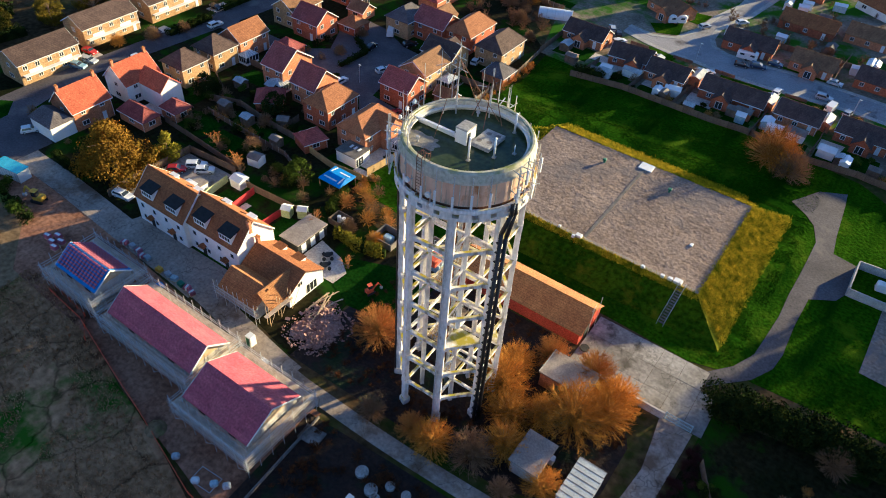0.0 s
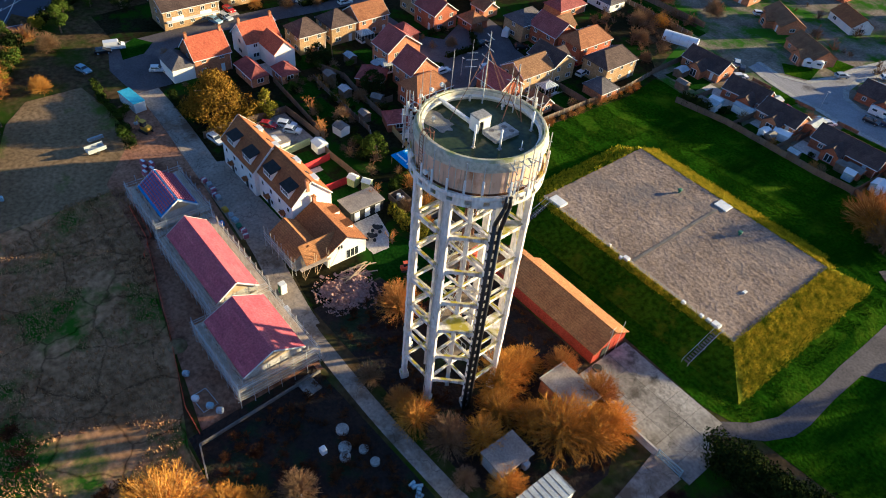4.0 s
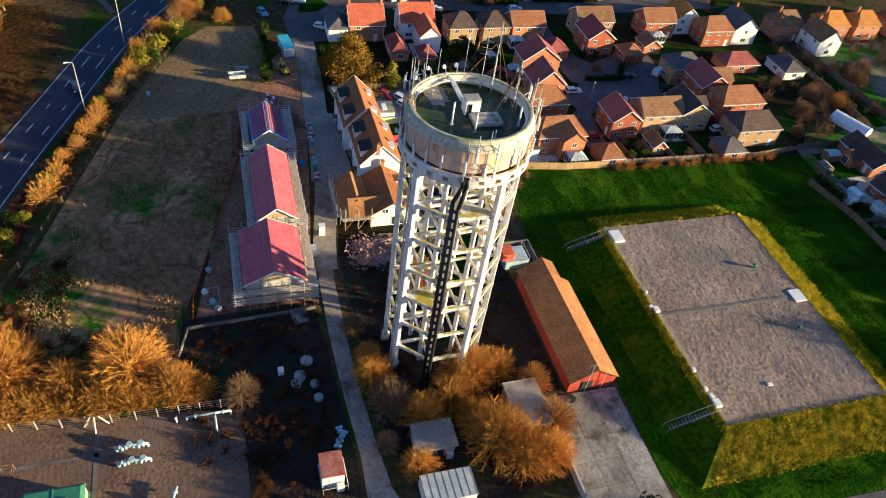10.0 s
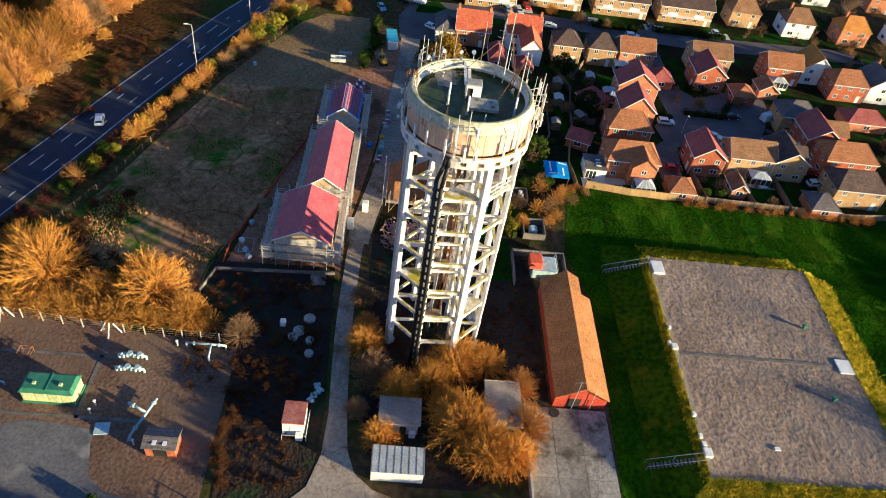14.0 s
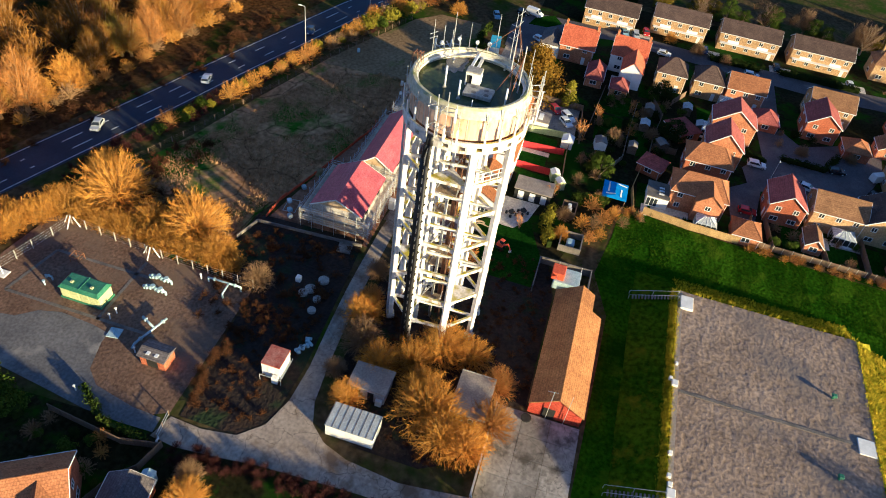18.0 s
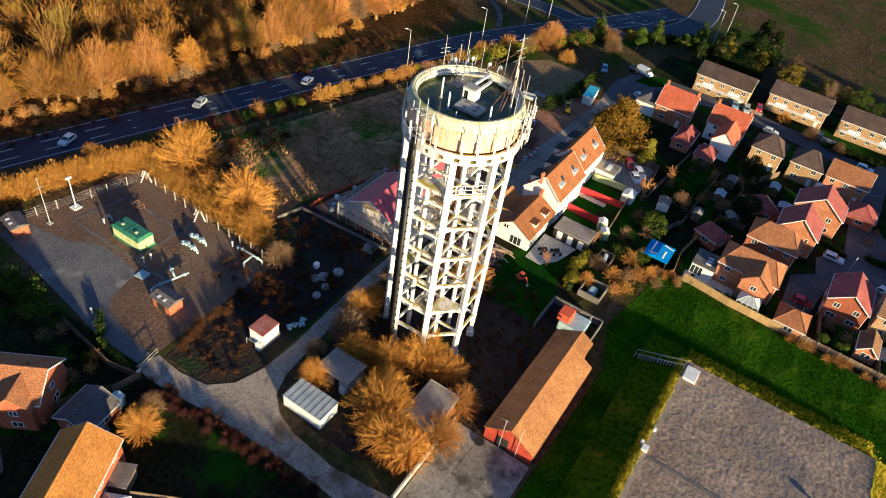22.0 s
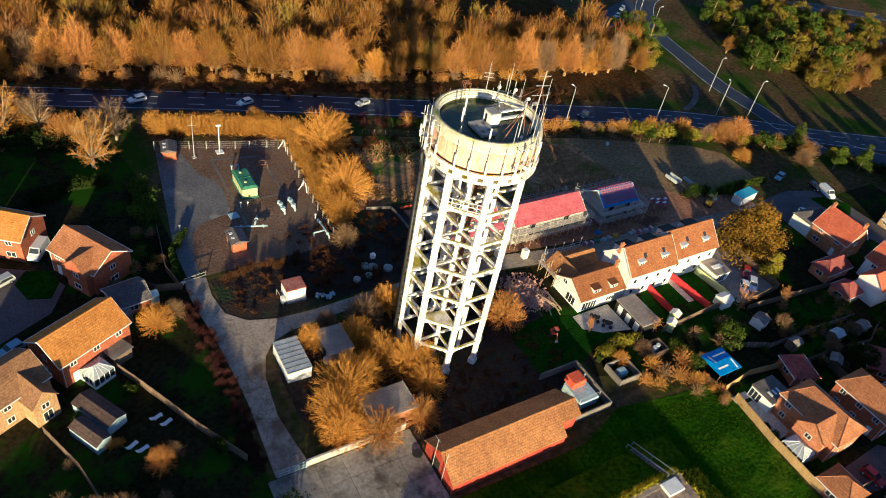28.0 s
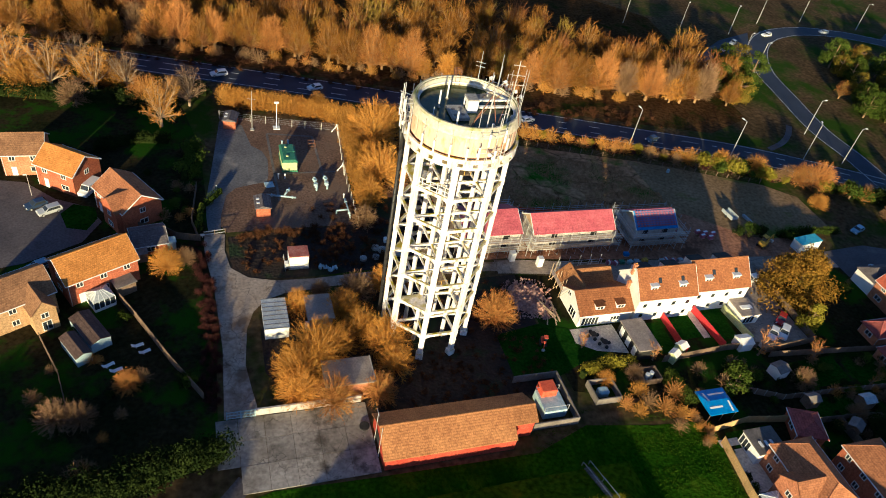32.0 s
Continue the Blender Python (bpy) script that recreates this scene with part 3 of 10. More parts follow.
patch("compound_asphalt", [(-2.4, -15), (0.5, 8), (1.6, 16), (1.8, 22), (1.6, 27), (-0.8, 26.8), (-1.0, 22.1), (-2.4, 15.2), (-4.6, 12.6), (-9.2, 11.2), (-11.2, 11.0), (-11.8, 8), (-12.2, 2), (-11.2, -1.4), (-9, -4), (-7.5, -13)], 0.075, M_apron, "worn grey asphalt apron in the gas compound", "asphalt")
patch("building_site", [(-134, 42), (-121, 40), (-108, 30), (-84, 29), (-72, 26), (-62, 24), (-46, 21), (-45.5, 41), (-57, 41), (-77, 43.5), (-108, 46.5), (-135, 47.5)], 0.04, M_earth, "bare reddish brown earth of the building site", "earth")
patch("estate_ground", [(-180, 52), (-121, 52), (-80, 50), (-57, 46), (-57, 76), (-70, 80), (-79, 90), (-77, 114), (-74, 150), (-76, 164), (-110, 195), (-190, 200)], 0.02, M_garden, "garden ground of the housing estate, its shade in the colour", "ground")

# ground patch darkened for the shade over the south gardens
patch("south_gardens", [(1.2, 28), (2.4, -4), (6, -22), (40, -40), (75, -42), (75, 78), (30, 82), (2, 78), (1.2, 50)], 0.025, M_garden, "grass of the gardens behind brick houses, darkened with shade", "ground")

# the drive from the lane past the new houses to the gas compound
drive = smooth_line([(-137, 50), (-121, 49.6), (-100, 48.2), (-79, 46.8), (-57, 43.5), (-45, 43.0), (-32, 43.1), (-16, 44.0), (-8, 44.6)], 5)
dm = MB()
strip(drive[:16], 2.6, 2.6, 0.085, dm)
strip(drive[15:22], 2.2, 2.0, 0.085, dm)
strip(drive[21:], 1.35, 1.35, 0.085, dm)
solid("drive", dm, M_drive, "worn pale drive running past the new houses to the tower", "road", kind="structure")
patch("drive_turn", [(-16.5, 42.6), (-10, 42.4), (-5, 41.0), (-2, 38.0), (-1.2, 33), (-1.5, 28.0), (2.2, 27), (2.6, 31), (2.0, 37), (1.2, 43), (0.8, 50), (0.4, 58), (0.6, 64), (0.9, 72.2), (-4.4, 72.4), (-3.6, 67), (-3.0, 62), (-3.8, 54), (-5.2, 50), (-7.5, 47.3), (-11, 46.0), (-16.5, 45.4)], 0.1, M_drive, "curved worn concrete track joining drive, compound and yard", "road")

# main road
road_line = smooth_line([(90, -62), (40, -48), (-7, -34.2), (-35, -25.6), (-69, -14.6), (-90, -8.3), (-110, -1.8), (-140, 8.2), (-165, 20), (-190, 34), (-215, 46)], 6)
solid("road_verge", strip(road_line, 13.0, 9.0, 0.02), M_ground, "rough grass verges along the main road", "grass", kind="structure")
solid("main_road", strip(road_line, 8.9, 0.8, 0.06), M_asphalt, "dark asphalt main road with white markings", "road", kind="structure")
mk = MB()
strip(road_line, 8.5, -8.36, 0.072, mk)
strip(road_line, -0.02, 0.16, 0.072, mk)
dist = 0.0
for (x0, y0), (x1, y1) in zip(road_line, road_line[1:]):
    seg = math.hypot(x1 - x0, y1 - y0)
    d = -dist % 9.0
    while d < seg:
        e = min(d + 5.8, seg)
        a, b = (x0 + (x1 - x0) * d / seg, y0 + (y1 - y0) * d / seg), (x0 + (x1 - x0) * e / seg, y0 + (y1 - y0) * e / seg)
        strip([a, b], 2.38, -2.20, 0.072, mk)
        strip([a, b], 5.62, -5.44, 0.072, mk)
        d += 9.0
    dist += seg
solid("road_markings", mk, M_paint, "white dashed lane lines and edge lines", "road marking", kind="structure")
solid("verge_path", strip(smooth_line([(-154, 3.2), (-161, 0), (-166.8, -4.5), (-171, -9.5)]), 0.9, 0.9, 0.075), M_lane, "narrow tarmac path across the grass verge", "path", kind="structure")
# slip road and roundabout
slip = smooth_line([(-180, 36), (-180.4, 22), (-181, 8), (-180.6, -7), (-184.6, -28), (-189, -47), (-199, -64), (-214, -77), (-234, -82.5), (-254, -80.5), (-272, -73), (-288, -64), (-330, -40)], 5)
solid("slip_road", strip(slip, 4.0, 4.0, 0.065), M_asphalt, "asphalt slip road curving to the roundabout", "road", kind="structure")
ring = smooth_line([(-190, 36), (-198, 46), (-208, 50), (-222, 51), (-245, 47.5), (-263, 42), (-283, 27), (-294, 8), (-300, -15), (-296, -48), (-284, -70), (-277, -80)], 5)
solid("roundabout_road", strip(ring, 5, 5, 0.07), M_asphalt, "curved asphalt road of the roundabout", "road", kind="structure")
patch("slip_spur", [(-150, -46), (-164, -49.5), (-182, -48.5), (-190, -56), (-205, -79), (-186, -71), (-166, -56.5), (-150, -53)], 0.068, M_asphalt, "asphalt junction beside the wood", "road")
mk2 = MB()
for line, w in ((slip, 3.7), (ring, 4.6)):
    strip(line, w, -w + 0.14, 0.08, mk2)
    strip(line, -w + 0.14, w, 0.08, mk2)
solid("slip_markings", mk2, M_paint, "white edge lines of slip road and roundabout", "road marking", kind="structure")
patch("wood_floor", [(60, -66), (0, -46.5), (-40, -35.5), (-80, -23.0), (-118, -11.5), (-140, -6), (-158, -14), (-160, -44), (-165, -90), (-80, -170), (80, -170)], 0.03, M_wood_floor, "brown leaf litter under the bare wood", "ground")
# streets of the estate
patch("lane", [(-137, 47), (-137, 56), (-152, 60), (-156, 75), (-153, 110), (-151, 135), (-155, 190), (-163, 190), (-160, 135), (-161, 108), (-163, 75), (-162, 50), (-150, 46)], 0.07, M_lane, "grey estate lane", "road")
patch("estate_close", [(-106, 112), (-100, 113), (-96, 108.6), (-84, 109), (-84, 114), (-98, 116), (-100, 124), (-98, 126.5), (-100, 140), (-108, 141), (-118, 146), (-126, 147), (-128, 138), (-122, 127), (-128, 122), (-153, 122), (-153, 116), (-126, 116), (-113, 117)], 0.075, M_lane, "grey paved close between the red brick houses", "road")
patch("bungalow_road", [(-66, 192.4), (-58, 189.6), (-50, 188.2), (-41, 187.8), (-35, 186.8), (-20.5, 187.2), (0, 189.6), (60, 186), (60, 197), (0, 200.6), (-19, 200.8), (-26, 199.9), (-36.3, 199.3), (-40.6, 201.4), (-42.8, 206), (-43.3, 213), (-41.4, 222), (-38.8, 229), (-35.4, 255), (-30, 300), (-40, 300), (-45, 251), (-45.2, 236), (-48.4, 222), (-49.7, 209), (-52.6, 199.4), (-58.3, 196.4), (-66, 198)], 0.07, M_street, "grey road through the bungalows", "road")
bk = MB()
for pts_ in ([(-66, 192.2), (-58, 189.4), (-50, 188.0), (-41, 187.6), (-35, 186.6), (-20.5, 187.0), (0, 189.4), (60, 185.8)], [(60, 197.2), (0, 200.8), (-19, 201.0), (-26, 200.1), (-36.4, 199.5), (-40.8, 201.6), (-43.0, 206), (-43.5, 213), (-41.6, 222), (-39.0, 229), (-35.6, 255)], [(-45.0, 251), (-45.2, 236), (-48.4, 222), (-49.7, 209), (-52.6, 199.4), (-58.3, 196.4), (-66, 198)]):
    strip(pts_, 1.5, 0.1, 0.11, bk, 0.1)
solid("bungalow_pavement", bk, M_kerb, "pale kerbed footway along the bungalow road", "pavement", kind="structure")
patch("south_close", [(46, 6), (36, 8), (30, 14), (24, 17), (21, 22), (24, 28), (33, 33), (46, 36)], 0.07, M_lane, "grey asphalt close by the brick houses", "road")
patch("close_island", [(22.5, 17.5), (26.5, 16.0), (28.5, 19.0), (27.0, 23.5), (23.5, 24.5), (21.8, 21)], 0.1, M_lawn, "small dark grass island on the close", "grass")
# park path and pad
patch("park_path", [(-2.4, 84.2), (1.6, 89.2), (3.6, 93.8), (4.0, 98.5), (4.5, 105.7), (4.4, 112.5), (4.6, 118.3), (4.7, 125.4), (4.7, 130.9), (3.0, 136.0), (0.6, 138.7), (-3.0, 141.4), (1.0, 149.0), (6.3, 152.0), (6.8, 147.4), (7.7, 135.3), (8.4, 129.5), (12.9, 128.6), (13.0, 119.0), (11.9, 116.2), (7.7, 113.3), (7.4, 104.5), (7.6, 96.7), (7.1, 92.6), (4.9, 88.2), (-0.6, 82.3)], 0.072, M_lane, "grey asphalt path widening to a pad by the reservoir", "path")
patch("second_reservoir", [(19, 101), (19.5, 123), (60, 127), (60, 99)], 0.12, M_gravel, "gravel surface beyond the asphalt pad", "gravel")
patch("bungalow_plots", [(-78, 164), (-60, 162), (-20, 161), (8, 160), (60, 156), (60, 300), (-130, 300), (-130, 205), (-90, 201)], 0.04, M_bungalow, "patchwork ground of lawns and paving round the bungalows", "ground")
enc = tagged(new("walled_bay"), "open brick-walled bay beside the asphalt pad", "wall", kind="structure")
for a_, b_ in (((13.0, 118.9), (24, 119.2)), ((24, 119.2), (23.6, 129.2)), ((23.6, 129.2), (13.0, 128.2)), ((13.0, 128.2), (13.0, 118.9))):
    part("bay_wall", MB().beam((*a_, 0.9), (*b_, 0.9), 0.25, 1.9), M_block, enc)
solid("white_cabinet", MB().cbox(0, 0, 0.9, 2.4, 1.6, 1.6, ch=0.1), M_white, "white steel cabinet inside the walled bay", "cabinet", at=(18.2, 124.6, 0.05), turn=8)

# ---- the water tower ----
TX, TY = -34.53, 57.49
tower = thing("water_tower", "tall weathered concrete water tower on eight columns with a round tank", "water tower", at=(TX, TY, 0))
COL_R, COL_A = 7.45, 24.5
LEVELS = [5.4, 11.0, 16.7, 22.3, 28.2, 34.0]


def pol(r, deg, z):
    return (r * math.cos(radians(deg)), r * math.sin(radians(deg)), z)


def radial(deg, r=0, z=0):
    return pose(0, 0, 0, 0, 0, deg) @ pose(r, 0, z)


colm = MB()
colm.cbox(0, 0, 0.6, 1.25, 1.25, 1.2, ch=0.12)
colm.cbox(0, 0, 20.7, 0.72, 0.92, 39.4, ch=0.07)
for z in LEVELS:
    colm.cbox(0, 0, z, 0.80, 1.0, 0.95, ch=0.05)
col_me = colm.mesh("column", M_tower)
for k in range(8):
    c = part("column", col_me, M_tower, tower)
    c.matrix_basis = radial(COL_A + 45 * k, COL_R)
icol = MB().cbox(0, 0, 20.2, 0.6, 0.6, 40.4, ch=0.05).mesh("inner_column", M_tower)
IN_R = 3.7
for k in range(4):
    c = part("inner_column", icol, M_tower, tower)
    c.matrix_basis = radial(COL_A + 22.5 + 90 * k, IN_R)
# ring beams with haunches, one mesh a bay, shared by all
half = math.pi / 8
chord = 2 * COL_R * math.sin(half)
apo = COL_R * math.cos(half)
rb = MB()
pts = [(-chord / 2, -0.85), (-chord / 2 + 0.35, -0.85), (-chord / 2 + 0.6, -0.5), (-chord / 2 + 1.1, -0.3), (0, -0.24), (chord / 2 - 1.1, -0.3), (chord / 2 - 0.6, -0.5), (chord / 2 - 0.35, -0.85), (chord / 2, -0.85), (chord / 2, 0.25), (-chord / 2, 0.25)]
n = len(pts)
rb.add([(apo - 0.2, x, z) for x, z in pts] + [(apo + 0.2, x, z) for x, z in pts],
       [tuple(range(n - 1, -1, -1)), tuple(range(n, 2 * n))] + [(i, (i + 1) % n, n + (i + 1) % n, n + i) for i in range(n)])
ring_me = rb.mesh("ring_beam", M_tower)
for z in LEVELS:
    for k in range(8):
        c = part("ring_beam", ring_me, M_tower, tower)
        c.matrix_basis = radial(COL_A + 22.5 + 45 * k, 0, z)
# plan braces from each outer column to its inner column, and inner square beams
for z in LEVELS:
    for k in range(4):
        a = COL_A + 22.5 + 90 * k
        for s in (-22.5, 22.5):
            part("brace_beam", MB().beam(pol(COL_R - 0.3, a + s, z), pol(IN_R, a, z), 0.34, 0.45), M_tower, tower)
        part("inner_beam", MB().beam(pol(IN_R, a, z), pol(IN_R, a + 90, z), 0.30, 0.42), M_tower, tower)
# central riser pipes and stair landings with ladders
for i, (x, y) in enumerate(((-0.7, 0.2), (0.5, -0.6), (0.2, 0.9))):
    part("riser_pipe", MB().tube((x, y, 0), (x, y, 41), 0.30 - 0.05 * i, 10), (M_rust, M_steel, M_rust)[i], tower, "rust-stained riser pipe", smooth=True)
for i, z in enumerate(LEVELS):
    x = -1.4 if i % 2 else 1.2
    part("landing", MB().box(x - 1.0, -2.3, z + 0.1, x + 1.0, -0.6 + 1.6, z + 0.18), M_soffit, tower, "rusty steel landing")
    lad = MB()
    z2 = LEVELS[i + 1] if i < 5 else 40.5
    for s in (-0.3, 0.3):
        lad.tube((x + s, -2.2, z + 0.1), (x + s, 0.6, z2), 0.05, 5)
    for r in range(12):
        u = (r + 0.5) / 12
        lad.tube((x - 0.3, -2.2 + 2.8 * u, z + 0.1 + (z2 - z - 0.1) * u), (x + 0.3, -2.2 + 2.8 * u, z + 0.1 + (z2 - z - 0.1) * u), 0.03, 4)
    part("ladder", lad, M_steel, tower)
    for y in (-2.3, 1.0):
        rail = MB().tube((x - 1, y, z + 1.2), (x + 1, y, z + 1.2), 0.04, 5)
        for q in (-1, 0, 1):
            rail.tube((x + q, y, z + 0.1), (x + q, y, z + 1.2), 0.04, 5)
        part("landing_rail", rail, M_yellow if i % 2 else M_steel, tower)
# solid deck panels between ring and inner column in two bays
for z, a in ((11.0, COL_A + 22.5), (16.7, COL_A - 67.5), (34.0, COL_A - 22.5)):
    part("deck_slab", MB().add([pol(COL_R, a - 22.5, z + 0.26), pol(COL_R, a + 22.5, z + 0.26), pol(IN_R, a, z + 0.26), pol(COL_R, a - 22.5, z + 0.14), pol(COL_R, a + 22.5, z + 0.14), pol(IN_R, a, z + 0.14)],
                                [(0, 1, 2), (5, 4, 3), (0, 3, 4, 1), (1, 4, 5, 2), (2, 5, 3, 0)]), M_tower, tower)
# guard frame in the upper bay
gr = MB()
a = COL_A + 22.5
p, q = Vector(pol(COL_R, COL_A, 0)), Vector(pol(COL_R, COL_A + 45, 0))
for z in (34.4, 35.1, 35.8):
    gr.beam(p + Vector((0, 0, z)), q + Vector((0, 0, z)), 0.09, 0.09)
for u in (0.18, 0.4, 0.6, 0.82):
    gr.beam(p.lerp(q, u) + Vector((0, 0, 34.2)), p.lerp(q, u) + Vector((0, 0, 35.85)), 0.09, 0.09)
part("guard_frame", gr, M_white, tower)
# gallery ring with slots
GAL_R = 8.35
gal = MB()
gal.lathe([(7.0, 40.0), (GAL_R, 40.0), (GAL_R, 40.42), (7.6, 40.42), (7.0, 40.42)], 96)
gal.lathe([(8.02, 40.98), (GAL_R, 40.98), (GAL_R + 0.08, 41.25), (GAL_R, 41.62), (8.02, 41.62)], 96)
for k in range(24):
    a0 = COL_A + 15 * k + 5.1
    m = 6
    for j in range(m):
        b0, b1 = a0 + (9.9 - 5.1 + 5.0) * j / m, a0 + (9.9 - 5.1 + 5.0) * (j + 1) / m
        gal.add([pol(8.02, b0, 40.4), pol(GAL_R, b0, 40.4), pol(GAL_R, b1, 40.4), pol(8.02, b1, 40.4), pol(8.02, b0, 41.0), pol(GAL_R, b0, 41.0), pol(GAL_R, b1, 41.0), pol(8.02, b1, 41.0)],
                [(0, 1, 5, 4), (1, 2, 6, 5), (2, 3, 7, 6), (3, 0, 4, 7)])
part("gallery_ring", gal, M_tower, tower, "stained concrete ring with dark slots")
part("gallery_back", MB().lathe([(7.05, 40.3), (7.24, 40.3), (7.24, 41.4), (7.05, 41.4)], 64), M_rust, tower)
part("tank_soffit", MB().lathe([(0.05, 40.15), (7.2, 40.15), (7.2, 40.35), (0.05, 40.35)], 64), M_soffit, tower, "rust-stained underside of the tank")
part("tank_base", MB().lathe([(7.2, 40.43), (7.4, 40.43), (7.62, 41.75), (7.3, 41.75)], 96), M_rust, tower, "dark rusty band at the tank's foot")
part("tank_wall", MB().lathe([(7.3, 41.76), (7.72, 41.7), (7.72, 44.9), (7.2, 44.9)], 96), M_tank, tower, "pinkish stained tank wall", smooth=False)
for k in range(24):
    part("wall_joint", MB().cbox(7.73, 0, 43.25, 0.06, 0.10, 3.1), M_rim, tower).matrix_basis = radial(COL_A + 4 + 15 * k)
part("rim", MB().lathe([(7.35, 44.7), (7.86, 44.7), (8.05, 44.85), (8.02, 45.15), (7.75, 45.95), (7.55, 46.25), (7.30, 46.25), (7.2, 45.9)], 96), M_rim, tower, "mossy sloping concrete rim of the tank")
part("inner_wall", MB().lathe([(7.05, 44.3), (7.32, 44.3), (7.32, 46.1), (7.05, 46.1)], 96), M_rim, tower)
part("inner_gutter", MB().lathe([(6.75, 45.35), (7.06, 45.35), (7.06, 45.55), (6.75, 45.55)], 96), M_white, tower, "pale cable ledge inside the rim")
M_roofwet = mat("wet_algae_roof", (0.022, 0.040, 0.014), (0.060, 0.075, 0.026), 0.35, 0.16, 0.01, fine=2, fine_amt=0.3, spec=0.22)
M_roofdry = mat("dry_roof_concrete", (0.24, 0.22, 0.18), (0.36, 0.33, 0.28), 0.5, 0.85, 0.03)
part("tank_roof", MB().lathe([(0.02, 44.4), (7.1, 44.4), (7.1, 44.9), (0.02, 44.9)], 64), M_roofwet, tower, "flat tank roof under green standing water")
dry = MB()
blob = [pol(3.4 + 2.6 * noise.noise((k * 0.35, 0.3, 0)) * 0.6 + 3.0 * max(0, math.cos(radians(k * 10 - 185))) ** 2 * 1.1, k * 10, 0) for k in range(36)]
dry.add([(-3.6 + 0.72 * x * 0.62, -3.1 + 0.72 * y * 0.55, 44.93) for x, y, z in blob], [tuple(range(36))])
part("dry_patch", dry, M_roofdry, tower, "pale dry patch of the tank roof")
hut = MB()
hut.box(-1.3, -0.75, 44.9, 0.25, -0.6, 46.75)
hut.box(-1.3, 1.0, 44.9, 0.25, 1.15, 46.75)
hut.box(-1.3, -0.6, 44.9, -1.15, 1.0, 46.75)
hut.box(0.1, 0.1, 44.9, 0.25, 1.0, 46.75)
hut.box(0.1, -0.6, 46.4, 0.25, 0.1, 46.75)
part("access_hut", hut, M_white, tower, "small pale hatch house on the tank roof")
part("hut_roof", MB().cbox(-0.52, 0.2, 46.83, 1.64, 2.0, 0.16, ch=0.05), M_kerb, tower)
part("hut_door", MB().box(0.05, -0.6, 44.9, 0.09, 0.1, 46.4), M_dark, tower)
part("hatch_slab", MB().cbox(1.75, 1.5, 45.2, 2.5, 3.7, 0.45, ch=0.08), M_kerb, tower, "grey stained concrete hatch slab")
for i, (x, y) in enumerate(((1.1, 0.6), (2.3, 0.9), (1.3, 2.4), (2.4, 2.6))):
    part("hatch_stain", MB().lathe([(0.01, 45.425), (0.34, 45.425), (0.34, 45.432), (0.01, 45.432)], 12), M_felt, tower).matrix_basis = pose(x, y, 0)
part("duct", MB().box(-6.9, -0.9, 45.75, -1.5, -0.55, 46.0).box(-6.9, -0.3, 45.0, -1.5, 0.1, 45.3), M_white, tower, "white pipe and duct across the tank roof")
for i, (x, y) in enumerate(((-5.8, 3.2), (-2.2, 5.4), (-4.5, -3.6))):
    part("roof_vent", MB().tube((x, y, 44.9), (x, y, 45.4), 0.13, 8).tube((x, y, 45.4), (x, y, 45.65), 0.26, 10, 0.18), M_steel, tower)
# black pipes down one column
for i, (a, r, z) in enumerate(((COL_A - 45 - 3.0, COL_R + 0.85, 39.0), (COL_A - 45 + 2.5, COL_R + 0.9, 38.2))):
    top = [pol(GAL_R + 0.25, a + 6 - 10 * i + (7 if i else 0), 41.6), pol(GAL_R + 0.35, a + 5 - 6 * i + (4 if i else 0), 40.2), pol(r, a, z - 1.5), pol(r, a, 0)]
    part("black_pipe", MB().path(top, 0.27, 10), M_pipe, tower, "thick black pipe fixed to a column", smooth=True)
clip_me = MB().cbox(COL_R + 0.75, 0, 0, 0.5, 1.5, 0.12).mesh("pipe_bracket", M_pipe)
for z in np.arange(1.5, 37, 1.5):
    part("pipe_bracket", clip_me, None, tower).matrix_basis = radial(COL_A - 45.2, 0, z)
part("drain_pipe", MB().path([pol(GAL_R + 0.1, COL_A + 180 + 17, 41.5), pol(COL_R + 0.5, COL_A + 180 + 3, 39), pol(COL_R + 0.5, COL_A + 180 + 3, 0)], 0.13, 8), M_pipe, tower)
part("cable_tray", MB().beam(pol(COL_R + 0.55, COL_A - 90 - 3.5, 0.2), pol(COL_R + 0.55, COL_A - 90 - 3.5, 40), 0.12, 0.3), M_steel, tower)

# aerials fixed to the gallery and the rim; each is one thing
AER = "aerials on the water tower"


def panel_aerial(deg, z0=41.3, h=4.6, panel=(1.9, 0.28), pz=0.4, r=GAL_R - 0.12):
    a = thing("panel_aerial", "white panel aerial on a steel pole at the tank", "aerial", AER, at=(TX + r * math.cos(radians(deg)), TY + r * math.sin(radians(deg)), z0), turn=deg)
    part("pole", MB().tube((0, 0, 0), (0, 0, h), 0.06, 7), M_steel, a)
    part("panel", MB().cbox(0.2, 0, pz + panel[0] / 2, 0.16, panel[1], panel[0], ch=0.04), M_upvc, a)
    part("bracket", MB().box(-0.55, -0.04, h * 0.72, 0.2, 0.04, h * 0.72 + 0.08), M_steel, a)
    return a


for deg, h, pz in ((-112, 4.8, 0.3), (-92, 4.6, 0.3), (-80, 4.9, 0.5), (-66, 4.6, 0.2), (-52, 4.7, 0.6), (-38, 4.8, 0.8), (-12, 4.5, 0.4), (6, 4.6, 0.2), (30, 4.4, 0.4), (44, 4.8, 0.3), (60, 4.4, 0.5), (76, 4.6, 0.3), (118, 5.0, 1.4), (-128, 5.0, 1.6)):
    panel_aerial(deg, h=h, pz=pz)


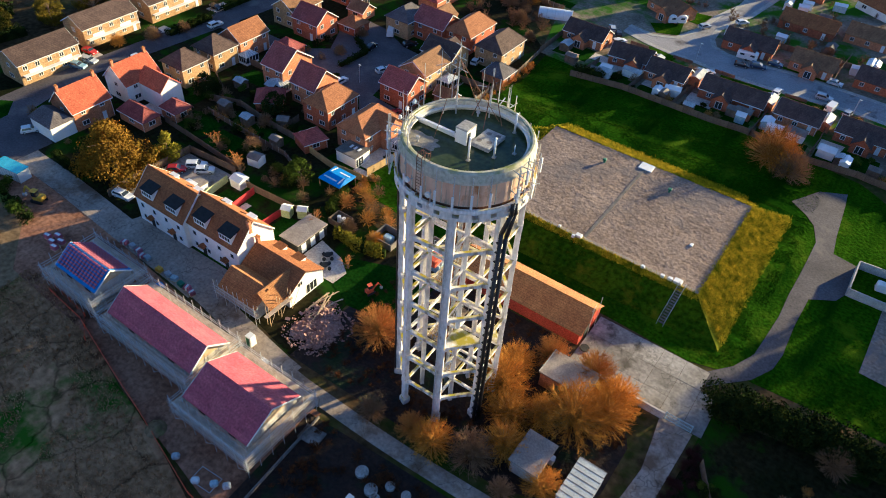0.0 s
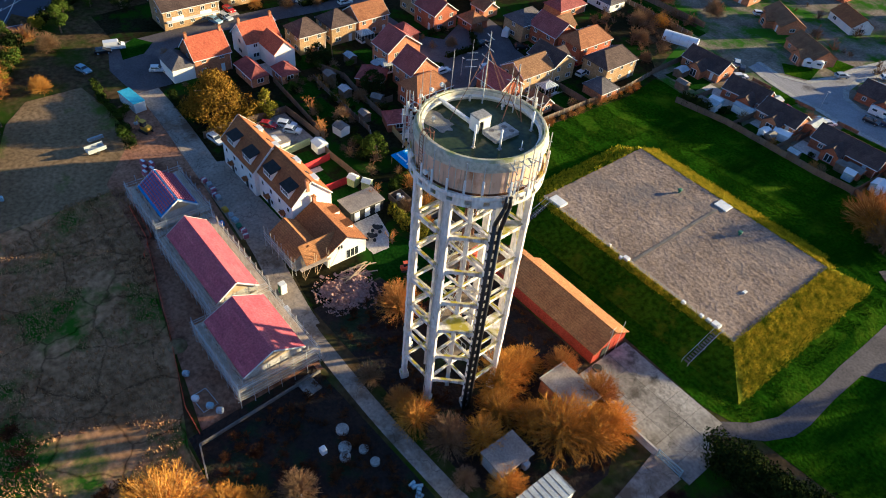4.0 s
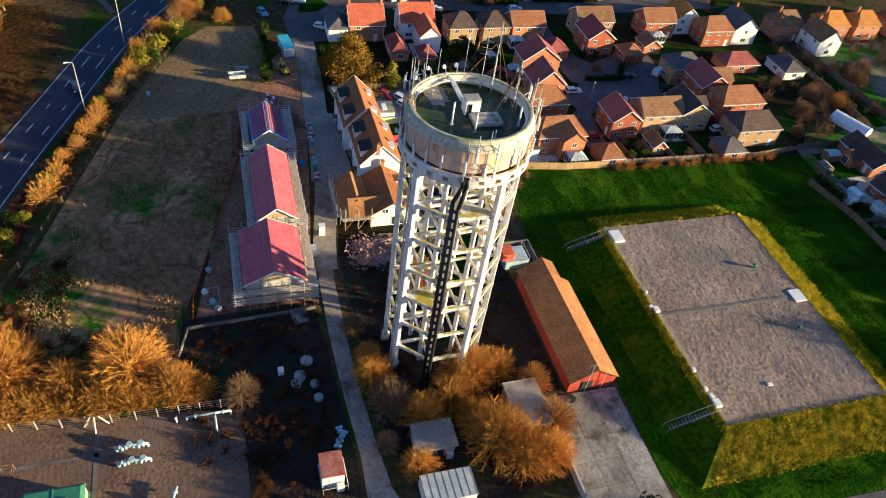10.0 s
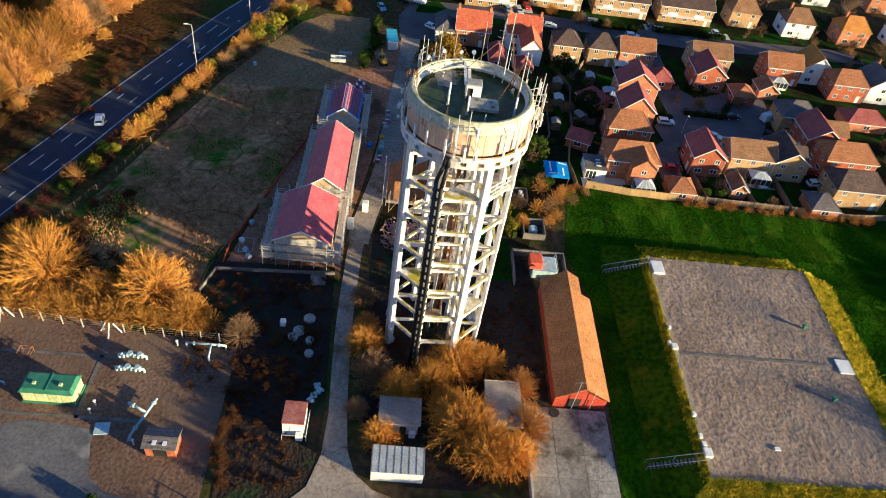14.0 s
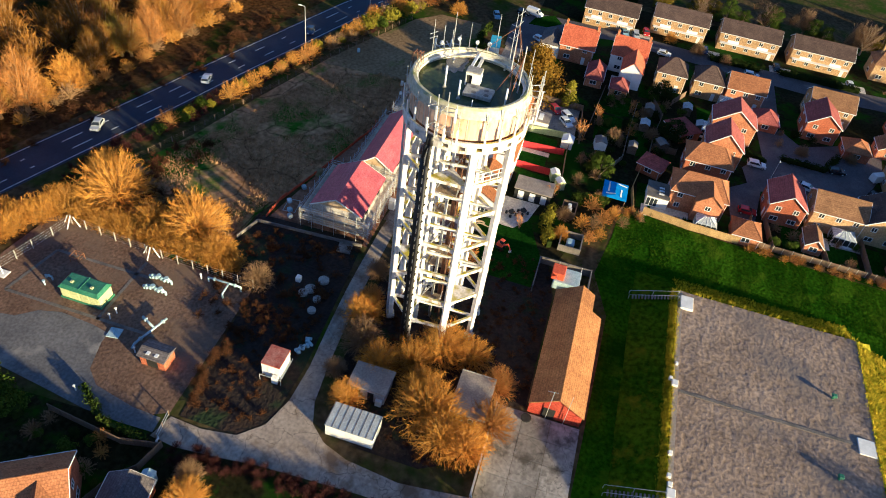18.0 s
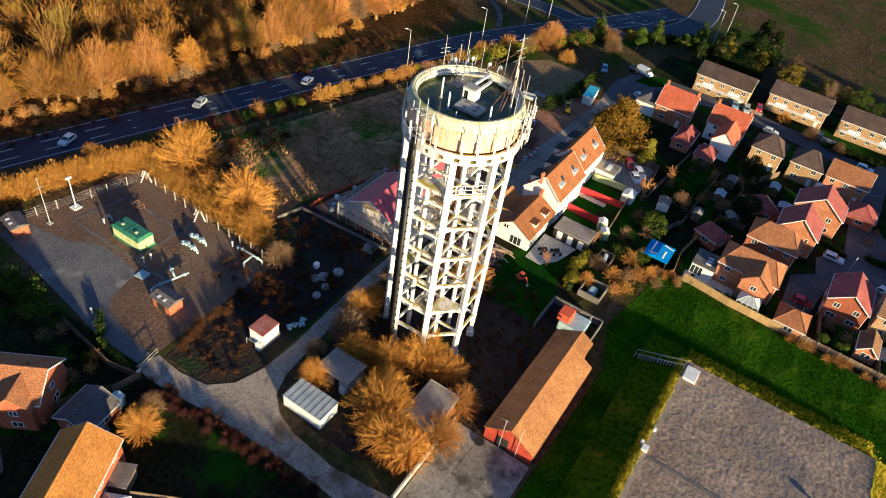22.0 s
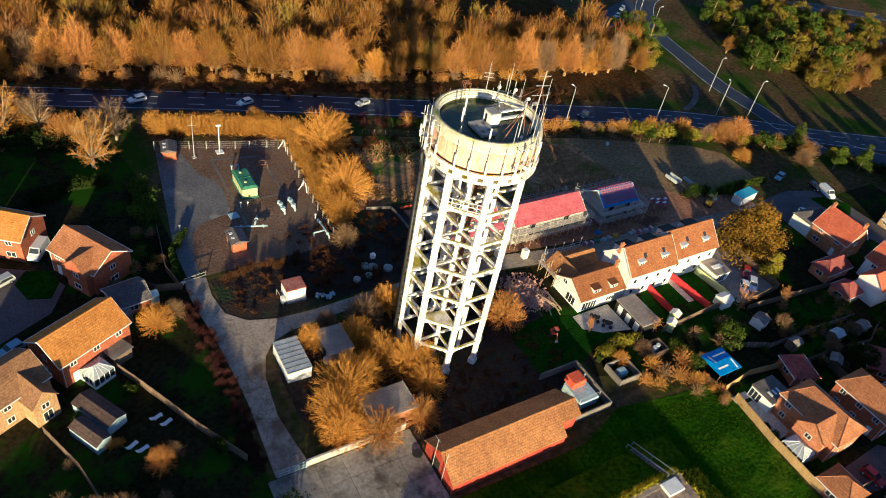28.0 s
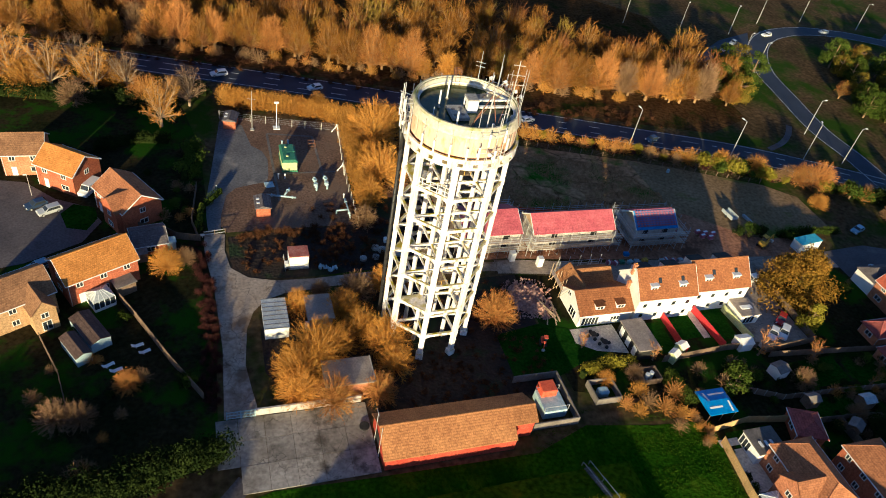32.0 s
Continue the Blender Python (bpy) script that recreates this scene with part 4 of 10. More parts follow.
def whip_aerial(deg, h, r=7.45, z=46.2, yagi=0):
    a = thing("whip_aerial", "thin tall whip aerial standing on the tank rim", "aerial", AER, at=(TX + r * math.cos(radians(deg)), TY + r * math.sin(radians(deg)), z), turn=deg)
    part("mast", MB().tube((0, 0, -0.2), (0, 0, h), 0.06, 6, 0.03), M_steel, a)
    for i in range(yagi):
        part("crossbar", MB().beam((0, -0.7, h * (0.45 + 0.14 * i)), (0, 0.7, h * (0.45 + 0.14 * i)), 0.05, 0.05), M_steel, a)
    return a


for deg, h, yg in ((152, 6.5, 3), (140, 3.0, 0), (170, 5.5, 0), (198, 3.6, 0), (215, 5.0, 0), (-120, 4.5, 2), (112, 4.2, 1), (84, 3.2, 0)):
    whip_aerial(deg, h, yagi=yg)
# white tube aerials and posts on the tank roof
for x, y, h in ((3.9, -0.6, 2.6), (2.0, -2.9, 3.0), (5.3, 1.5, 1.2), (3.1, 5.2, 2.6)):
    a = thing("tube_aerial", "white tubular aerial standing on the tank roof", "aerial", AER, at=(TX + x, TY + y, 44.9))
    part("foot", MB().cbox(0, 0, 0.06, 0.4, 0.4, 0.12), M_kerb, a)
    part("tube", MB().tube((0, 0, 0.1), (0, 0, h), 0.13 if h > 2.5 else 0.06, 8), M_upvc, a, smooth=True)
# torn sheeting tied to the gallery
sh = MB()
for i in range(7):
    for j in range(6):
        a_, u = 204 + 2.6 * i, j / 5
        r_ = GAL_R + 0.15 + 0.55 * u + 0.22 * noise.noise((i * 0.9, u * 3, 1.0))
        sh.v.append((TX + r_ * math.cos(radians(a_ - 3 * u)), TY + r_ * math.sin(radians(a_ - 3 * u)), 42.2 - 3.4 * u * (0.75 + 0.5 * noise.noise((i * 0.8, 4.0, 0)))))
n_ = len(sh.v)
sh.v += [(x + 0.02, y + 0.02, z) for x, y, z in sh.v]
for i in range(6):
    for j in range(5):
        k = i * 6 + j
        sh.f += [(k, k + 1, k + 7, k + 6), (n_ + k + 6, n_ + k + 7, n_ + k + 1, n_ + k)]
solid("torn_sheet", sh, mat("grey_green_sheet", (0.40, 0.46, 0.44), (0.62, 0.66, 0.64), 1.2, 0.6, 0.03), "torn pale plastic sheeting hanging from the gallery", "sheeting")
# outrigger frames with panel aerials, three round the gallery
for a0 in (-8, 96, 216):
    fr_o = thing("aerial_frame", "steel outrigger frame of bars and panel aerials on the tank", "aerial", AER, at=(TX, TY, 0), turn=a0)
    for z in (43.2, 45.9):
        part("cross_bar", MB().path([pol(8.75, -11, z), pol(8.95, -4, z + 0.05), pol(8.95, 4, z - 0.05), pol(8.75, 11, z)], 0.05, 5), M_steel, fr_o)
        for b_ in (-9, 0, 9):
            part("arm", MB().beam(pol(7.7, b_, z - 0.1), pol(9.5, b_ * 1.2, z + 0.15), 0.09, 0.09), M_steel, fr_o)
    for k_, b_ in enumerate((-11, -4, 4, 11)):
        part("pole", MB().tube(pol(9.05, b_, 41.4), pol(9.05, b_, 47.2 + 0.7 * (k_ % 3)), 0.06, 6), M_steel, fr_o)
        zc = (43.4, 45.4, 42.8, 45.8, 44.0)[k_]
        part("panel", MB().cbox(0.2, 0, 0, 0.16, 0.30, 1.9, ch=0.04), M_upvc, fr_o, "white panel aerial").matrix_basis = pose(*pol(9.05, b_, zc), 0, 0, b_)
        if k_ % 2 == 0:
            part("radio_box", MB().cbox(-0.16, 0, 0, 0.2, 0.34, 0.5, ch=0.04), M_white, fr_o).matrix_basis = pose(*pol(9.05, b_, zc - 0.4), 0, 0, b_)
# main lattice mast with stays
mast = thing("stayed_mast", "tall steel aerial mast on the tank roof with stays", "mast", AER, at=(TX - 4.6, TY + 4.2, 44.9))
part("pole", MB().tube((0, 0, 0), (0, 0, 9.5), 0.10, 7, 0.05), M_steel, mast)
for z, w in ((6.0, 1.3), (7.4, 1.0), (8.8, 0.8)):
    part("crossbar", MB().beam((-w, 0.2, z), (w, -0.2, z), 0.06, 0.06), M_steel, mast)
for x, y in ((5.5, 1.0), (1.5, -6.5), (-1.2, 1.6), (2.2, 1.8)):
    part("stay", MB().tube((0, 0, 7.2), (x, y, 0.6), 0.035, 4), M_rust, mast)
tri = thing("tripod_mast", "three-legged steel aerial mast on the tank roof", "mast", AER, at=(TX - 1.0, TY + 6.0, 44.9))
part("pole", MB().tube((0, 0, 0), (0, 0, 6.5), 0.09, 7), M_steel, tri)
for x, y in ((2.2, -0.6), (-1.8, -1.0), (0.9, -2.6)):
    part("leg", MB().tube((0, 0, 5.6), (x, y, 0.05), 0.06, 5), M_rust, tri)


def dish(deg, r, z, size):
    a = thing("dish_aerial", "small white round dish aerial on a short arm", "aerial", AER, at=(TX + r * math.cos(radians(deg)), TY + r * math.sin(radians(deg)), z), turn=deg)
    part("drum", MB().tube((0.15, 0, 0), (0.42, 0, 0), size * 0.92, 14, size), M_white, a, smooth=False)
    part("arm", MB().tube((-0.6, 0, -0.3), (0.2, 0, 0), 0.05, 6).tube((-0.3, 0, -2.2), (-0.3, 0, 0.3), 0.05, 6), M_steel, a)


for deg, r, z, s in ((-104, 8.5, 43.6, 0.36), (-98, 8.5, 42.2, 0.30), (-84, 8.6, 43.2, 0.34), (-81, 8.6, 42.0, 0.24), (-135, 8.4, 43.4, 0.33), (-141, 8.4, 42.4, 0.3), (208, 7.6, 47.2, 0.26), (190, 7.6, 46.9, 0.26), (178, 7.6, 47.0, 0.3), (226, 7.6, 46.8, 0.3), (96, 8.7, 43.0, 0.3), (108, 8.8, 42.4, 0.32)):
    dish(deg, r, z, s)
# access cage on the rim
cage = thing("ladder_cage", "rusty steel hooped access ladder over the rim", "ladder", at=(TX, TY, 0), turn=-96)
for s in (-0.35, 0.35):
    part("rail", MB().path([(8.25, s, 41.4), (8.25, s, 46.9), (7.6, s, 47.3), (6.9, s, 46.9), (6.9, s, 44.95)], 0.045, 6), M_rust, cage)
for z in np.arange(41.8, 46.9, 0.42):
    part("rung", MB().tube((8.25, -0.35, z), (8.25, 0.35, z), 0.03, 5), M_rust, cage)
for x in (7.9, 7.4, 7.0):
    part("hoop", MB().path([(x, -0.5, 46.5), (x, -0.5, 47.3), (x, 0.5, 47.3), (x, 0.5, 46.5)], 0.04, 5), M_rust, cage)

# ---- covered reservoir ----
RX0, RX1, RY0, RY1, RZ = -54.6, -8.8, 98.0, 129.6, 3.0
res = tagged(new("covered_reservoir"), "grass-banked covered reservoir with a flat gravel top", "reservoir", kind="structure")
rg_ = random.Random(3)


def bank(name, inner, outer, m, k=26, j=7):
    """A grass bank between two edges, its surface uneven."""
    mb = MB()
    (a0, a1), (b0, b1) = inner, outer
    for r in range(j + 1):
        u = r / j
        for i in range(k + 1):
            v = i / k
            p = Vector(a0).lerp(Vector(a1), v).lerp(Vector(b0).lerp(Vector(b1), v), u)
            z = RZ + 0.05 - (RZ + 0.05) * (u ** 0.85)
            d = 0.22 * noise.noise((p.x * 0.5, p.y * 0.5, 1.0)) * (1 if 0 < r < j else 0.2)
            mb.v.append((p.x, p.y, max(z + d, 0.0) if r < j else -0.02))
    for r in range(j):
        for i in range(k):
            a = r * (k + 1) + i
            mb.f.append((a, a + 1, a + k + 2, a + k + 1)[::-1])
    return part(name, mb, m, res, "long rough grass bank with shade in its colour" if m is M_bank_shade else "long yellowed grass bank with sunlight in its colour", smooth=True)


o = dict(s=7.6, e=7.4, n=7.0, w=6.0)
cs, ce, cn, cw = RY0 - o["s"], RX1 + o["e"], RY1 + o["n"], RX0 - o["w"]
# south and west banks take the shaded grass, east and north the sunlit
bank("grass_bank", ((RX1, RY0), (RX0, RY0)), ((ce, cs), (cw, cs)), M_bank_shade)
bank("grass_bank", ((RX1, RY1), (RX1, RY0)), ((ce - 2.2, cn - 2.2), (ce, cs)), M_bank_dry_sunlit)
bank("grass_bank", ((RX0, RY1), (RX1, RY1)), ((cw + 2.6, cn - 2.6), (ce - 2.2, cn - 2.2)), M_bank_dry_sunlit)
bank("grass_bank", ((RX0, RY0), (RX0, RY1)), ((cw, cs), (cw + 2.6, cn - 2.6)), M_bank_shade)
tp = MB()
nx, ny = 92, 64
for j in range(ny + 1):
    for i in range(nx + 1):
        x, y = RX0 + (RX1 - RX0) * i / nx, RY0 + (RY1 - RY0) * j / ny
        tp.v.append((x, y, RZ + 0.07 * noise.noise((x * 0.9, y * 0.9, 0)) + 0.05 * noise.noise((x * 0.2, y * 0.2, 5))))
for j in range(ny):
    for i in range(nx):
        a = j * (nx + 1) + i
        tp.f.append((a, a + 1, a + nx + 2, a + nx + 1))
part("gravel_top", tp, M_gravel, res, "grey-pink gravel roof of the reservoir", smooth=True)
part("edge_kerb", MB().box(RX0, RY0 + 0.1, RZ - 0.4, RX1, RY0 + 0.9, RZ + 0.12), M_flat, res, "dark concrete edge of the reservoir top")
part("cross_channel", MB().box(-31.9, RY0 + 0.9, RZ - 0.2, -31.3, RY1 - 0.3, RZ + 0.07), M_felt, res, "dark joint across the gravel")
for x, y, sx, sy, z in ((-51.6, 99.6, 3.2, 2.2, 0.5), (-31.5, 128.0, 3.0, 2.6, 0.22)):
    part("hatch", MB().cbox(x, y, RZ + z / 2, sx, sy, z, ch=0.05), M_white, res, "pale metal access hatch")
for x, y, s in ((-32.6, 98.3, 1.2), (-33.4, 97.6, 0.6), (-19.4, 98.2, 0.7), (-15.6, 98.2, 0.7), (-14.2, 98.4, 0.8), (-12.8, 98.6, 1.5), (-36.8, 98.4, 0.5)):
    part("valve_box", MB().cbox(x, y, RZ + 0.3, s, s * 0.8, 0.6, ch=0.05), M_white, res, "small white valve box")
for x, y in ((-39.6, 123.8), (-24.3, 123.0), (-14.5, 110.0)):
    if y > 115:
        v = thing("roof_vent", "green metal mushroom vent on the gravel top", "vent", "reservoir vents", at=(x, y, RZ))
        part("stem", MB().tube((0, 0, -0.1), (0, 0, 0.6), 0.24, 10), M_green, v)
        part("cap", MB().cbox(0, 0, 0.75, 0.78, 0.78, 0.36, ch=0.1), M_green, v)
    else:
        solid("marker_slab", MB().cbox(0, 0, 0.1, 0.6, 0.9, 0.2, ch=0.03), M_white, "small pale slab on the gravel top", "slab", at=(x, y, RZ))


def bank_steps(x):
    s = thing("bank_steps", "narrow steps with thin rails up the grass bank", "steps", "bank steps", at=(x, 0, 0))
    nn = 14
    for i in range(nn):
        u = (i + 0.5) / nn
        part("step", MB().box(-0.5, cs + 7.4 * u - 0.13, 3.0 * u - 0.05, 0.5, cs + 7.4 * u + 0.13, 3.0 * u + 0.16), M_felt, s)
    for q in (-0.6, 0.6):
        part("rail", MB().path([(q, cs - 0.5, 1.0), (q, cs + 7.6, 4.1)], 0.04, 5).path([(q, cs - 0.5, 0), (q, cs - 0.5, 1.0)], 0.04, 5).path([(q, cs + 3.5, 1.4), (q, cs + 3.5, 2.5)], 0.04, 5).path([(q, cs + 7.6, 3.0), (q, cs + 7.6, 4.1)], 0.04, 5), M_steel, s)


bank_steps(-52.6)
bank_steps(-11.8)

# ---- buildings ----
_win = {}


def grid_frame(xs, zs, filled, y0, y1):
    """One connected plate with openings: cell (i, j) is there where filled(i, j)."""
    mb, nx, nz = MB(), len(xs), len(zs)
    mb.v = [(x, y, z) for y in (y0, y1) for z in zs for x in xs]
    k = nx * nz
    on = lambda i, j: 0 <= i < nx - 1 and 0 <= j < nz - 1 and filled(i, j)
    for j in range(nz - 1):
        for i in range(nx - 1):
            if not on(i, j):
                continue
            a, b, c, d = j * nx + i, j * nx + i + 1, (j + 1) * nx + i + 1, (j + 1) * nx + i
            mb.f += [(a, b, c, d), (k + d, k + c, k + b, k + a)]
            for p, q, ii, jj in ((a, b, i, j - 1), (b, c, i + 1, j), (c, d, i, j + 1), (d, a, i - 1, j)):
                if not on(ii, jj):
                    mb.f.append((q, p, k + p, k + q))
    return mb


def window_meshes(w, h):
    k = (round(w, 2), round(h, 2))
    if k not in _win:
        t = 0.09
        n = max(1, round(w / 0.75))
        xs = [-w / 2]
        for i in range(n):
            xs += [-w / 2 + w * i / n + t * (0.5 if i else 1.0), -w / 2 + w * (i + 1) / n - t * (0.5 if i < n - 1 else 1.0)]
        f = grid_frame(xs + [w / 2], [0, t, h - t, h], lambda i, j: not (i % 2 == 1 and j == 1), -0.05, 0.06)
        p = MB().box(-w / 2 + t, -0.04, t, w / 2 - t, 0.015, h - t)
        _win[k] = (f.mesh("window", M_upvc), p.mesh("pane", M_glass))
    return _win[k]


def window(parent, x, y, z, facing, w=1.2, h=1.15):
    """A window on a wall; facing is the way it looks, in degrees from +x of its house."""
    fm, pm = window_meshes(w, h)
    o_ = part("window", fm, None, parent)
    o_.matrix_basis = pose(x, y, z, 0, 0, facing - 90)
    part("pane", pm, None, o_)
    return o_


def door(parent, x, y, facing, w=0.95, h=2.05, m=None):
    o_ = part("door", MB().box(-w / 2, -0.04, 0, w / 2, 0.07, h), m or M_upvc, parent)
    o_.matrix_basis = pose(x, y, 0.05, 0, 0, facing - 90)


def gable_roof(L, W, eave, ridge, over=0.3, t=0.16, hip=0.0):
    """Roof slabs over a plan L by W with its ridge along x; hip is how far the ridge ends stand in."""
    s = (ridge - eave) / (W / 2)
    y, z = W / 2 + over, eave - s * over
    x, xr = L / 2 + over, L / 2 + over - hip
    a = [(-x, -y, z), (x, -y, z), (xr, 0, ridge), (-xr, 0, ridge), (x, y, z), (-x, y, z)]
    mb = MB()
    b = [(p, q, r + t) for p, q, r in a]
    mb.add(a + b, [(6, 7, 8, 9), (9, 8, 10, 11), (3, 2, 1, 0), (5, 4, 2, 3), (0, 1, 7, 6), (4, 5, 11, 10)])
    if hip:
        mb.add(a + b, [(7, 10, 8), (11, 6, 9), (1, 4, 10, 7), (5, 0, 6, 11)])
    else:
        mb.add(a + b, [(1, 2, 8, 7), (2, 4, 10, 8), (5, 3, 9, 11), (3, 0, 6, 9)])
    return mb


def gable_walls(L, W, eave, ridge, hip=0.0):
    mb = MB()
    x, y = L / 2, W / 2
    if hip:
        return mb.box(-x, -y, -0.3, x, y, eave)
    v = [(-x, -y, -0.3), (x, -y, -0.3), (x, y, -0.3), (-x, y, -0.3), (-x, -y, eave), (x, -y, eave), (x, y, eave), (-x, y, eave), (-x, 0, ridge - 0.02), (x, 0, ridge - 0.02)]
    return mb.add(v, [(0, 1, 5, 4), (2, 3, 7, 6), (1, 2, 6, 9, 5), (3, 0, 4, 8, 7), (4, 5, 9, 8), (6, 7, 8, 9), (3, 2, 1, 0)])


def ridge_caps(L, ridge, over=0.3, hip=0.0, W=0, eave=0):
    mb = MB()
    x = L / 2 + over - hip
    mb.tube((-x, 0, ridge + 0.14), (x, 0, ridge + 0.14), 0.13, 6)
    if hip:
        s = (ridge - eave) / (W / 2)
        for sx in (-1, 1):
            for sy in (-1, 1):
                mb.tube((sx * x, 0, ridge + 0.14), (sx * (L / 2 + over), sy * (W / 2 + over), eave - s * over + 0.16), 0.10, 5)
    return mb


def chimney(parent, x, y, z0, z1, m, w=0.6, d=0.6):
    c = part("chimney", MB().cbox(x, y, (z0 + z1) / 2, w, d, z1 - z0).cbox(x, y, z1 + 0.05, w + 0.16, d + 0.16, 0.14), m, parent)
    part("pot", MB().tube((x - 0.12, y, z1 + 0.1), (x - 0.12, y, z1 + 0.45), 0.1, 7).tube((x + 0.14, y, z1 + 0.1), (x + 0.14, y, z1 + 0.4), 0.1, 7), M_tile_orange, c)


def house(name, label, cx, cy, turn, L, W, eave=5.0, ridge=7.6, wall=None, roof=None, hip=0.0, storeys=2, wins=(2, 2, 1, 1), chim=None, group="", category="house", over=0.3, doors=True, barge=True, far=False):
    """A house with its ridge along its own x. wins: windows a storey on the sides -y, +y, +x, -x."""
    h = thing(name, label, category, group, at=(cx, cy, 0), turn=turn)
    part("wall", gable_walls(L, W, eave, ridge, hip), wall or M_brick_red, h)
    part("roof", gable_roof(L, W, eave, ridge, over, hip=hip), roof or M_tile_brown, h)
    part("ridge_tiles", ridge_caps(L, ridge, over, hip, W, eave), roof or M_tile_brown, h)
    s = (ridge - eave) / (W / 2)
    for sy in (() if far else (-1, 1)):
        part("gutter", MB().beam((-L / 2 - over, sy * (W / 2 + over + 0.05), eave - s * over + 0.06), (L / 2 + over, sy * (W / 2 + over + 0.05), eave - s * over + 0.06), 0.12, 0.13), M_upvc if barge else M_dark, h)
        part("downpipe", MB().tube((L / 2 - 0.15, sy * (W / 2 + 0.06), 0), (L / 2 - 0.15, sy * (W / 2 + 0.06), eave - 0.1), 0.05, 5), M_upvc if barge else M_dark, h)
    if not hip and barge and not far:
        for sx in (-1, 1):
            for sy in (-1, 1):
                part("bargeboard", MB().beam((sx * (L / 2 + over + 0.03), 0, ridge + 0.02), (sx * (L / 2 + over + 0.03), sy * (W / 2 + over), eave - s * over + 0.02), 0.05, 0.2), M_upvc, h)
    sides = ((-90, L, -W / 2), (90, L, W / 2), (0, W, L / 2), (180, W, -L / 2))
    hs = eave / storeys
    for (face, span, off), n in zip(sides, wins):
        for st in range(storeys):
            for i in range(n):
                u = -span / 2 + span * (i + 0.5) / n
                z = st * 2.6 + 0.9
                ww = 1.7 if (st == 0 and n <= 2) else 1.15
                if doors and st == 0 and i == n - 1 and n > 1 and face in (-90, 90):
                    p = (u, off) if face in (-90, 90) else (off, u)
                    door(h, p[0], p[1], face)
                    continue
                p = (u, off) if face in (-90, 90) else (off, u)
                window(h, p[0], p[1], z, face, ww, 1.15)
    if chim:
        for c in chim:
            chimney(h, c[0], c[1], ridge - 1.5, ridge + 1.1, wall if wall is not M_render else M_brick_pink)
    return h


def wing(h, x, y, turn, L, W, eave, ridge, wall, roof, hip=0.0, wins=()):
    """A lower or crossing wing of a house, with its ridge along x before the turn."""
    m = pose(x, y, 0, 0, 0, turn)
    a = part("wing_wall", gable_walls(L, W, eave, ridge, hip), wall, h)
    b = part("wing_roof", gable_roof(L, W, eave, ridge, 0.25, hip=hip), roof, h)
    a.matrix_basis = m
    b.matrix_basis = m
    for wx, wy, wz, f, w_, h_ in wins:
        window(a, wx, wy, wz, f, w_, h_)
    return a


def conservatory(h, x, y, turn, L=3.6, W=3.2):
    c = part("conservatory", MB().box(-L / 2, -W / 2, 0, L / 2, W / 2, 0.6), M_upvc, h, "white glazed conservatory")
    c.matrix_basis = pose(x, y, 0, 0, 0, turn)
    part("glazing", MB().box(-L / 2 + 0.04, -W / 2 + 0.04, 0.6, L / 2 - 0.04, W / 2 - 0.04, 2.2), M_glass, c)
    fr = MB()
    for i in range(5):
        u = -L / 2 + L * i / 4
        fr.beam((u, -W / 2, 0.6), (u, -W / 2, 2.2), 0.09, 0.09).beam((u, W / 2, 0.6), (u, W / 2, 2.2), 0.09, 0.09)
        fr.beam((u, -W / 2, 2.24), (u * 0.25, 0, 3.1), 0.08, 0.08).beam((u, W / 2, 2.24), (u * 0.25, 0, 3.1), 0.08, 0.08)
    for i in range(4):
        v = -W / 2 + W * (i + 0.5) / 4
        for sx in (-1, 1):
            fr.beam((sx * L / 2, v, 0.6), (sx * L / 2, v, 2.2), 0.09, 0.09)
            fr.beam((sx * L / 2, v, 2.24), (sx * L / 8, 0, 3.1), 0.08, 0.08)
    part("glazing_frame", fr, M_upvc, c)
    part("glass_roof", gable_roof(L, W, 2.2, 3.05, 0.05, t=0.03, hip=L * 0.36), M_sheet, c)
    return c


# the red brick barn by the concrete yard
barn = thing("brick_barn", "long low red brick barn with a brown tiled roof", "barn", at=(-33.5, 81.0, 0))
part("wall", gable_walls(21.0, 8.2, 2.75, 5.3), M_brick_barn, barn).matrix_basis = pose(1.8, 0, 0)
part("end_wall", MB().box(-12.3, -4.1, -0.3, -8.72, 2.1, 2.75).add([(-12.3, -4.1, 2.75), (-12.3, 2.1, 2.75), (-12.3, 2.1, 3.97), (-12.3, 0, 5.28), (-8.72, -4.1, 2.75), (-8.72, 2.1, 2.75), (-8.72, 2.1, 3.97), (-8.72, 0, 5.28)], [(0, 3, 2, 1), (4, 5, 6, 7), (1, 2, 6, 5), (0, 4, 7, 3), (3, 7, 6, 2)]), M_brick_barn, barn)
part("roof", gable_roof(20.96, 8.2, 2.75, 5.3, 0.22), M_tile_barn, barn).matrix_basis = pose(2.0, 0, 0)
er = MB()
for y0, z0, y1, z1 in ((-4.32, 2.61, 0, 5.3), (0, 5.3, 2.45, 3.78)):
    q_ = [(-12.72, y0, z0), (-8.71, y0, z0), (-8.71, y1, z1), (-12.72, y1, z1)]
    er.add(q_ + [(x, y, z + 0.16) for x, y, z in q_], [(3, 2, 1, 0), (4, 5, 6, 7), (0, 1, 5, 4), (1, 2, 6, 5), (2, 3, 7, 6), (3, 0, 4, 7)])
part("end_roof", er, M_tile_barn, barn)
part("ridge_tiles", ridge_caps(25.0, 5.3, 0.22), M_tile_barn, barn)
for y in (-1.0, 2.2):
    part("barn_door", MB().box(12.3, y - 1.0, 0, 12.37, y + 1.0, 2.3), M_brick_barn if y > 0 else M_dark, barn, "dark boarded door" if y < 0 else "red boarded door")
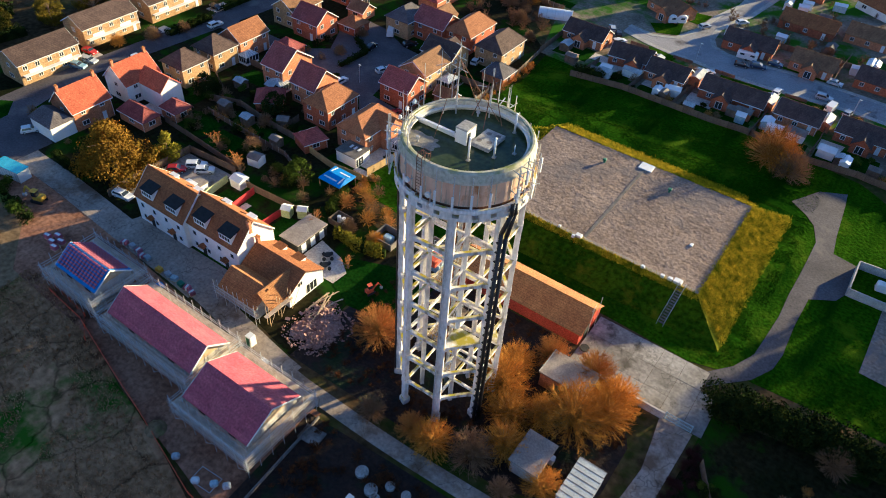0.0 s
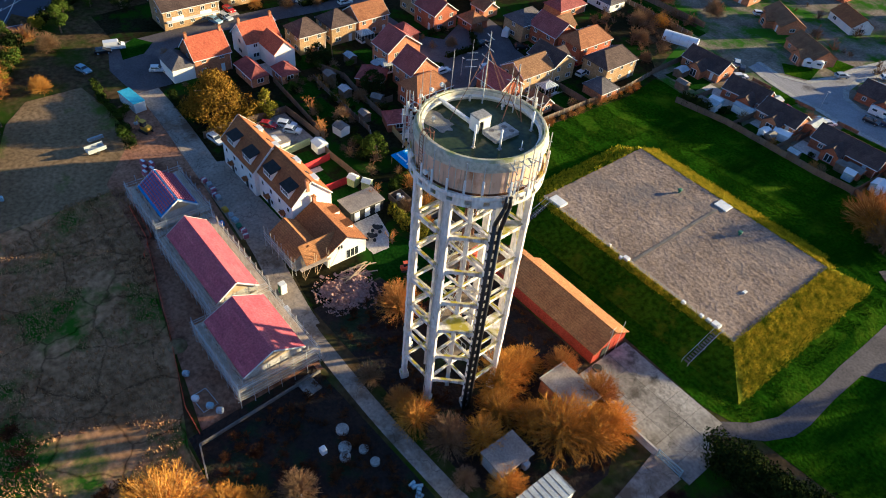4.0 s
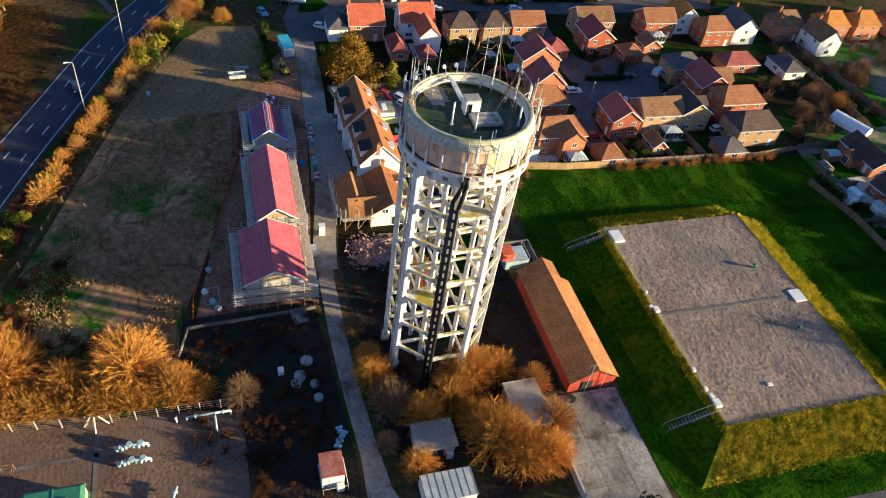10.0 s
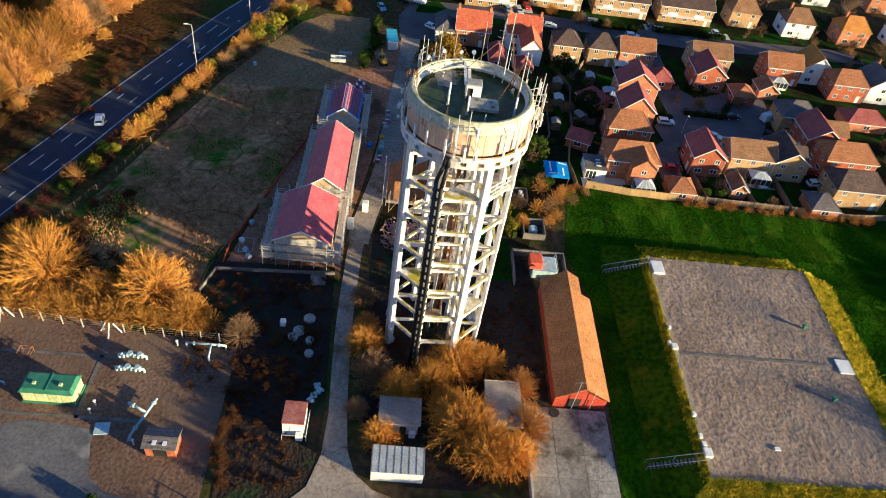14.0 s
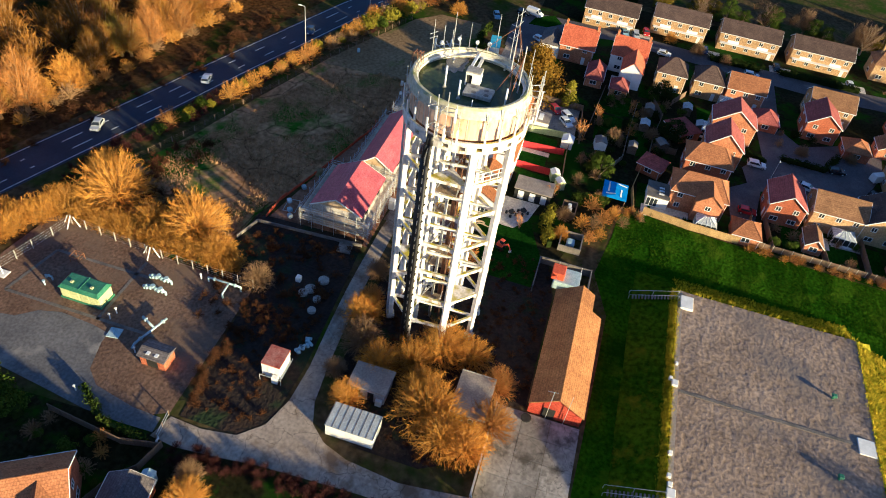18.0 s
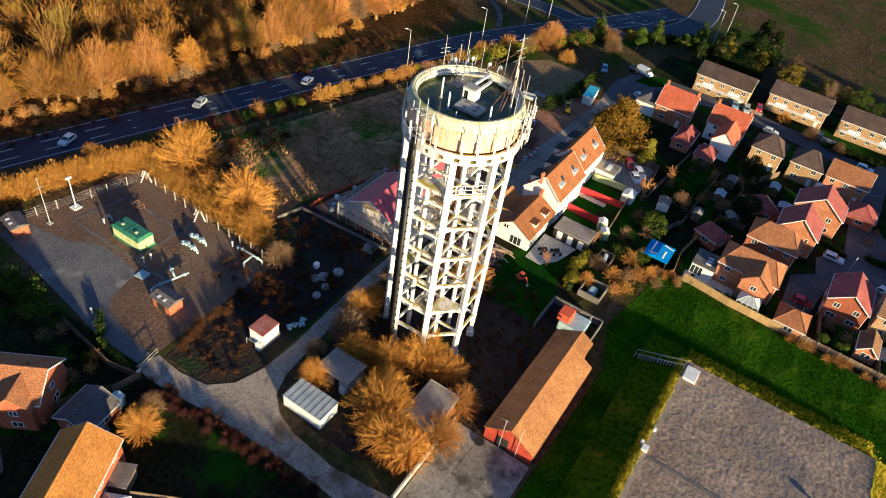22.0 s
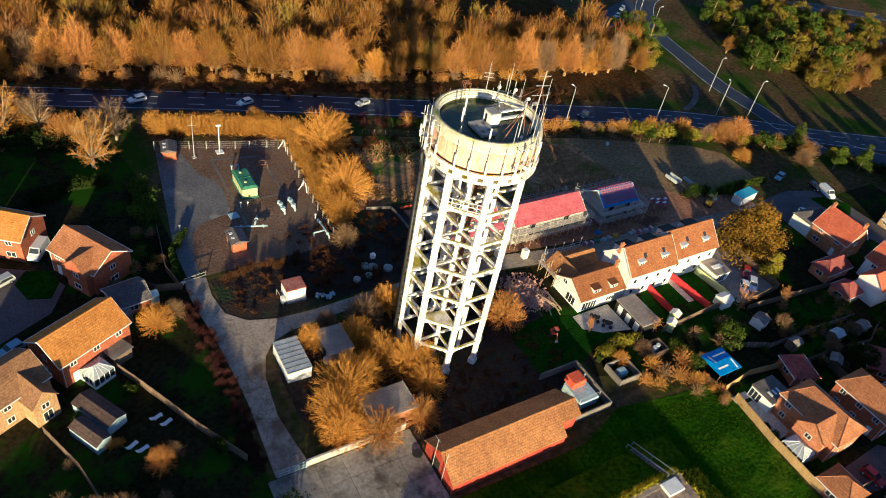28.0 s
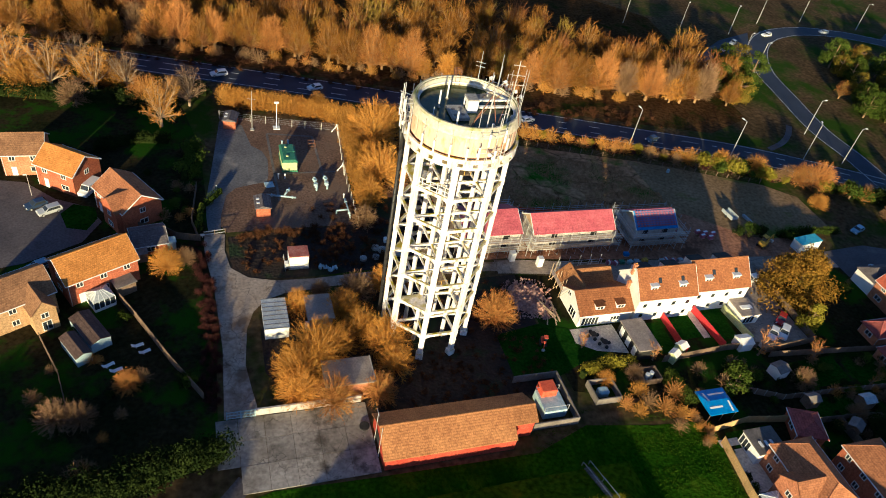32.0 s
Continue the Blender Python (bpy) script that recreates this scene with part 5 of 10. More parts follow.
part("fascia", MB().beam((12.56, -4.3, 2.66), (12.56, 0, 5.28), 0.05, 0.2).beam((12.56, 4.3, 2.66), (12.56, 0, 5.28), 0.05, 0.2), M_rust, barn)
for y in (-1.2, 1.6):
    part("pole", MB().tube((12.7, y, 0), (12.7, y, 7.2), 0.05, 5), M_steel, barn, "thin steel aerial pole")
part("aerial_arm", MB().tube((12.7, -2.2, 6.9), (12.7, -0.6, 7.1), 0.04, 4), M_steel, barn)
solid("drain_cover", MB().lathe([(0.02, 0), (0.8, 0), (0.8, 0.25), (0.02, 0.25)], 16), M_rubber, "round black tank by the barn corner", "tank", at=(-19.8, 77.0, 0.1))

# three new houses under scaffolding
SC = "new houses under scaffolding"


def scaffold(x0, y0, x1, y1, lifts, top):
    s = thing("scaffold", "steel tube scaffold with timber boards round a new house", "scaffold", "scaffolds", at=(0, 0, 0))
    ax = [(x0 + (x1 - x0) * i / max(1, round((x1 - x0) / 2.1)), y) for y in (y0, y1) for i in range(max(1, round((x1 - x0) / 2.1)) + 1)]
    ay = [(x, y0 + (y1 - y0) * i / max(1, round((y1 - y0) / 2.1))) for x in (x0, x1) for i in range(1, max(1, round((y1 - y0) / 2.1)))]
    for x, y in ax + ay:
        hh = top + rnd.uniform(-0.3, 0.5)
        ox = 1.2 if x == x0 else (-1.2 if x == x1 else 0)
        oy = 1.2 if y == y0 else (-1.2 if y == y1 else 0)
        part("standard", MB().tube((x, y, 0), (x, y, hh), 0.045, 5), M_steel, s)
        part("standard", MB().tube((x + ox, y + oy, 0), (x + ox, y + oy, hh - 1.1), 0.045, 5), M_steel, s)
    for z in lifts:
        for k in range(5):
            o2 = 0.08 + 0.25 * k
            part("board", MB().box(x0, y0 + o2, z, x1, y0 + o2 + 0.22, z + 0.05), M_board, s)
            part("board", MB().box(x0, y1 - o2 - 0.22, z, x1, y1 - o2, z + 0.05), M_board, s)
            part("board", MB().box(x0 + o2, y0 + 1.3, z, x0 + o2 + 0.22, y1 - 1.3, z + 0.05), M_board, s)
            part("board", MB().box(x1 - o2 - 0.22, y0 + 1.3, z, x1 - o2, y1 - 1.3, z + 0.05), M_board, s)
        for dz in (-0.1, 0.55, 1.05):
            part("ledger", MB().tube((x0 - 0.4, y0, z + dz), (x1 + 0.4, y0, z + dz), 0.04, 5).tube((x0 - 0.4, y1, z + dz), (x1 + 0.4, y1, z + dz), 0.04, 5).tube((x0, y0 - 0.4, z + dz), (x0, y1 + 0.4, z + dz), 0.04, 5).tube((x1, y0 - 0.4, z + dz), (x1, y1 + 0.4, z + dz), 0.04, 5), M_steel, s)
    for i in range(0, len(ax) - 1, 3):
        (xa, ya), (xb, yb) = ax[i], ax[i + 1]
        if ya == yb:
            part("brace", MB().tube((xa, ya, 0.2), (xb, yb, lifts[0]), 0.04, 5), M_steel, s)
    return s


def new_house(cx, cy, L, W, eave, ridge, roofm, label):
    h = thing("unfinished_house", label, "house", SC, at=(cx, cy, 0))
    part("wall", gable_walls(L, W, eave, ridge - 0.05), M_block, h)
    part("roof", gable_roof(L, W, eave, ridge, 0.35), roofm, h)
    for sx in (-1, 1):
        part("gable_panel", MB().add([(sx * (L / 2 + 0.04), -W / 2 + 0.6, eave + 0.25), (sx * (L / 2 + 0.04), W / 2 - 0.6, eave + 0.25), (sx * (L / 2 + 0.04), 0, ridge - 0.35)], [(0, 1, 2) if sx > 0 else (2, 1, 0)]), M_timber, h)
        s = (ridge - eave) / (W / 2)
        for sy in (-1, 1):
            part("bargeboard", MB().beam((sx * (L / 2 + 0.4), 0, ridge + 0.04), (sx * (L / 2 + 0.4), sy * (W / 2 + 0.35), eave - s * 0.35 + 0.04), 0.06, 0.26), M_white, h)
    for st in (0, 1):
        for x in (-L / 4, L / 4):
            for sy, f in ((-1, -90), (1, 90)):
                part("opening", MB().box(x - 0.7, sy * W / 2 - 0.05, 0.9 + 2.5 * st, x + 0.7, sy * W / 2 + 0.05, 2.1 + 2.3 * st), M_dark, h)
    return h


new_house(-54.0, 34.0, 12.4, 9.6, 5.0, 7.5, M_membrane, "unfinished block house with a wide pink membrane roof")
new_house(-72.6, 35.9, 18.8, 6.8, 5.0, 7.5, M_membrane, "long unfinished block house with a pink membrane roof")
nh = new_house(-92.6, 36.8, 10.0, 6.4, 5.0, 7.3, M_membrane_blue, "unfinished house with blue membrane and stacked roof tiles")
scaffold(-61.6, 27.4, -46.2, 40.8, (1.9, 3.9), 6.0)
scaffold(-83.4, 30.8, -62.6, 41.2, (1.9, 3.9), 5.9)
scaffold(-99.8, 31.6, -86.0, 42.0, (1.9, 3.9), 5.9)
for sy in (-1, 1):
    st = MB()
    for i in range(13):
        for j in range(7):
            u = (j + 0.6) / 7.4
            x, y, z = -4.7 + 9.4 * i / 12, sy * 3.3 * (1 - u), 5.0 + 2.3 * u + 0.28
            st.add([(-0.24, -0.16, -0.07), (0.24, -0.16, -0.07), (0.24, 0.16, -0.07), (-0.24, 0.16, -0.07), (-0.24, -0.16, 0.14), (0.24, -0.16, 0.14), (0.24, 0.16, 0.14), (-0.24, 0.16, 0.14)],
                   [(4, 5, 6, 7), (0, 1, 5, 4), (1, 2, 6, 5), (2, 3, 7, 6), (3, 0, 4, 7)], pose(x, y, z, -sy * 35, 0, rnd.uniform(-6, 6)))
    tagged(part("stacked_tile", st, M_stack, nh, "rows of red tile stacks"), kind="stuff")

# white rendered terrace with dormers
wt = thing("white_terrace", "tall white rendered terrace with dormers and plum tiles", "house", at=(-89.2, 57.3, 0))
L, W = 26.4, 8.4
for x0, x1, dz in ((-13.2, 0.2, 0.0), (0.2, 13.2, 0.0)):
    cxx, l = (x0 + x1) / 2, x1 - x0
    dy = 0.6 if x0 < 0 else -0.3
    a = part("wall", gable_walls(l, W, 5.9, 10.1), M_render, wt)
    b = part("roof", gable_roof(l, W, 5.9, 10.1, 0.22), M_tile_red, wt)
    part("ridge_tiles", ridge_caps(l, 10.1, 0.22), M_tile_red, wt).matrix_basis = pose(cxx, -dy, 0)
    a.matrix_basis = pose(cxx, -dy, 0)
    b.matrix_basis = pose(cxx, -dy, 0)
    for sx in (-1, 1):
        part("bargeboard", MB().beam((cxx + sx * (l / 2 + 0.24), -dy, 10.2), (cxx + sx * (l / 2 + 0.24), -dy - W / 2 - 0.2, 5.75), 0.05, 0.24).beam((cxx + sx * (l / 2 + 0.24), -dy, 10.2), (cxx + sx * (l / 2 + 0.24), -dy + W / 2 + 0.2, 5.75), 0.05, 0.24), M_white, wt)
    for i in range(2):
        for sy, wd in ((-1, 3.0), (1, 1.6)):
            x = cxx + (-l / 4 if i == 0 else l / 4)
            d = part("dormer", MB().box(-wd / 2, -0.1, 6.4, wd / 2, 2.2, 8.0), M_render, wt, "boxy dormer window")
            d.matrix_basis = pose(x, -dy, 0, 0, 0, 0) @ (pose(0, -3.75, 0) if sy < 0 else pose(0, 2.9, 0, 0, 0, 180))
            part("dormer_roof", MB().add([(-wd / 2 - 0.2, -0.2, 7.95), (wd / 2 + 0.2, -0.2, 7.95), (wd / 2 + 0.2, 2.7, 8.7), (-wd / 2 - 0.2, 2.7, 8.7), (-wd / 2 - 0.2, -0.2, 8.12), (wd / 2 + 0.2, -0.2, 8.12), (wd / 2 + 0.2, 2.7, 8.85), (-wd / 2 - 0.2, 2.7, 8.85)], [(3, 2, 1, 0), (4, 5, 6, 7), (0, 1, 5, 4), (1, 2, 6, 5), (2, 3, 7, 6), (3, 0, 4, 7)]) if sy < 0 else MB().box(-wd / 2 - 0.15, -0.25, 8.0, wd / 2 + 0.15, 2.6, 8.14), M_dark if sy < 0 else M_upvc, d)
            window(d, 0, -0.1, 6.75, -90, wd - 0.3, 1.0)
    for st in (0, 1):
        for i in range(4):
            for sy, f in ((-1, -90), (1, 90)):
                u = x0 + l * (i + 0.5) / 4
                window(wt, u, -dy + sy * W / 2, 0.9 + 2.7 * st, f, 1.0, 1.15)
    for i in (0, 1):
        u = x0 + l * (0.28 + 0.45 * i)
        door(wt, u, -dy - W / 2, -90, m=M_dark)
        cn_ = part("porch", MB().add([(-0.8, 0, 2.3), (0.8, 0, 2.3), (0.8, -0.9, 2.2), (-0.8, -0.9, 2.2), (0, 0, 2.9), (0, -0.9, 2.8)], [(0, 3, 5, 4), (1, 4, 5, 2), (3, 2, 5), (0, 1, 2, 3)]), M_tile_red, wt)
        cn_.matrix_basis = pose(u, -dy - W / 2, 0)
    for sx in (0.3, 0.7):
        part("skylight", MB().box(-0.35, -0.5, 0, 0.35, 0.5, 0.08), M_glass, wt).matrix_basis = pose(x0 + l * sx - 0.8, -dy + 1.9, 8.42, -45, 0, 0)
chimney(wt, 13.2, -0.5, 8.2, 10.6, M_brick_pink)
# lean-to rear extensions of the terrace
for x in (-11.8, ):
    e = thing("rear_extension", "low white rear extension with a flat skylight roof", "extension", at=(-89.2 + x, 57.3 + 6.2, 0))
    part("wall", MB().box(-2.2, -2.3, -0.2, 2.2, 2.3, 2.5), M_render, e)
    part("flat_roof", MB().cbox(0, 0, 2.6, 4.7, 4.9, 0.2), M_flat, e)
    part("skylight", MB().cbox(0, 0.2, 2.78, 2.6, 1.0, 0.16), M_upvc, e)
    window(e, 0.2, 2.3, 0.3, 90, 2.6, 1.9)
    window(e, -2.2, 0.8, 0.9, 180, 1.2, 1.1)

# annexe with an unfinished front range
an = thing("white_annexe", "low white house half rebuilt with a scaffolded front range", "house", at=(-69.8, 57.5, 0))
part("wall", gable_walls(11.4, 8.2, 3.1, 5.6), M_render, an)
part("roof", gable_roof(11.4, 8.2, 3.1, 5.6, 0.25), M_tile_red, an)
for x in (-3.0, 1.5):
    d = part("dormer", MB().box(-0.9, -1.6, 3.4, 0.9, 0.1, 4.5), M_render, an)
    d.matrix_basis = pose(x, 3.4, 0)
    part("dormer_roof", MB().box(-1.05, -1.8, 4.5, 1.05, 0.25, 4.6), M_tile_red, d)
    window(d, 0, 0.1, 3.55, 90, 1.4, 0.8)
window(an, 3.2, 4.1, 0.2, 90, 3.6, 2.1)
window(an, -2.2, 4.1, 0.9, 90, 2.0, 1.1)
window(an, 5.7, 1.2, 0.2, 0, 2.6, 2.1)
window(an, 5.7, -1.4, 3.2, 0, 1.2, 1.0)
fr_ = part("front_wall", gable_walls(8.4, 6.0, 2.9, 5.0), M_block, an, "bare block walls")
fr_.matrix_basis = pose(-0.9, -6.4, 0, 0, 0, 0)
fr2 = part("front_roof", gable_roof(8.4, 6.0, 2.9, 5.0, 0.3), M_tile_barn, an, "partly tiled weathered roof")
fr2.matrix_basis = pose(-0.9, -6.4, 0, 0, 0, 0)
part("gable_cross", gable_roof(7.0, 4.6, 3.0, 5.2, 0.3), M_tile_barn, an, "orange-brown roof valley").matrix_basis = pose(3.0, -4.5, 0, 0, 0, 90)
for i in range(7):
    part("roof_batten", MB().beam((-4.8, -9.2 + 0.42 * i, 3.05 + 0.29 * i), (3.0, -9.2 + 0.42 * i, 3.05 + 0.29 * i), 0.06, 0.06), M_timber, an)
for x in (-5.4, -3, -0.6, 1.8, 4.2):
    part("scaffold_pole", MB().tube((x, -10.4, 0), (x, -10.4, 5.0), 0.05, 5), M_steel, an)
    part("scaffold_pole", MB().tube((x, -9.7, 0), (x, -9.7, 4.2), 0.05, 5), M_steel, an)
for z in (2.0, 2.95, 3.6):
    part("scaffold_rail", MB().tube((-5.8, -10.4, z), (4.6, -10.4, z), 0.045, 5), M_steel, an)
part("scaffold_deck", MB().box(-5.6, -10.4, 1.95, 4.4, -9.6, 2.02), M_board, an)
for y in (-9, -6.5, -4):
    part("scaffold_pole", MB().tube((5.4, y, 0), (5.4, y, 4.8), 0.05, 5).tube((6.1, y, 0), (6.1, y, 4.8), 0.05, 5).tube((6.1, y, 0.1), (6.1, y + 2.4, 4.2), 0.04, 5), M_timber, an)
part("scaffold_deck", MB().box(5.4, -9.6, 2.4, 6.2, -3.6, 2.46), M_board, an)
chimney(an, -5.6, 0.2, 4.0, 7.0, M_brick_pink)

# sheds round the tower
def flat_shed(name, label, x0, y0, x1, y1, z, wall, roofm, over=0.25, category="shed"):
    s = thing(name, label, category, at=((x0 + x1) / 2, (y0 + y1) / 2, 0))
    a, b = (x1 - x0) / 2, (y1 - y0) / 2
    part("wall", MB().box(-a, -b, -0.1, a, b, z), wall, s)
    part("roof", MB().cbox(0, 0, z + 0.1, 2 * a + 2 * over, 2 * b + 2 * over, 0.2, ch=0.03), roofm, s)
    return s


s = flat_shed("pump_house", "flat-roofed brick pump house among bare trees", -22.4, 65.9, -14.8, 70.9, 3.2, M_brick_pink, M_flat)
window(s, 3.8, -1.2, 1.6, 0, 1.4, 1.1)
window(s, 3.8, 1.0, 1.6, 0, 1.4, 1.1)
door(s, -0.5, -2.5, -90, m=M_green)
for x in (-3.98, 3.98):
    part("parapet", MB().box(x - 0.08, -2.75, 3.38, x + 0.08, 2.75, 3.5), M_kerb, s)
s = flat_shed("low_store", "small flat-roofed concrete store under bare trees", -18.2, 50.3, -14.2, 55.8, 2.9, M_block, M_flat, 0.35)
door(s, 2.0, 0.6, 0, m=M_dark)
window(s, 2.0, -1.4, 1.3, 0, 1.0, 0.8)
part("air_unit", MB().cbox(2.3, 2.0, 0.7, 0.6, 1.0, 1.2, ch=0.05), M_white, s)
s = thing("metal_container", "long white metal container with a ribbed grey roof", "container", at=(-8.6, 53.2, 0))
part("wall", MB().box(-2.0, -3.6, 0.1, 2.0, 3.6, 2.5), M_white, s)
part("roof", MB().box(-2.1, -3.7, 2.5, 2.1, 3.7, 2.62), M_sheet, s, "grey ribbed roof")
for i in range(8):
    part("roof_rib", MB().box(-2.1, -3.6 + i * 1.03 - 0.05, 2.62, 2.1, -3.6 + i * 1.03 + 0.05, 2.645), M_felt, s)
part("skid", MB().box(-1.9, -3.5, 0, -1.7, 3.5, 0.1).box(1.7, -3.5, 0, 1.9, 3.5, 0.1), M_dark, s)
s = thing("white_hut", "small white equipment hut with a rusty red roof", "hut", at=(-14.5, 38.1, 0))
part("wall", MB().box(-1.8, -1.5, 0.4, 1.8, 1.5, 3.1), M_white, s)
part("roof", MB().cbox(0, 0, 3.18, 3.8, 3.2, 0.16, ch=0.04), mat("rusty_red_roof", (0.30, 0.055, 0.035), (0.45, 0.20, 0.15), 0.7, 0.8), s, "rusty red roof")
part("base", MB().box(-1.9, -1.6, 0, 1.9, 1.6, 0.4), M_kerb, s)
part("door", MB().box(1.8, -0.45, 0.5, 1.85, 0.45, 2.5), M_upvc, s)
part("cage_rail", MB().path([(2.6, -1.5, 1.3), (2.6, 1.9, 1.3), (-1.8, 1.9, 1.3)], 0.05, 5).path([(2.6, -1.5, 0), (2.6, -1.5, 1.3)], 0.05, 5).path([(2.6, 1.9, 0), (2.6, 1.9, 1.3)], 0.05, 5), M_steel, s)
part("cabinet", MB().cbox(2.3, 0.9, 0.7, 0.7, 1.0, 1.4, ch=0.04), M_white, s)

# estate houses: x, y, turn, length, width, eave, ridge, wall, roof, hip, name of look
BR, BP, BB = M_brick_red, M_brick_pink, M_brick_buff
EST = "estate houses"
red = "red brick estate house with a plum tiled roof"
buff = "yellow brick estate house with a brown hipped roof"
pink = "pink brick estate house with a brown tiled roof"
H = {}
for key, x, y, tn, l, w, ev, rg, wl, rf, hp, lab, wins in (
    ("r1", -119.0, 108.5, 0, 6.8, 10.2, 5.2, 8.9, BP, M_tile_plum, 0, "orange brick estate house with a plum gabled roof", (2, 2, 2, 2)),
    ("r2", -107.5, 106.0, 0, 7.4, 8.4, 5.2, 8.8, BP, M_tile_plum, 0, red, (2, 2, 2, 2)),
    ("r3", -99.4, 102.6, 90, 10.2, 7.6, 5.0, 7.6, BR, M_tile_russet, 2.8, "red brick estate house with a hipped red roof", (3, 3, 2, 2)),
    ("r4", -86.6, 100.8, 90, 11.6, 8.0, 5.0, 7.6, BP, M_tile_russet, 2.6, pink, (3, 3, 2, 2)),
    ("r5", -91.3, 119.4, 0, 8.4, 7.4, 5.0, 7.7, BR, M_tile_plum, 0, red, (2, 2, 2, 2)),
    ("r6", -92.6, 130.2, 90, 10.6, 8.0, 5.0, 7.6, BB, M_tile_brown, 0, "yellow brick estate house with a brown tiled roof", (3, 3, 2, 2)),
    ("r7", -93.2, 139.4, 0, 9.4, 8.0, 5.0, 7.7, BB, M_tile_dark, 0, "yellow brick estate house with a dark gabled roof", (2, 2, 2, 2)),
    ("r8", -96.0, 155.4, 90, 12.6, 8.2, 5.0, 7.7, BR, M_tile_russet, 2.8, "red brick estate house with a hipped red roof", (3, 3, 2, 2)),
    ("r9", -84.6, 152.8, 90, 11.8, 8.2, 5.0, 7.7, BB, M_tile_dark, 2.8, buff, (3, 3, 2, 2)),
    ("r10", -105.0, 152.0, 0, 10.0, 8.6, 5.0, 7.9, BR, M_tile_plum, 0, red, (2, 2, 2, 2)),
    ("n1", -131.0, 131.0, 0, 9.0, 8.0, 5.0, 7.9, BR, M_tile_plum, 0, red, (2, 2, 2, 2)),
    ("n2", -140.5, 134.0, 90, 11.0, 8.0, 5.0, 7.7, BB, M_tile_brown, 0, "yellow brick estate house with a brown tiled roof", (3, 3, 2, 2)),
    ("n3", -139.5, 155.0, 90, 10.0, 8.0, 5.0, 7.7, BR, M_tile_russet, 0, "red brick estate house with a red roof", (3, 3, 2, 2)),
    ("n3w", -142.0, 165.6, 0, 8.5, 8.0, 5.0, 8.2, M_render, M_tile_orange, 0, "white rendered estate house with a bright orange roof", (2, 2, 2, 2)),
    ("n4", -134.0, 172.0, 90, 10.0, 8.0, 5.0, 7.7, BR, M_tile_russet, 2.5, "red brick estate house with a hipped red roof", (3, 3, 2, 2)),
    ("hC", -138.0, 112.0, 90, 9.6, 7.6, 5.0, 7.7, BP, M_tile_russet, 0, pink, (3, 3, 1, 1)),
    ("hA", -137.6, 92.6, 90, 7.6, 7.6, 5.0, 7.8, BB, M_tile_dark, 3.6, buff, (2, 2, 2, 2)),
    ("hB", -138.0, 102.4, 90, 7.6, 7.6, 5.0, 7.8, BB, M_tile_dark, 3.6, buff, (2, 2, 2, 2)),
):
    H[key] = house("estate_house", lab, x, y, tn, l, w, ev, rg, wl, rf, hp, 2, wins, group=EST)
for key, x, y, l, lab in (("T1", -167.0, 73.0, 15.5, ""), ("T2", -172.0, 93.5, 16.0, ""), ("T3", -172.0, 114.0, 17.0, ""), ("T4", -172.5, 135.0, 17.0, "")):
    H[key] = house("terrace_row", "long yellow brick terrace with a brown roof and white panels", x, y, 90, l, 8.6, 5.2, 7.6, BB, M_tile_dark, 0, 2, (5, 5, 1, 1), group="terraces on the lane")
    for i in range(2):
        part("white_panel", MB().box(-l / 2 + l * (0.25 + 0.5 * i) - 1.6, -4.36, 2.45, -l / 2 + l * (0.25 + 0.5 * i) + 1.6, -4.31, 3.3), M_upvc, H[key])
    part("porch_roof", MB().box(-l / 2 + 0.5, -5.6, 2.4, l / 2 - 0.5, -4.3, 2.55), M_upvc, H[key])
# cottages by the lane
ca = H["ca"] = house("cottage", "old cottage with a steep bright orange roof and two chimneys", -140.6, 66.6, 90, 9.2, 8.0, 4.7, 8.6, BP, M_tile_cottage, 0, 2, (2, 2, 1, 1), chim=((-4.3, 0), (4.3, 0)))
wing(ca, -7.4, 0, 90, 7.6, 5.4, 3.6, 5.6, M_render, M_tile_slate, 2.0)
cb_ = H["cb"] = house("cottage", "white cottage with a steep orange-red roof", -141.4, 80.6, 90, 9.2, 8.0, 4.9, 8.6, M_render, M_tile_cottage, 0, 2, (2, 2, 1, 1), chim=((-4.3, 0), (4.3, 0)))
wing(cb_, 1.6, -7.6, 90, 8.2, 5.6, 4.8, 7.4, M_render, M_tile_cottage, 0, ((-4.1, 1.2, 0.4, 180, 1.6, 2.0),))
# houses south of the drive
S = "brick houses on the close"
H["s1"] = house("estate_house", "pink brick house with an orange-brown roof", 36.0, 1.6, 0, 7.6, 7.6, 5, 7.6, BP, M_tile_brown, 0, 2, (2, 2, 1, 1), group=S)
H["s2"] = house("estate_house", "red brick house with an orange roof and a porch", 27.6, 8.0, -35, 8.8, 7.6, 5, 7.6, BR, M_tile_orange, 0, 2, (2, 2, 1, 1), group=S)
H["s3"] = house("estate_house", "red brick house with a brown roof and a cross gable", 16.0, 19.6, -58, 10.6, 7.8, 5, 7.6, BR, M_tile_russet, 0, 2, (3, 3, 1, 1), group=S)
H["s4"] = house("estate_house", "red brick house with a wide orange roof", 20.7, 38.6, 28, 12.0, 7.8, 5, 7.7, BR, M_tile_orange, 0, 2, (3, 3, 1, 1), group=S)
H["s5"] = house("estate_house", "pale brick house with a brown roof and a rear gable", 33.4, 45.6, 28, 13.0, 7.8, 5, 7.6, BB, M_tile_brown, 0, 2, (3, 3, 1, 1), group=S)
wing(H["s5"], -3.6, 4.4, 90, 5.0, 3.6, 4.6, 6.6, BB, M_tile_brown, 0, ((2.5, 0, 0.3, 0, 1.5, 2.0), (2.5, 0, 3.0, 0, 1.2, 1.1)))
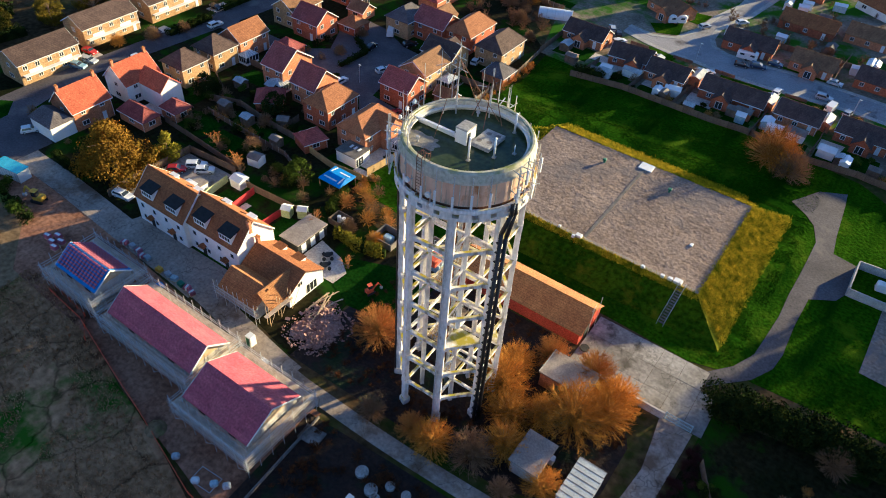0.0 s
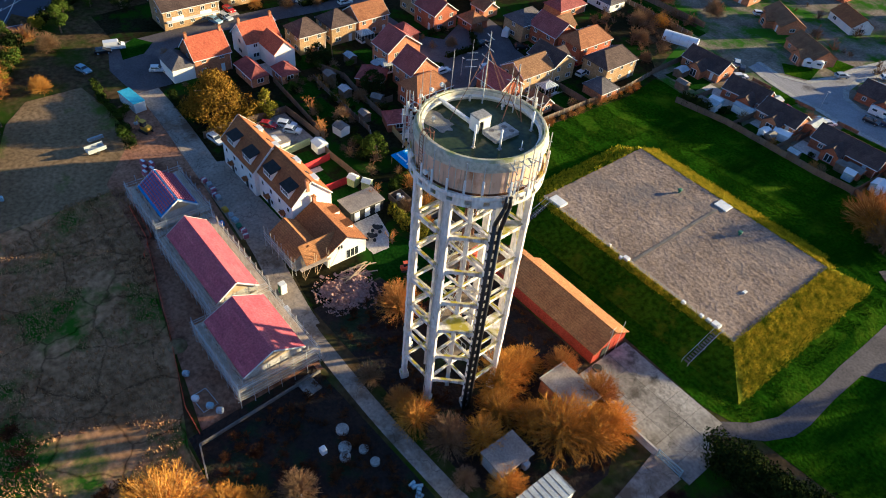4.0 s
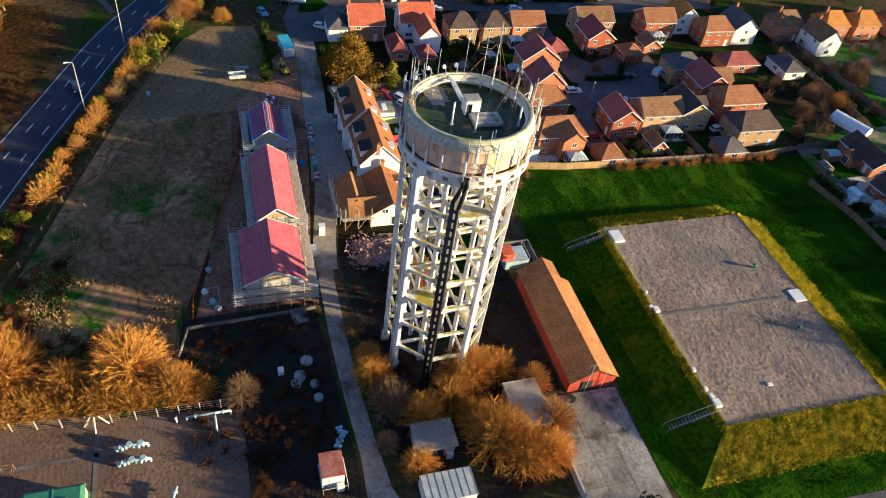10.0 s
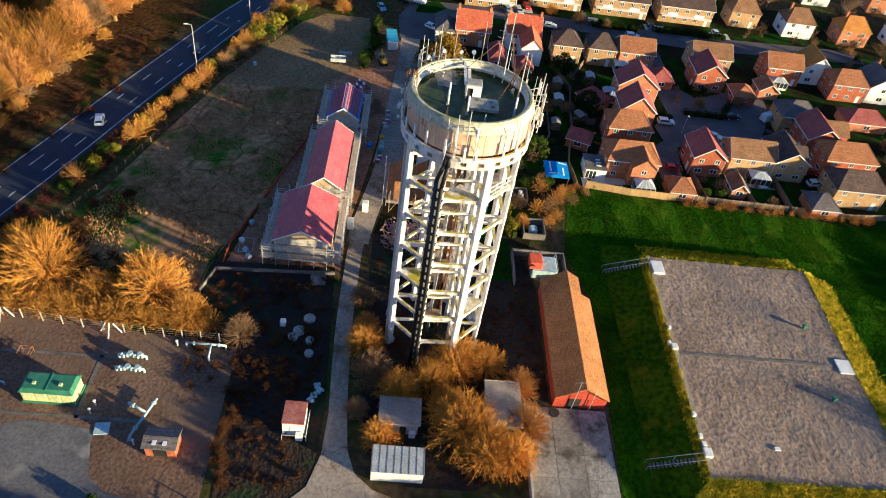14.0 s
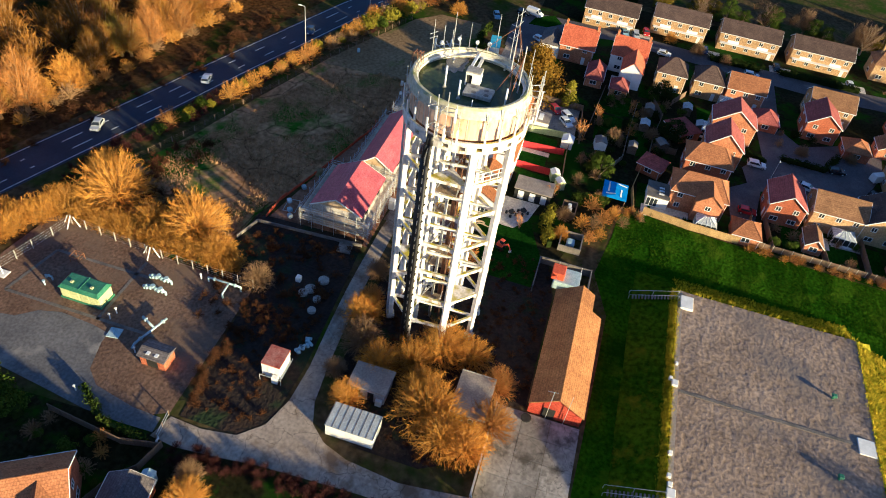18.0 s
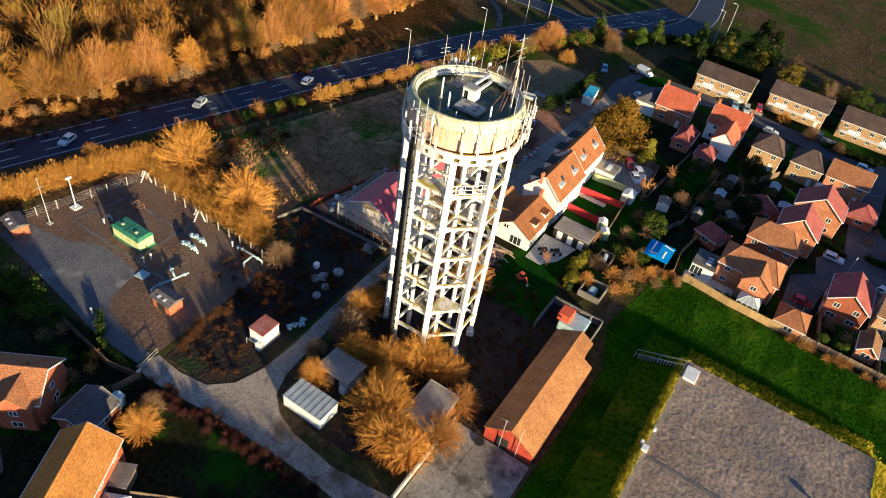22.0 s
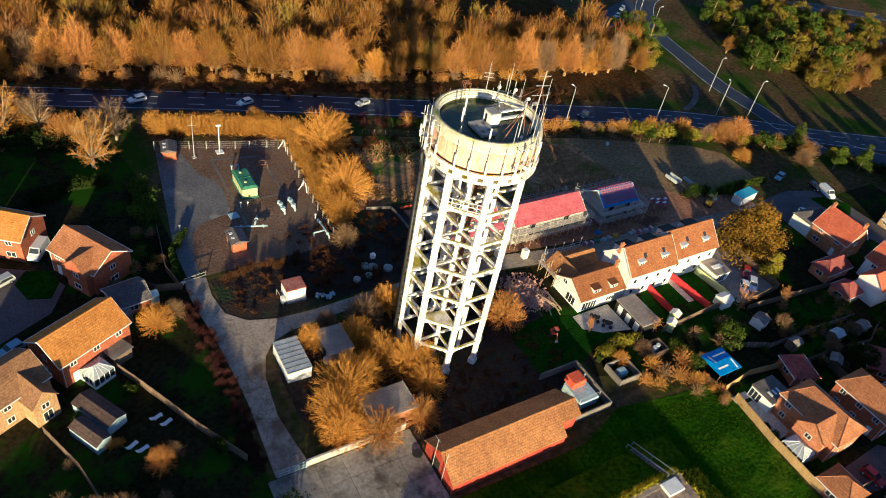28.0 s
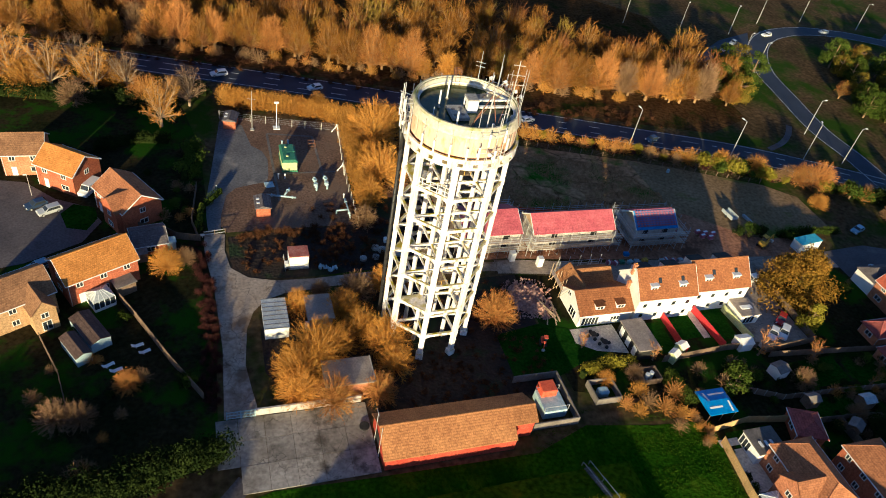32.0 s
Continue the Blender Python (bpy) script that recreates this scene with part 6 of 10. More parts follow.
# bungalows north of the field
BG = "bungalows"
for x, y, tn, l, w, rf, wl in ((-71.6, 179.6, 0, 12.0, 7.4, M_tile_dark, BP), (-56.0, 175.4, 8, 11.0, 7.4, M_tile_dark, BR), (-44.6, 173.4, 0, 10.5, 7.4, M_tile_dark, BP), (-27.2, 174.2, 2, 16.0, 7.4, M_tile_dark, BR), (-11.0, 175.0, 0, 10.5, 7.4, M_tile_dark, BP), (4.0, 176.5, 0, 12.0, 7.4, M_tile_dark, BR), (18.0, 178.0, 0, 12.0, 7.4, M_tile_brown, BR), (34.0, 179.0, 0, 13.0, 7.4, M_tile_dark, BP),
                              (-33.0, 206.4, 2, 14.0, 7.6, M_tile_dark, BR), (-15.2, 206.4, 0, 11.5, 7.6, M_tile_brown, BP), (2.0, 208.0, 0, 12.0, 7.6, M_tile_dark, BR), (18.0, 209.0, 0, 12.0, 7.6, M_tile_brown, BR), (-60.0, 214.0, -25, 13.0, 8.0, M_tile_brown, BP), (-23.0, 232.0, 0, 16.0, 8.0, M_tile_red, BR), (-6.0, 236.0, 0, 13.0, 8.0, M_tile_brown, BP), (12.0, 238.0, 0, 12.0, 8.0, M_tile_dark, BR), (-76.0, 226.0, -35, 13.0, 8.0, M_tile_brown, BP)):
    b = house("bungalow", "small brick bungalow with a dark tiled roof", x, y, tn, l, w, 2.6, 5.0, wl, rf, 0, 1, (3, 3, 1, 1), group=BG, far=y > 195)
    if rnd.random() < 0.6:
        wing(b, rnd.uniform(-l / 4, l / 4), -w / 2 - 1.0, 90, 4.0, 4.2, 2.5, 4.2, wl, rf, 0, ((-2.0, 0, 0.3, 180, 1.8, 2.0),))

# wings, conservatories and small buildings of the estate
wing(H["r4"], 2.0, -3.6, 90, 5.0, 5.4, 5.0, 7.2, BP, M_tile_russet, 0, ((-2.5, 0, 3.3, 180, 1.2, 1.1), (-2.5, 1.2, 0.2, 180, 1.0, 2.0)))
conservatory(H["r4"], 2.4, -7.6, 0, 4.2, 3.6)
e = part("flat_extension", MB().box(-2.3, -2.7, -0.1, 2.3, 2.7, 2.6), M_render, H["r4"], "white extension with a grey roof")
e.matrix_basis = pose(-8.0, -2.4, 0)
part("extension_roof", MB().cbox(0, 0, 2.72, 4.9, 5.7, 0.22), M_felt, e)
for i in range(3):
    part("skylight", MB().cbox(0.6, -1.4 + 1.1 * i, 2.86, 1.1, 0.5, 0.1), M_upvc, e)
window(e, -1.0, -2.7, 0.2, -90, 2.4, 2.1)
conservatory(H["r6"], 1.8, -5.8, 0, 4.6, 3.6)
conservatory(H["n3"], -1.5, -5.6, 0, 4.4, 3.2)
conservatory(H["hC"], -4.0, -5.2, 0, 4.0, 3.2)
conservatory(H["r1"], 2.0, -5.2, 90, 3.4, 4.6)
wing(H["r7"], 0, 0, 90, 8.0, 7.0, 5.0, 7.0, BB, M_tile_dark)
wing(H["r10"], -1.0, 4.0, 90, 6.0, 6.4, 5.0, 7.2, BR, M_tile_brown)
c = conservatory(H["s4"], 1.8, 5.8, 0, 3.6, 3.4)
e = part("lean_to", MB().box(-1.6, 0, -0.1, 1.6, 2.4, 2.3), M_fence, H["s4"], "dark timber lean-to")
e.matrix_basis = pose(-2.6, 3.9, 0)
part("lean_to_roof", MB().cbox(0, 1.2, 2.4, 3.6, 2.9, 0.14), M_felt, e)
wing(H["s2"], 0.6, -4.6, 90, 2.0, 2.4, 2.4, 3.4, M_upvc, M_tile_red)
wing(H["s3"], 0.4, -4.6, 90, 1.6, 2.4, 2.4, 3.2, M_upvc, M_tile_slate)
wing(H["s3"], -2.2, 2.0, 90, 6.0, 5.0, 5.0, 7.2, BR, M_tile_russet, 0, ((3.0, 0, 3.2, 0, 1.2, 1.1), (3.0, 0, 0.7, 0, 1.6, 1.2)))
# plum-roofed garages and garden rooms
for x, y, tn, l, w, ev, rg, rf, wl, lab in (
    (-79.6, 111.4, 90, 5.6, 5.6, 2.4, 4.2, M_tile_russet, BP, "brick garage with a red pyramid roof"),
    (-79.0, 143.6, 90, 6.2, 6.2, 2.4, 4.4, M_tile_slate, BP, "brick double garage with a dark pyramid roof"),
    (-82.4, 125.2, 0, 5.2, 3.4, 2.4, 3.9, M_tile_brown, BP, "narrow brick garage with a brown roof"),
    (-94.8, 91.0, 70, 5.4, 5.0, 2.4, 4.0, M_tile_plum, BR, "brick garden garage with a plum hipped roof"),
    (-113.4, 97.0, 40, 6.4, 6.0, 2.5, 4.6, M_tile_plum, BR, "brick garage with a plum hipped roof"),
    (-113.4, 149.6, 90, 9.6, 7.6, 5.0, 7.6, M_tile_slate, BB, "yellow brick estate house with a dark hipped roof"),
    (-128.0, 117.6, 0, 6.0, 6.0, 2.5, 4.6, M_tile_plum, BR, "brick garage with a plum roof"),
    (-124.6, 139.6, 0, 6.0, 6.0, 2.5, 4.4, M_tile_russet, BR, "brick garage with a red roof"),
    (-129.0, 148.0, 0, 5.6, 5.4, 2.5, 4.4, M_tile_brown, BP, "brick garage with a brown roof"),
    (-126.0, 80.0, 0, 5.0, 4.4, 2.5, 4.2, M_tile_plum, BP, "low brick garden room with a plum roof"),
    (-130.0, 73.2, 0, 8.5, 4.4, 2.6, 4.6, M_tile_plum, BP, "long low outbuilding with a plum roof"),
    (-118.0, 171.0, 90, 11.0, 7.0, 2.6, 4.8, M_tile_plum, BP, "long low garage block with plum roof"),
    (-114.4, 186.0, 0, 9.0, 7.0, 2.6, 4.6, M_tile_slate, M_render, "white walled garden building with a dark roof"),
    (12.3, 30.0, 10, 5.8, 5.6, 2.5, 4.0, M_tile_slate, BR, "brick garage with a dark roof"),
):
    big = ev > 4
    house("garage" if not big else "estate_house", lab, x, y, tn, l, w, ev, rg, wl, rf, min(l, w) * 0.46 if rf is not M_tile_brown and tn != 10 else 0, 2 if big else 1, (2, 2, 1, 1) if big else (1, 1, 1, 0), category="house" if big else "garage", doors=big, group="garages" if not big else EST)
# houses along the far street
for x, y, tn, rf, wl in ((-135.5, 182, 0, M_tile_slate, M_render), (-136.5, 200, 90, M_tile_brown, BP), (-127.0, 207, 0, M_tile_brown, M_render), (-136.0, 217.5, 90, M_tile_orange, BP), (-136.0, 230, 90, M_tile_orange, BP), (-137, 246, 90, M_tile_red, BP), (-138, 263, 90, M_tile_orange, M_render),
                         (-172, 172, 90, M_tile_brown, M_render), (-171, 190, 90, M_tile_orange, BP), (-172, 208, 0, M_tile_red, M_render), (-172, 226, 90, M_tile_brown, BP), (-173, 245, 0, M_tile_red, BP), (-175, 155, 90, M_tile_brown, BB),
                         (-200, 166, 90, M_tile_red, BP), (-201, 190, 90, M_tile_brown, M_render), (-201, 214, 90, M_tile_red, BP)):
    house("street_house", "two-storey house on the far street with chimneys", x, y, tn, 9.5, 8.0, 5.0, 8.2, wl, rf, 0 if tn == 0 else 2.6, 2, (2, 2, 1, 1), chim=((-3.5, 0),), group="houses on the far street", far=True)
for i, (x, y) in enumerate(((-96, 232), (-92, 250), (-64, 246), (-46, 250), (-28, 262), (-8, 262), (12, 264), (32, 240), (34, 210), (52, 212), (50, 180), (66, 182), (-110, 262), (-78, 268), (-50, 276), (-20, 282), (10, 286))):
    house("bungalow", "small brick bungalow with a tiled roof", x, y, (0, 90, -30)[i % 3], 12, 7.6, 2.6, 5.0, (BP, BR, M_render)[i % 3], (M_tile_brown, M_tile_slate, M_tile_red)[i % 3], 0, 1, (2, 2, 1, 1), group=BG, far=True)

# ---- gas compound ----
s = thing("green_kiosk", "pale yellow steel kiosk with a bright green roof", "kiosk", at=(-16.6, 3.6, 0.06))
part("body", MB().box(-1.6, -3.5, 0.35, 1.6, 3.5, 2.5), M_lime, s)
part("plinth", MB().box(-1.75, -3.7, 0, 1.75, 3.7, 0.35), M_green, s)
rf_ = MB().add([(-1.8, -3.7, 2.5), (1.8, -3.7, 2.5), (1.8, 3.7, 2.5), (-1.8, 3.7, 2.5), (-1.3, -3.2, 3.0), (1.3, -3.2, 3.0), (1.3, 3.2, 3.0), (-1.3, 3.2, 3.0)], [(4, 5, 6, 7), (0, 1, 5, 4), (1, 2, 6, 5), (2, 3, 7, 6), (3, 0, 4, 7), (3, 2, 1, 0)])
part("roof", rf_, M_green, s, "bright green hipped steel roof")
for y in (-1.9, 1.7):
    part("roof_cowl", MB().cbox(0.4, y, 3.1, 0.5, 0.5, 0.25, ch=0.06), M_lime, s)
part("roof_seam", MB().box(-1.5, -0.06, 2.98, 1.5, 0.06, 3.06), M_green, s)
for y in (-2.6, -0.9, 0.9, 2.6):
    part("door", MB().box(1.6, y - 0.7, 0.5, 1.64, y + 0.7, 2.3), M_lime, s)
for x, y, tn, lab in ((-9.4, 21.0, 0, "small red brick kiosk with a dark roof and two rooflights"), (-5.0, -13.2, -12, "red brick kiosk with a blue-grey roof by the corner mast")):
    s = thing("brick_kiosk", lab, "kiosk", at=(x, y, 0.06), turn=tn)
    part("wall", MB().box(-1.4, -2.0, 0, 1.4, 2.0, 2.3), M_brick_red, s)
    part("roof", MB().add([(-1.7, -2.3, 2.2), (1.7, -2.3, 2.2), (1.7, 2.3, 2.2), (-1.7, 2.3, 2.2), (-1.7, -2.3, 2.35), (1.7, -2.3, 2.35), (1.7, 2.3, 2.35), (-1.7, 2.3, 2.35), (0, -2.3, 2.9), (0, 2.3, 2.9)],
                        [(3, 2, 1, 0), (0, 1, 5, 8, 4), (2, 3, 7, 9, 6), (5, 6, 9, 8), (7, 4, 8, 9), (1, 2, 6, 5), (3, 0, 4, 7)]), M_tile_slate, s, "dark pitched roof")
    for y2 in (-0.7, 0.7):
        part("rooflight", MB().cbox(0.8, y2, 2.68, 0.9, 0.55, 0.06), M_upvc, s).matrix_basis = pose(0, 0, 0.0)
    part("doorway", MB().box(1.38, -0.9, 0.1, 1.44, 0.9, 2.0), M_dark, s)
p = thing("mast_pole", "slim steel aerial pole in the gas compound", "mast", at=(-9.8, -11.0, 0))
part("pole", MB().tube((0, 0, 0), (0, 0, 10.5), 0.09, 8, 0.05), M_steel, p)
part("arm", MB().beam((-0.9, 0, 8.2), (0.9, 0, 8.4), 0.06, 0.06), M_steel, p)
part("base", MB().cbox(0, 0, 0.1, 0.9, 0.9, 0.2), M_kerb, p)
p = thing("flood_light", "white floodlight column on a concrete pad", "lamp post", at=(-15.6, -11.6, 0))
part("column", MB().tube((0, 0, 0), (0, 0, 7.0), 0.12, 8, 0.08), M_white, p)
part("lamp_head", MB().cbox(0, 0, 7.05, 1.1, 0.5, 0.3, ch=0.06), M_white, p)
part("base", MB().cbox(0, 0, 0.1, 1.6, 1.6, 0.25), M_white, p)


def pipework(name, label, x, y, turn, runs, flanges, r=0.2):
    s = thing(name, label, "pipework", "gas pipework", at=(x, y, 0.06), turn=turn)
    for pts in runs:
        part("pipe", MB().path(pts, r, 9), M_bluepipe, s, smooth=True)
    for (fx, fy, fz, ax) in flanges:
        d = Vector((0.1, 0, 0)) if ax == "x" else (Vector((0, 0.1, 0)) if ax == "y" else Vector((0, 0, 0.1)))
        part("flange", MB().tube(Vector((fx, fy, fz)) - d, Vector((fx, fy, fz)) + d, r * 1.8, 10), M_bluepipe, s)
    return s


for y0, x0 in ((12.2, -23.9), (12.6, -21.5)):
    pipework("meter_run", "grey-blue gas meter pipework on the gravel", x0, y0, 0, [[(0, -2.0, 0), (0, -2.0, 0.7), (0, 2.0, 0.7), (0, 2.0, 0)], [(0.5, -1.2, 0.7), (-0.4, -1.2, 0.7)], [(0.5, 0.9, 0.7), (-0.4, 0.9, 0.7)], [(0, -0.2, 0.7), (0, -0.2, 1.3)], [(0, 1.2, 0.7), (0, 1.2, 1.2)]],
             [(0, -1.5, 0.7, "y"), (0, -0.7, 0.7, "y"), (0, 0.3, 0.7, "y"), (0, 1.5, 0.7, "y"), (0, -0.2, 1.3, "z"), (0, 1.2, 1.2, "z")], 0.22)
pipework("pig_trap", "pale blue crossing pipe with valves near the kiosk", -13.2, 16.6, 0, [[(3.2, -0.6, 0), (2.6, -0.4, 0.6), (-3.4, 1.4, 0.8)], [(-1.0, 0.6, 0.75), (-2.4, -2.2, 0.75), (-2.4, -2.2, 0)]], [(1.5, -0.1, 0.65, "x"), (-2.6, 1.2, 0.78, "x"), (-2.0, -1.4, 0.75, "y")], 0.2)
pipework("pipe_loop", "grey pipe loop standing at the compound's edge", -26.6, 22.4, 0, [[(-0.3, -3.0, 0), (-0.3, -3.0, 1.0), (-0.3, 3.0, 1.0), (-0.3, 3.0, 0)], [(-0.3, 0.8, 1.0), (2.2, 1.0, 1.0), (2.2, 1.0, 0)]], [(-0.3, -1.8, 1.0, "y"), (-0.3, 2.0, 1.0, "y")], 0.17)
pipework("valve_group", "small grey valves beside the green kiosk", -17.5, -4.3, 0, [[(0, -0.6, 0), (0, -0.6, 0.8), (0, 0.6, 0.8), (0, 0.6, 0)], [(1.4, 0.2, 0), (1.4, 0.2, 1.0)]], [(0, 0, 0.8, "y"), (1.4, 0.2, 1.0, "z")], 0.14)
solid("blue_cover", MB().cbox(0, 0, 0.06, 1.9, 2.0, 0.12, ch=0.03), M_bluepipe, "pale blue steel cover plate on the gravel", "cover", at=(-11.6, 11.9, 0.06), turn=8)
solid("pipe_cage", MB().path([(-0.8, -0.8, 0), (-0.8, -0.8, 1.4), (0.8, -0.8, 1.4), (0.8, -0.8, 0)], 0.06, 5).path([(-0.8, 0.8, 0), (-0.8, 0.8, 1.4), (0.8, 0.8, 1.4), (0.8, 0.8, 0)], 0.06, 5).path([(-0.8, -0.8, 1.4), (-0.8, 0.8, 1.4)], 0.06, 5).path([(0.8, -0.8, 1.4), (0.8, 0.8, 1.4)], 0.06, 5).path([(-0.8, -0.8, 0.7), (0.8, -0.8, 0.7), (0.8, 0.8, 0.7), (-0.8, 0.8, 0.7), (-0.8, -0.8, 0.7)], 0.05, 5), M_rust, "rusty steel guard cage on the gravel", "cage", at=(-22.8, -2.9, 0.06))
tr_ = MB()
for a_, b_ in (((-13.0, -9.0), (-13.2, 17.8)), ((-23.6, -7.5), (-23.8, 10.0)), ((-13.0, -9.0), (-23.6, -7.5)), ((-26.8, 7.6), (-12.9, 7.8))):
    strip([a_, b_], 0.28, 0.28, 0.09, tr_)
solid("cable_trench", tr_, M_felt, "dark trench covers across the gravel", "trench", kind="structure")
for x, y in ((-13.8, 9.6), (-15.2, 9.8), (-26.9, 18.0), (-0.6, 13.2), (-9.5, 16.9)):
    solid("marker_post", MB().tube((0, 0, 0), (0, 0, 1.2), 0.12, 7).cbox(0, 0, 1.2, 0.34, 0.34, 0.2, ch=0.03), M_white, "short white marker post on the gravel", "post", "marker posts", at=(x, y, 0.06))


def post_fence(pts, h=2.0, step=3.2, name="wire_fence", label="concrete-post wire fence", m=None, wires=4, straps=(0,)):
    f = thing(name, label, "fence", "wire fences")
    for (x0, y0), (x1, y1) in zip(pts, pts[1:]):
        n = max(1, round(math.hypot(x1 - x0, y1 - y0) / step))
        for i in range(n + 1 if (x1, y1) == pts[-1] else n):
            x, y = x0 + (x1 - x0) * i / n, y0 + (y1 - y0) * i / n
            part("post", MB().beam((x, y, -0.1), (x, y, h), 0.14, 0.14, (0, 1, 0)), m or M_kerb, f)
        for k in range(wires):
            z = h * (k + 0.8) / wires
            part("wire", MB().tube((x0, y0, z), (x1, y1, z), 0.014, 3), M_steel if m is None else m, f)
    return f


gf = post_fence([(-2.5, -16.5), (-13.2, -13.6), (-22.4, -11.3), (-30.2, -9.6), (-29.0, 3.0), (-28.5, 12.6), (-28.3, 27.0)], 2.1, label="concrete-post wire fence round the gas compound")
for x, y in ((-30.0, -9.4), (-28.6, 7.4)):
    for dx, dy in ((0, -1.6), (0, 1.6), (1.4, 0)):
        part("strut", MB().beam((x + dx, y + dy, 0), (x, y + dy * 0.35, 2.0), 0.14, 0.14), M_white, gf)
post_fence([(-51, -10.5), (-64.6, -5.6), (-84, 0), (-101, 5.2), (-113.5, 9.8), (-138.5, 19.2)], 1.3, 3.0, label="weathered post and wire fence along the field", m=M_fence, wires=3)
post_fence([(-98.4, 32.0), (-89, 31.2), (-84.5, 28.2)], 1.0, 2.5, "site_fence", "orange plastic mesh fence round the building site", M_orange, 3)
of = thing("mesh_fence", "sagging orange plastic mesh fence by the field", "fence", "wire fences")
ol = [(-98.4, 31.0), (-89.2, 30.4), (-76.5, 27.2), (-67.0, 25.0), (-59.3, 23.0), (-51.0, 20.8), (-45.6, 20.6)]
for (x0, y0), (x1, y1) in zip(ol, ol[1:]):
    n = 4
    for i in range(n):
        a_, b_ = Vector((x0, y0, 0)).lerp(Vector((x1, y1, 0)), i / n), Vector((x0, y0, 0)).lerp(Vector((x1, y1, 0)), (i + 1) / n)
        h0, h1 = rnd.uniform(0.5, 0.9), rnd.uniform(0.5, 0.9)
        d = (b_ - a_).normalized().cross(Vector((0, 0, 1))) * 0.03
        part("net", MB().add([a_ - d, b_ - d, b_ - d + Vector((0, 0, h1)), a_ - d + Vector((0, 0, h0)), a_ + d, b_ + d, b_ + d + Vector((0, 0, h1)), a_ + d + Vector((0, 0, h0))], [(0, 1, 2, 3), (7, 6, 5, 4), (3, 2, 6, 7)]), M_orange, of)
        part("stake", MB().tube(a_, a_ + Vector((0, 0, 1.1)), 0.04, 5), M_rust, of)


def panel_fence(pts, h=1.8, m=None, label="brown timber panel fence", post=None, w=1.9):
    f = thing("panel_fence", label, "fence", "garden fences")
    m = m or M_fence
    key = (round(h, 2), m.name)
    if key not in _pan:
        back = [(0.9, -0.03), (-0.9, -0.03)]
        front = [p for i in range(6) for p in ((-0.9 + 0.3 * i, 0.03), (-0.88 + 0.3 * i, 0.05), (-0.72 + 0.3 * i, 0.05), (-0.70 + 0.3 * i, 0.03))] + [(0.9, 0.03)]
        pb = MB().prism(back + front, 0.04, h)
        _pan[key] = (pb.mesh("panel", m), MB().box(-0.06, -0.06, -0.1, 0.06, 0.06, h + 0.08).mesh("post", post or m))
    pm, qm = _pan[key]
    for (x0, y0), (x1, y1) in zip(pts, pts[1:]):
        ln = math.hypot(x1 - x0, y1 - y0)
        n = max(1, round(ln / w))
        a_ = math.degrees(math.atan2(y1 - y0, x1 - x0))
        for i in range(n):
            u = (i + 0.5) / n
            p_ = part("panel", pm, None, f)
            p_.matrix_basis = pose(x0 + (x1 - x0) * u, y0 + (y1 - y0) * u, rnd.uniform(-0.04, 0.03), 0, rnd.uniform(-0.8, 0.8), a_) @ Matrix.Diagonal((ln / n / 1.86, 1, 1, 1))
            q_ = part("post", qm, None, f)
            q_.matrix_basis = pose(x0 + (x1 - x0) * i / n, y0 + (y1 - y0) * i / n, 0)
    return f


_pan = {}
NEW, OLD = "pale new timber panel fence facing the field", "weathered brown timber panel fence between gardens"
panel_fence([(-78.2, 90.4), (-77.0, 100), (-76.6, 110.3)], 1.9, M_fence_new, NEW)
panel_fence([(-77.4, 111.5), (-77.2, 125), (-77.0, 137.5), (-76.4, 150), (-77.8, 163)], 1.5, M_fence, OLD, M_kerb)
panel_fence([(-82.8, 61.2), (-82.6, 71.6)], 1.8, M_fence_red, "bright red painted garden fence")
panel_fence([(-90.6, 60.8), (-91.6, 71.2)], 1.8, M_fence_red, "bright red painted garden fence")
panel_fence([(-97.6, 61.5), (-98.6, 70.5)], 1.8, M_lime, "pale green painted garden fence")
panel_fence([(-77.0, 72.4), (-83.0, 72.2), (-91.6, 71.6), (-99.0, 72.0)], 1.8, M_fence, OLD)
panel_fence([(-112.5, 52.5), (-113.0, 60), (-112.5, 72.5), (-99.5, 73.5)], 1.8, M_fence, OLD)
panel_fence([(-77.8, 88.2), (-85.2, 87.4), (-93.0, 88.6), (-99, 90)], 1.8, M_fence_new, "orange-brown timber fence behind a garden")
panel_fence([(-99, 90), (-108, 90.5), (-118, 92), (-126, 89)], 1.8, M_fence, OLD)
panel_fence([(-86.2, 80.0), (-96, 84.2), (-108, 84.6), (-122, 85.5)], 1.5, M_fence, OLD)
panel_fence([(-100, 74.5), (-112, 75.5), (-126, 76.6)], 1.6, M_fence, OLD)
panel_fence([(-80.8, 112.6), (-86.5, 113.0)], 1.8, M_fence, OLD)
panel_fence([(-77.2, 117.0), (-86.8, 116.0)], 1.8, M_fence, OLD)
panel_fence([(-77.1, 128.0), (-87.8, 127.0)], 1.8, M_fence, OLD)
panel_fence([(-76.8, 136.4), (-88.0, 136.0)], 1.8, M_fence, OLD)
panel_fence([(-126.5, 94), (-133, 97.5)], 1.8, M_fence, OLD)
panel_fence([(-127, 107.2), (-133.5, 107.2)], 1.8, M_fence, OLD)
panel_fence([(-103.6, 96.2), (-103.4, 90.5)], 1.8, M_fence, OLD)
panel_fence([(-78.0, 163.5), (-78.6, 182)], 1.8, M_fence, OLD)
panel_fence([(-65.5, 157.8), (-52, 160.4), (-37.3, 160.4), (-27.6, 160.4), (-18.6, 161.4), (-6.7, 158.2), (6, 160), (30, 158)], 1.7, M_fence, "weathered timber fence behind the bungalow gardens")
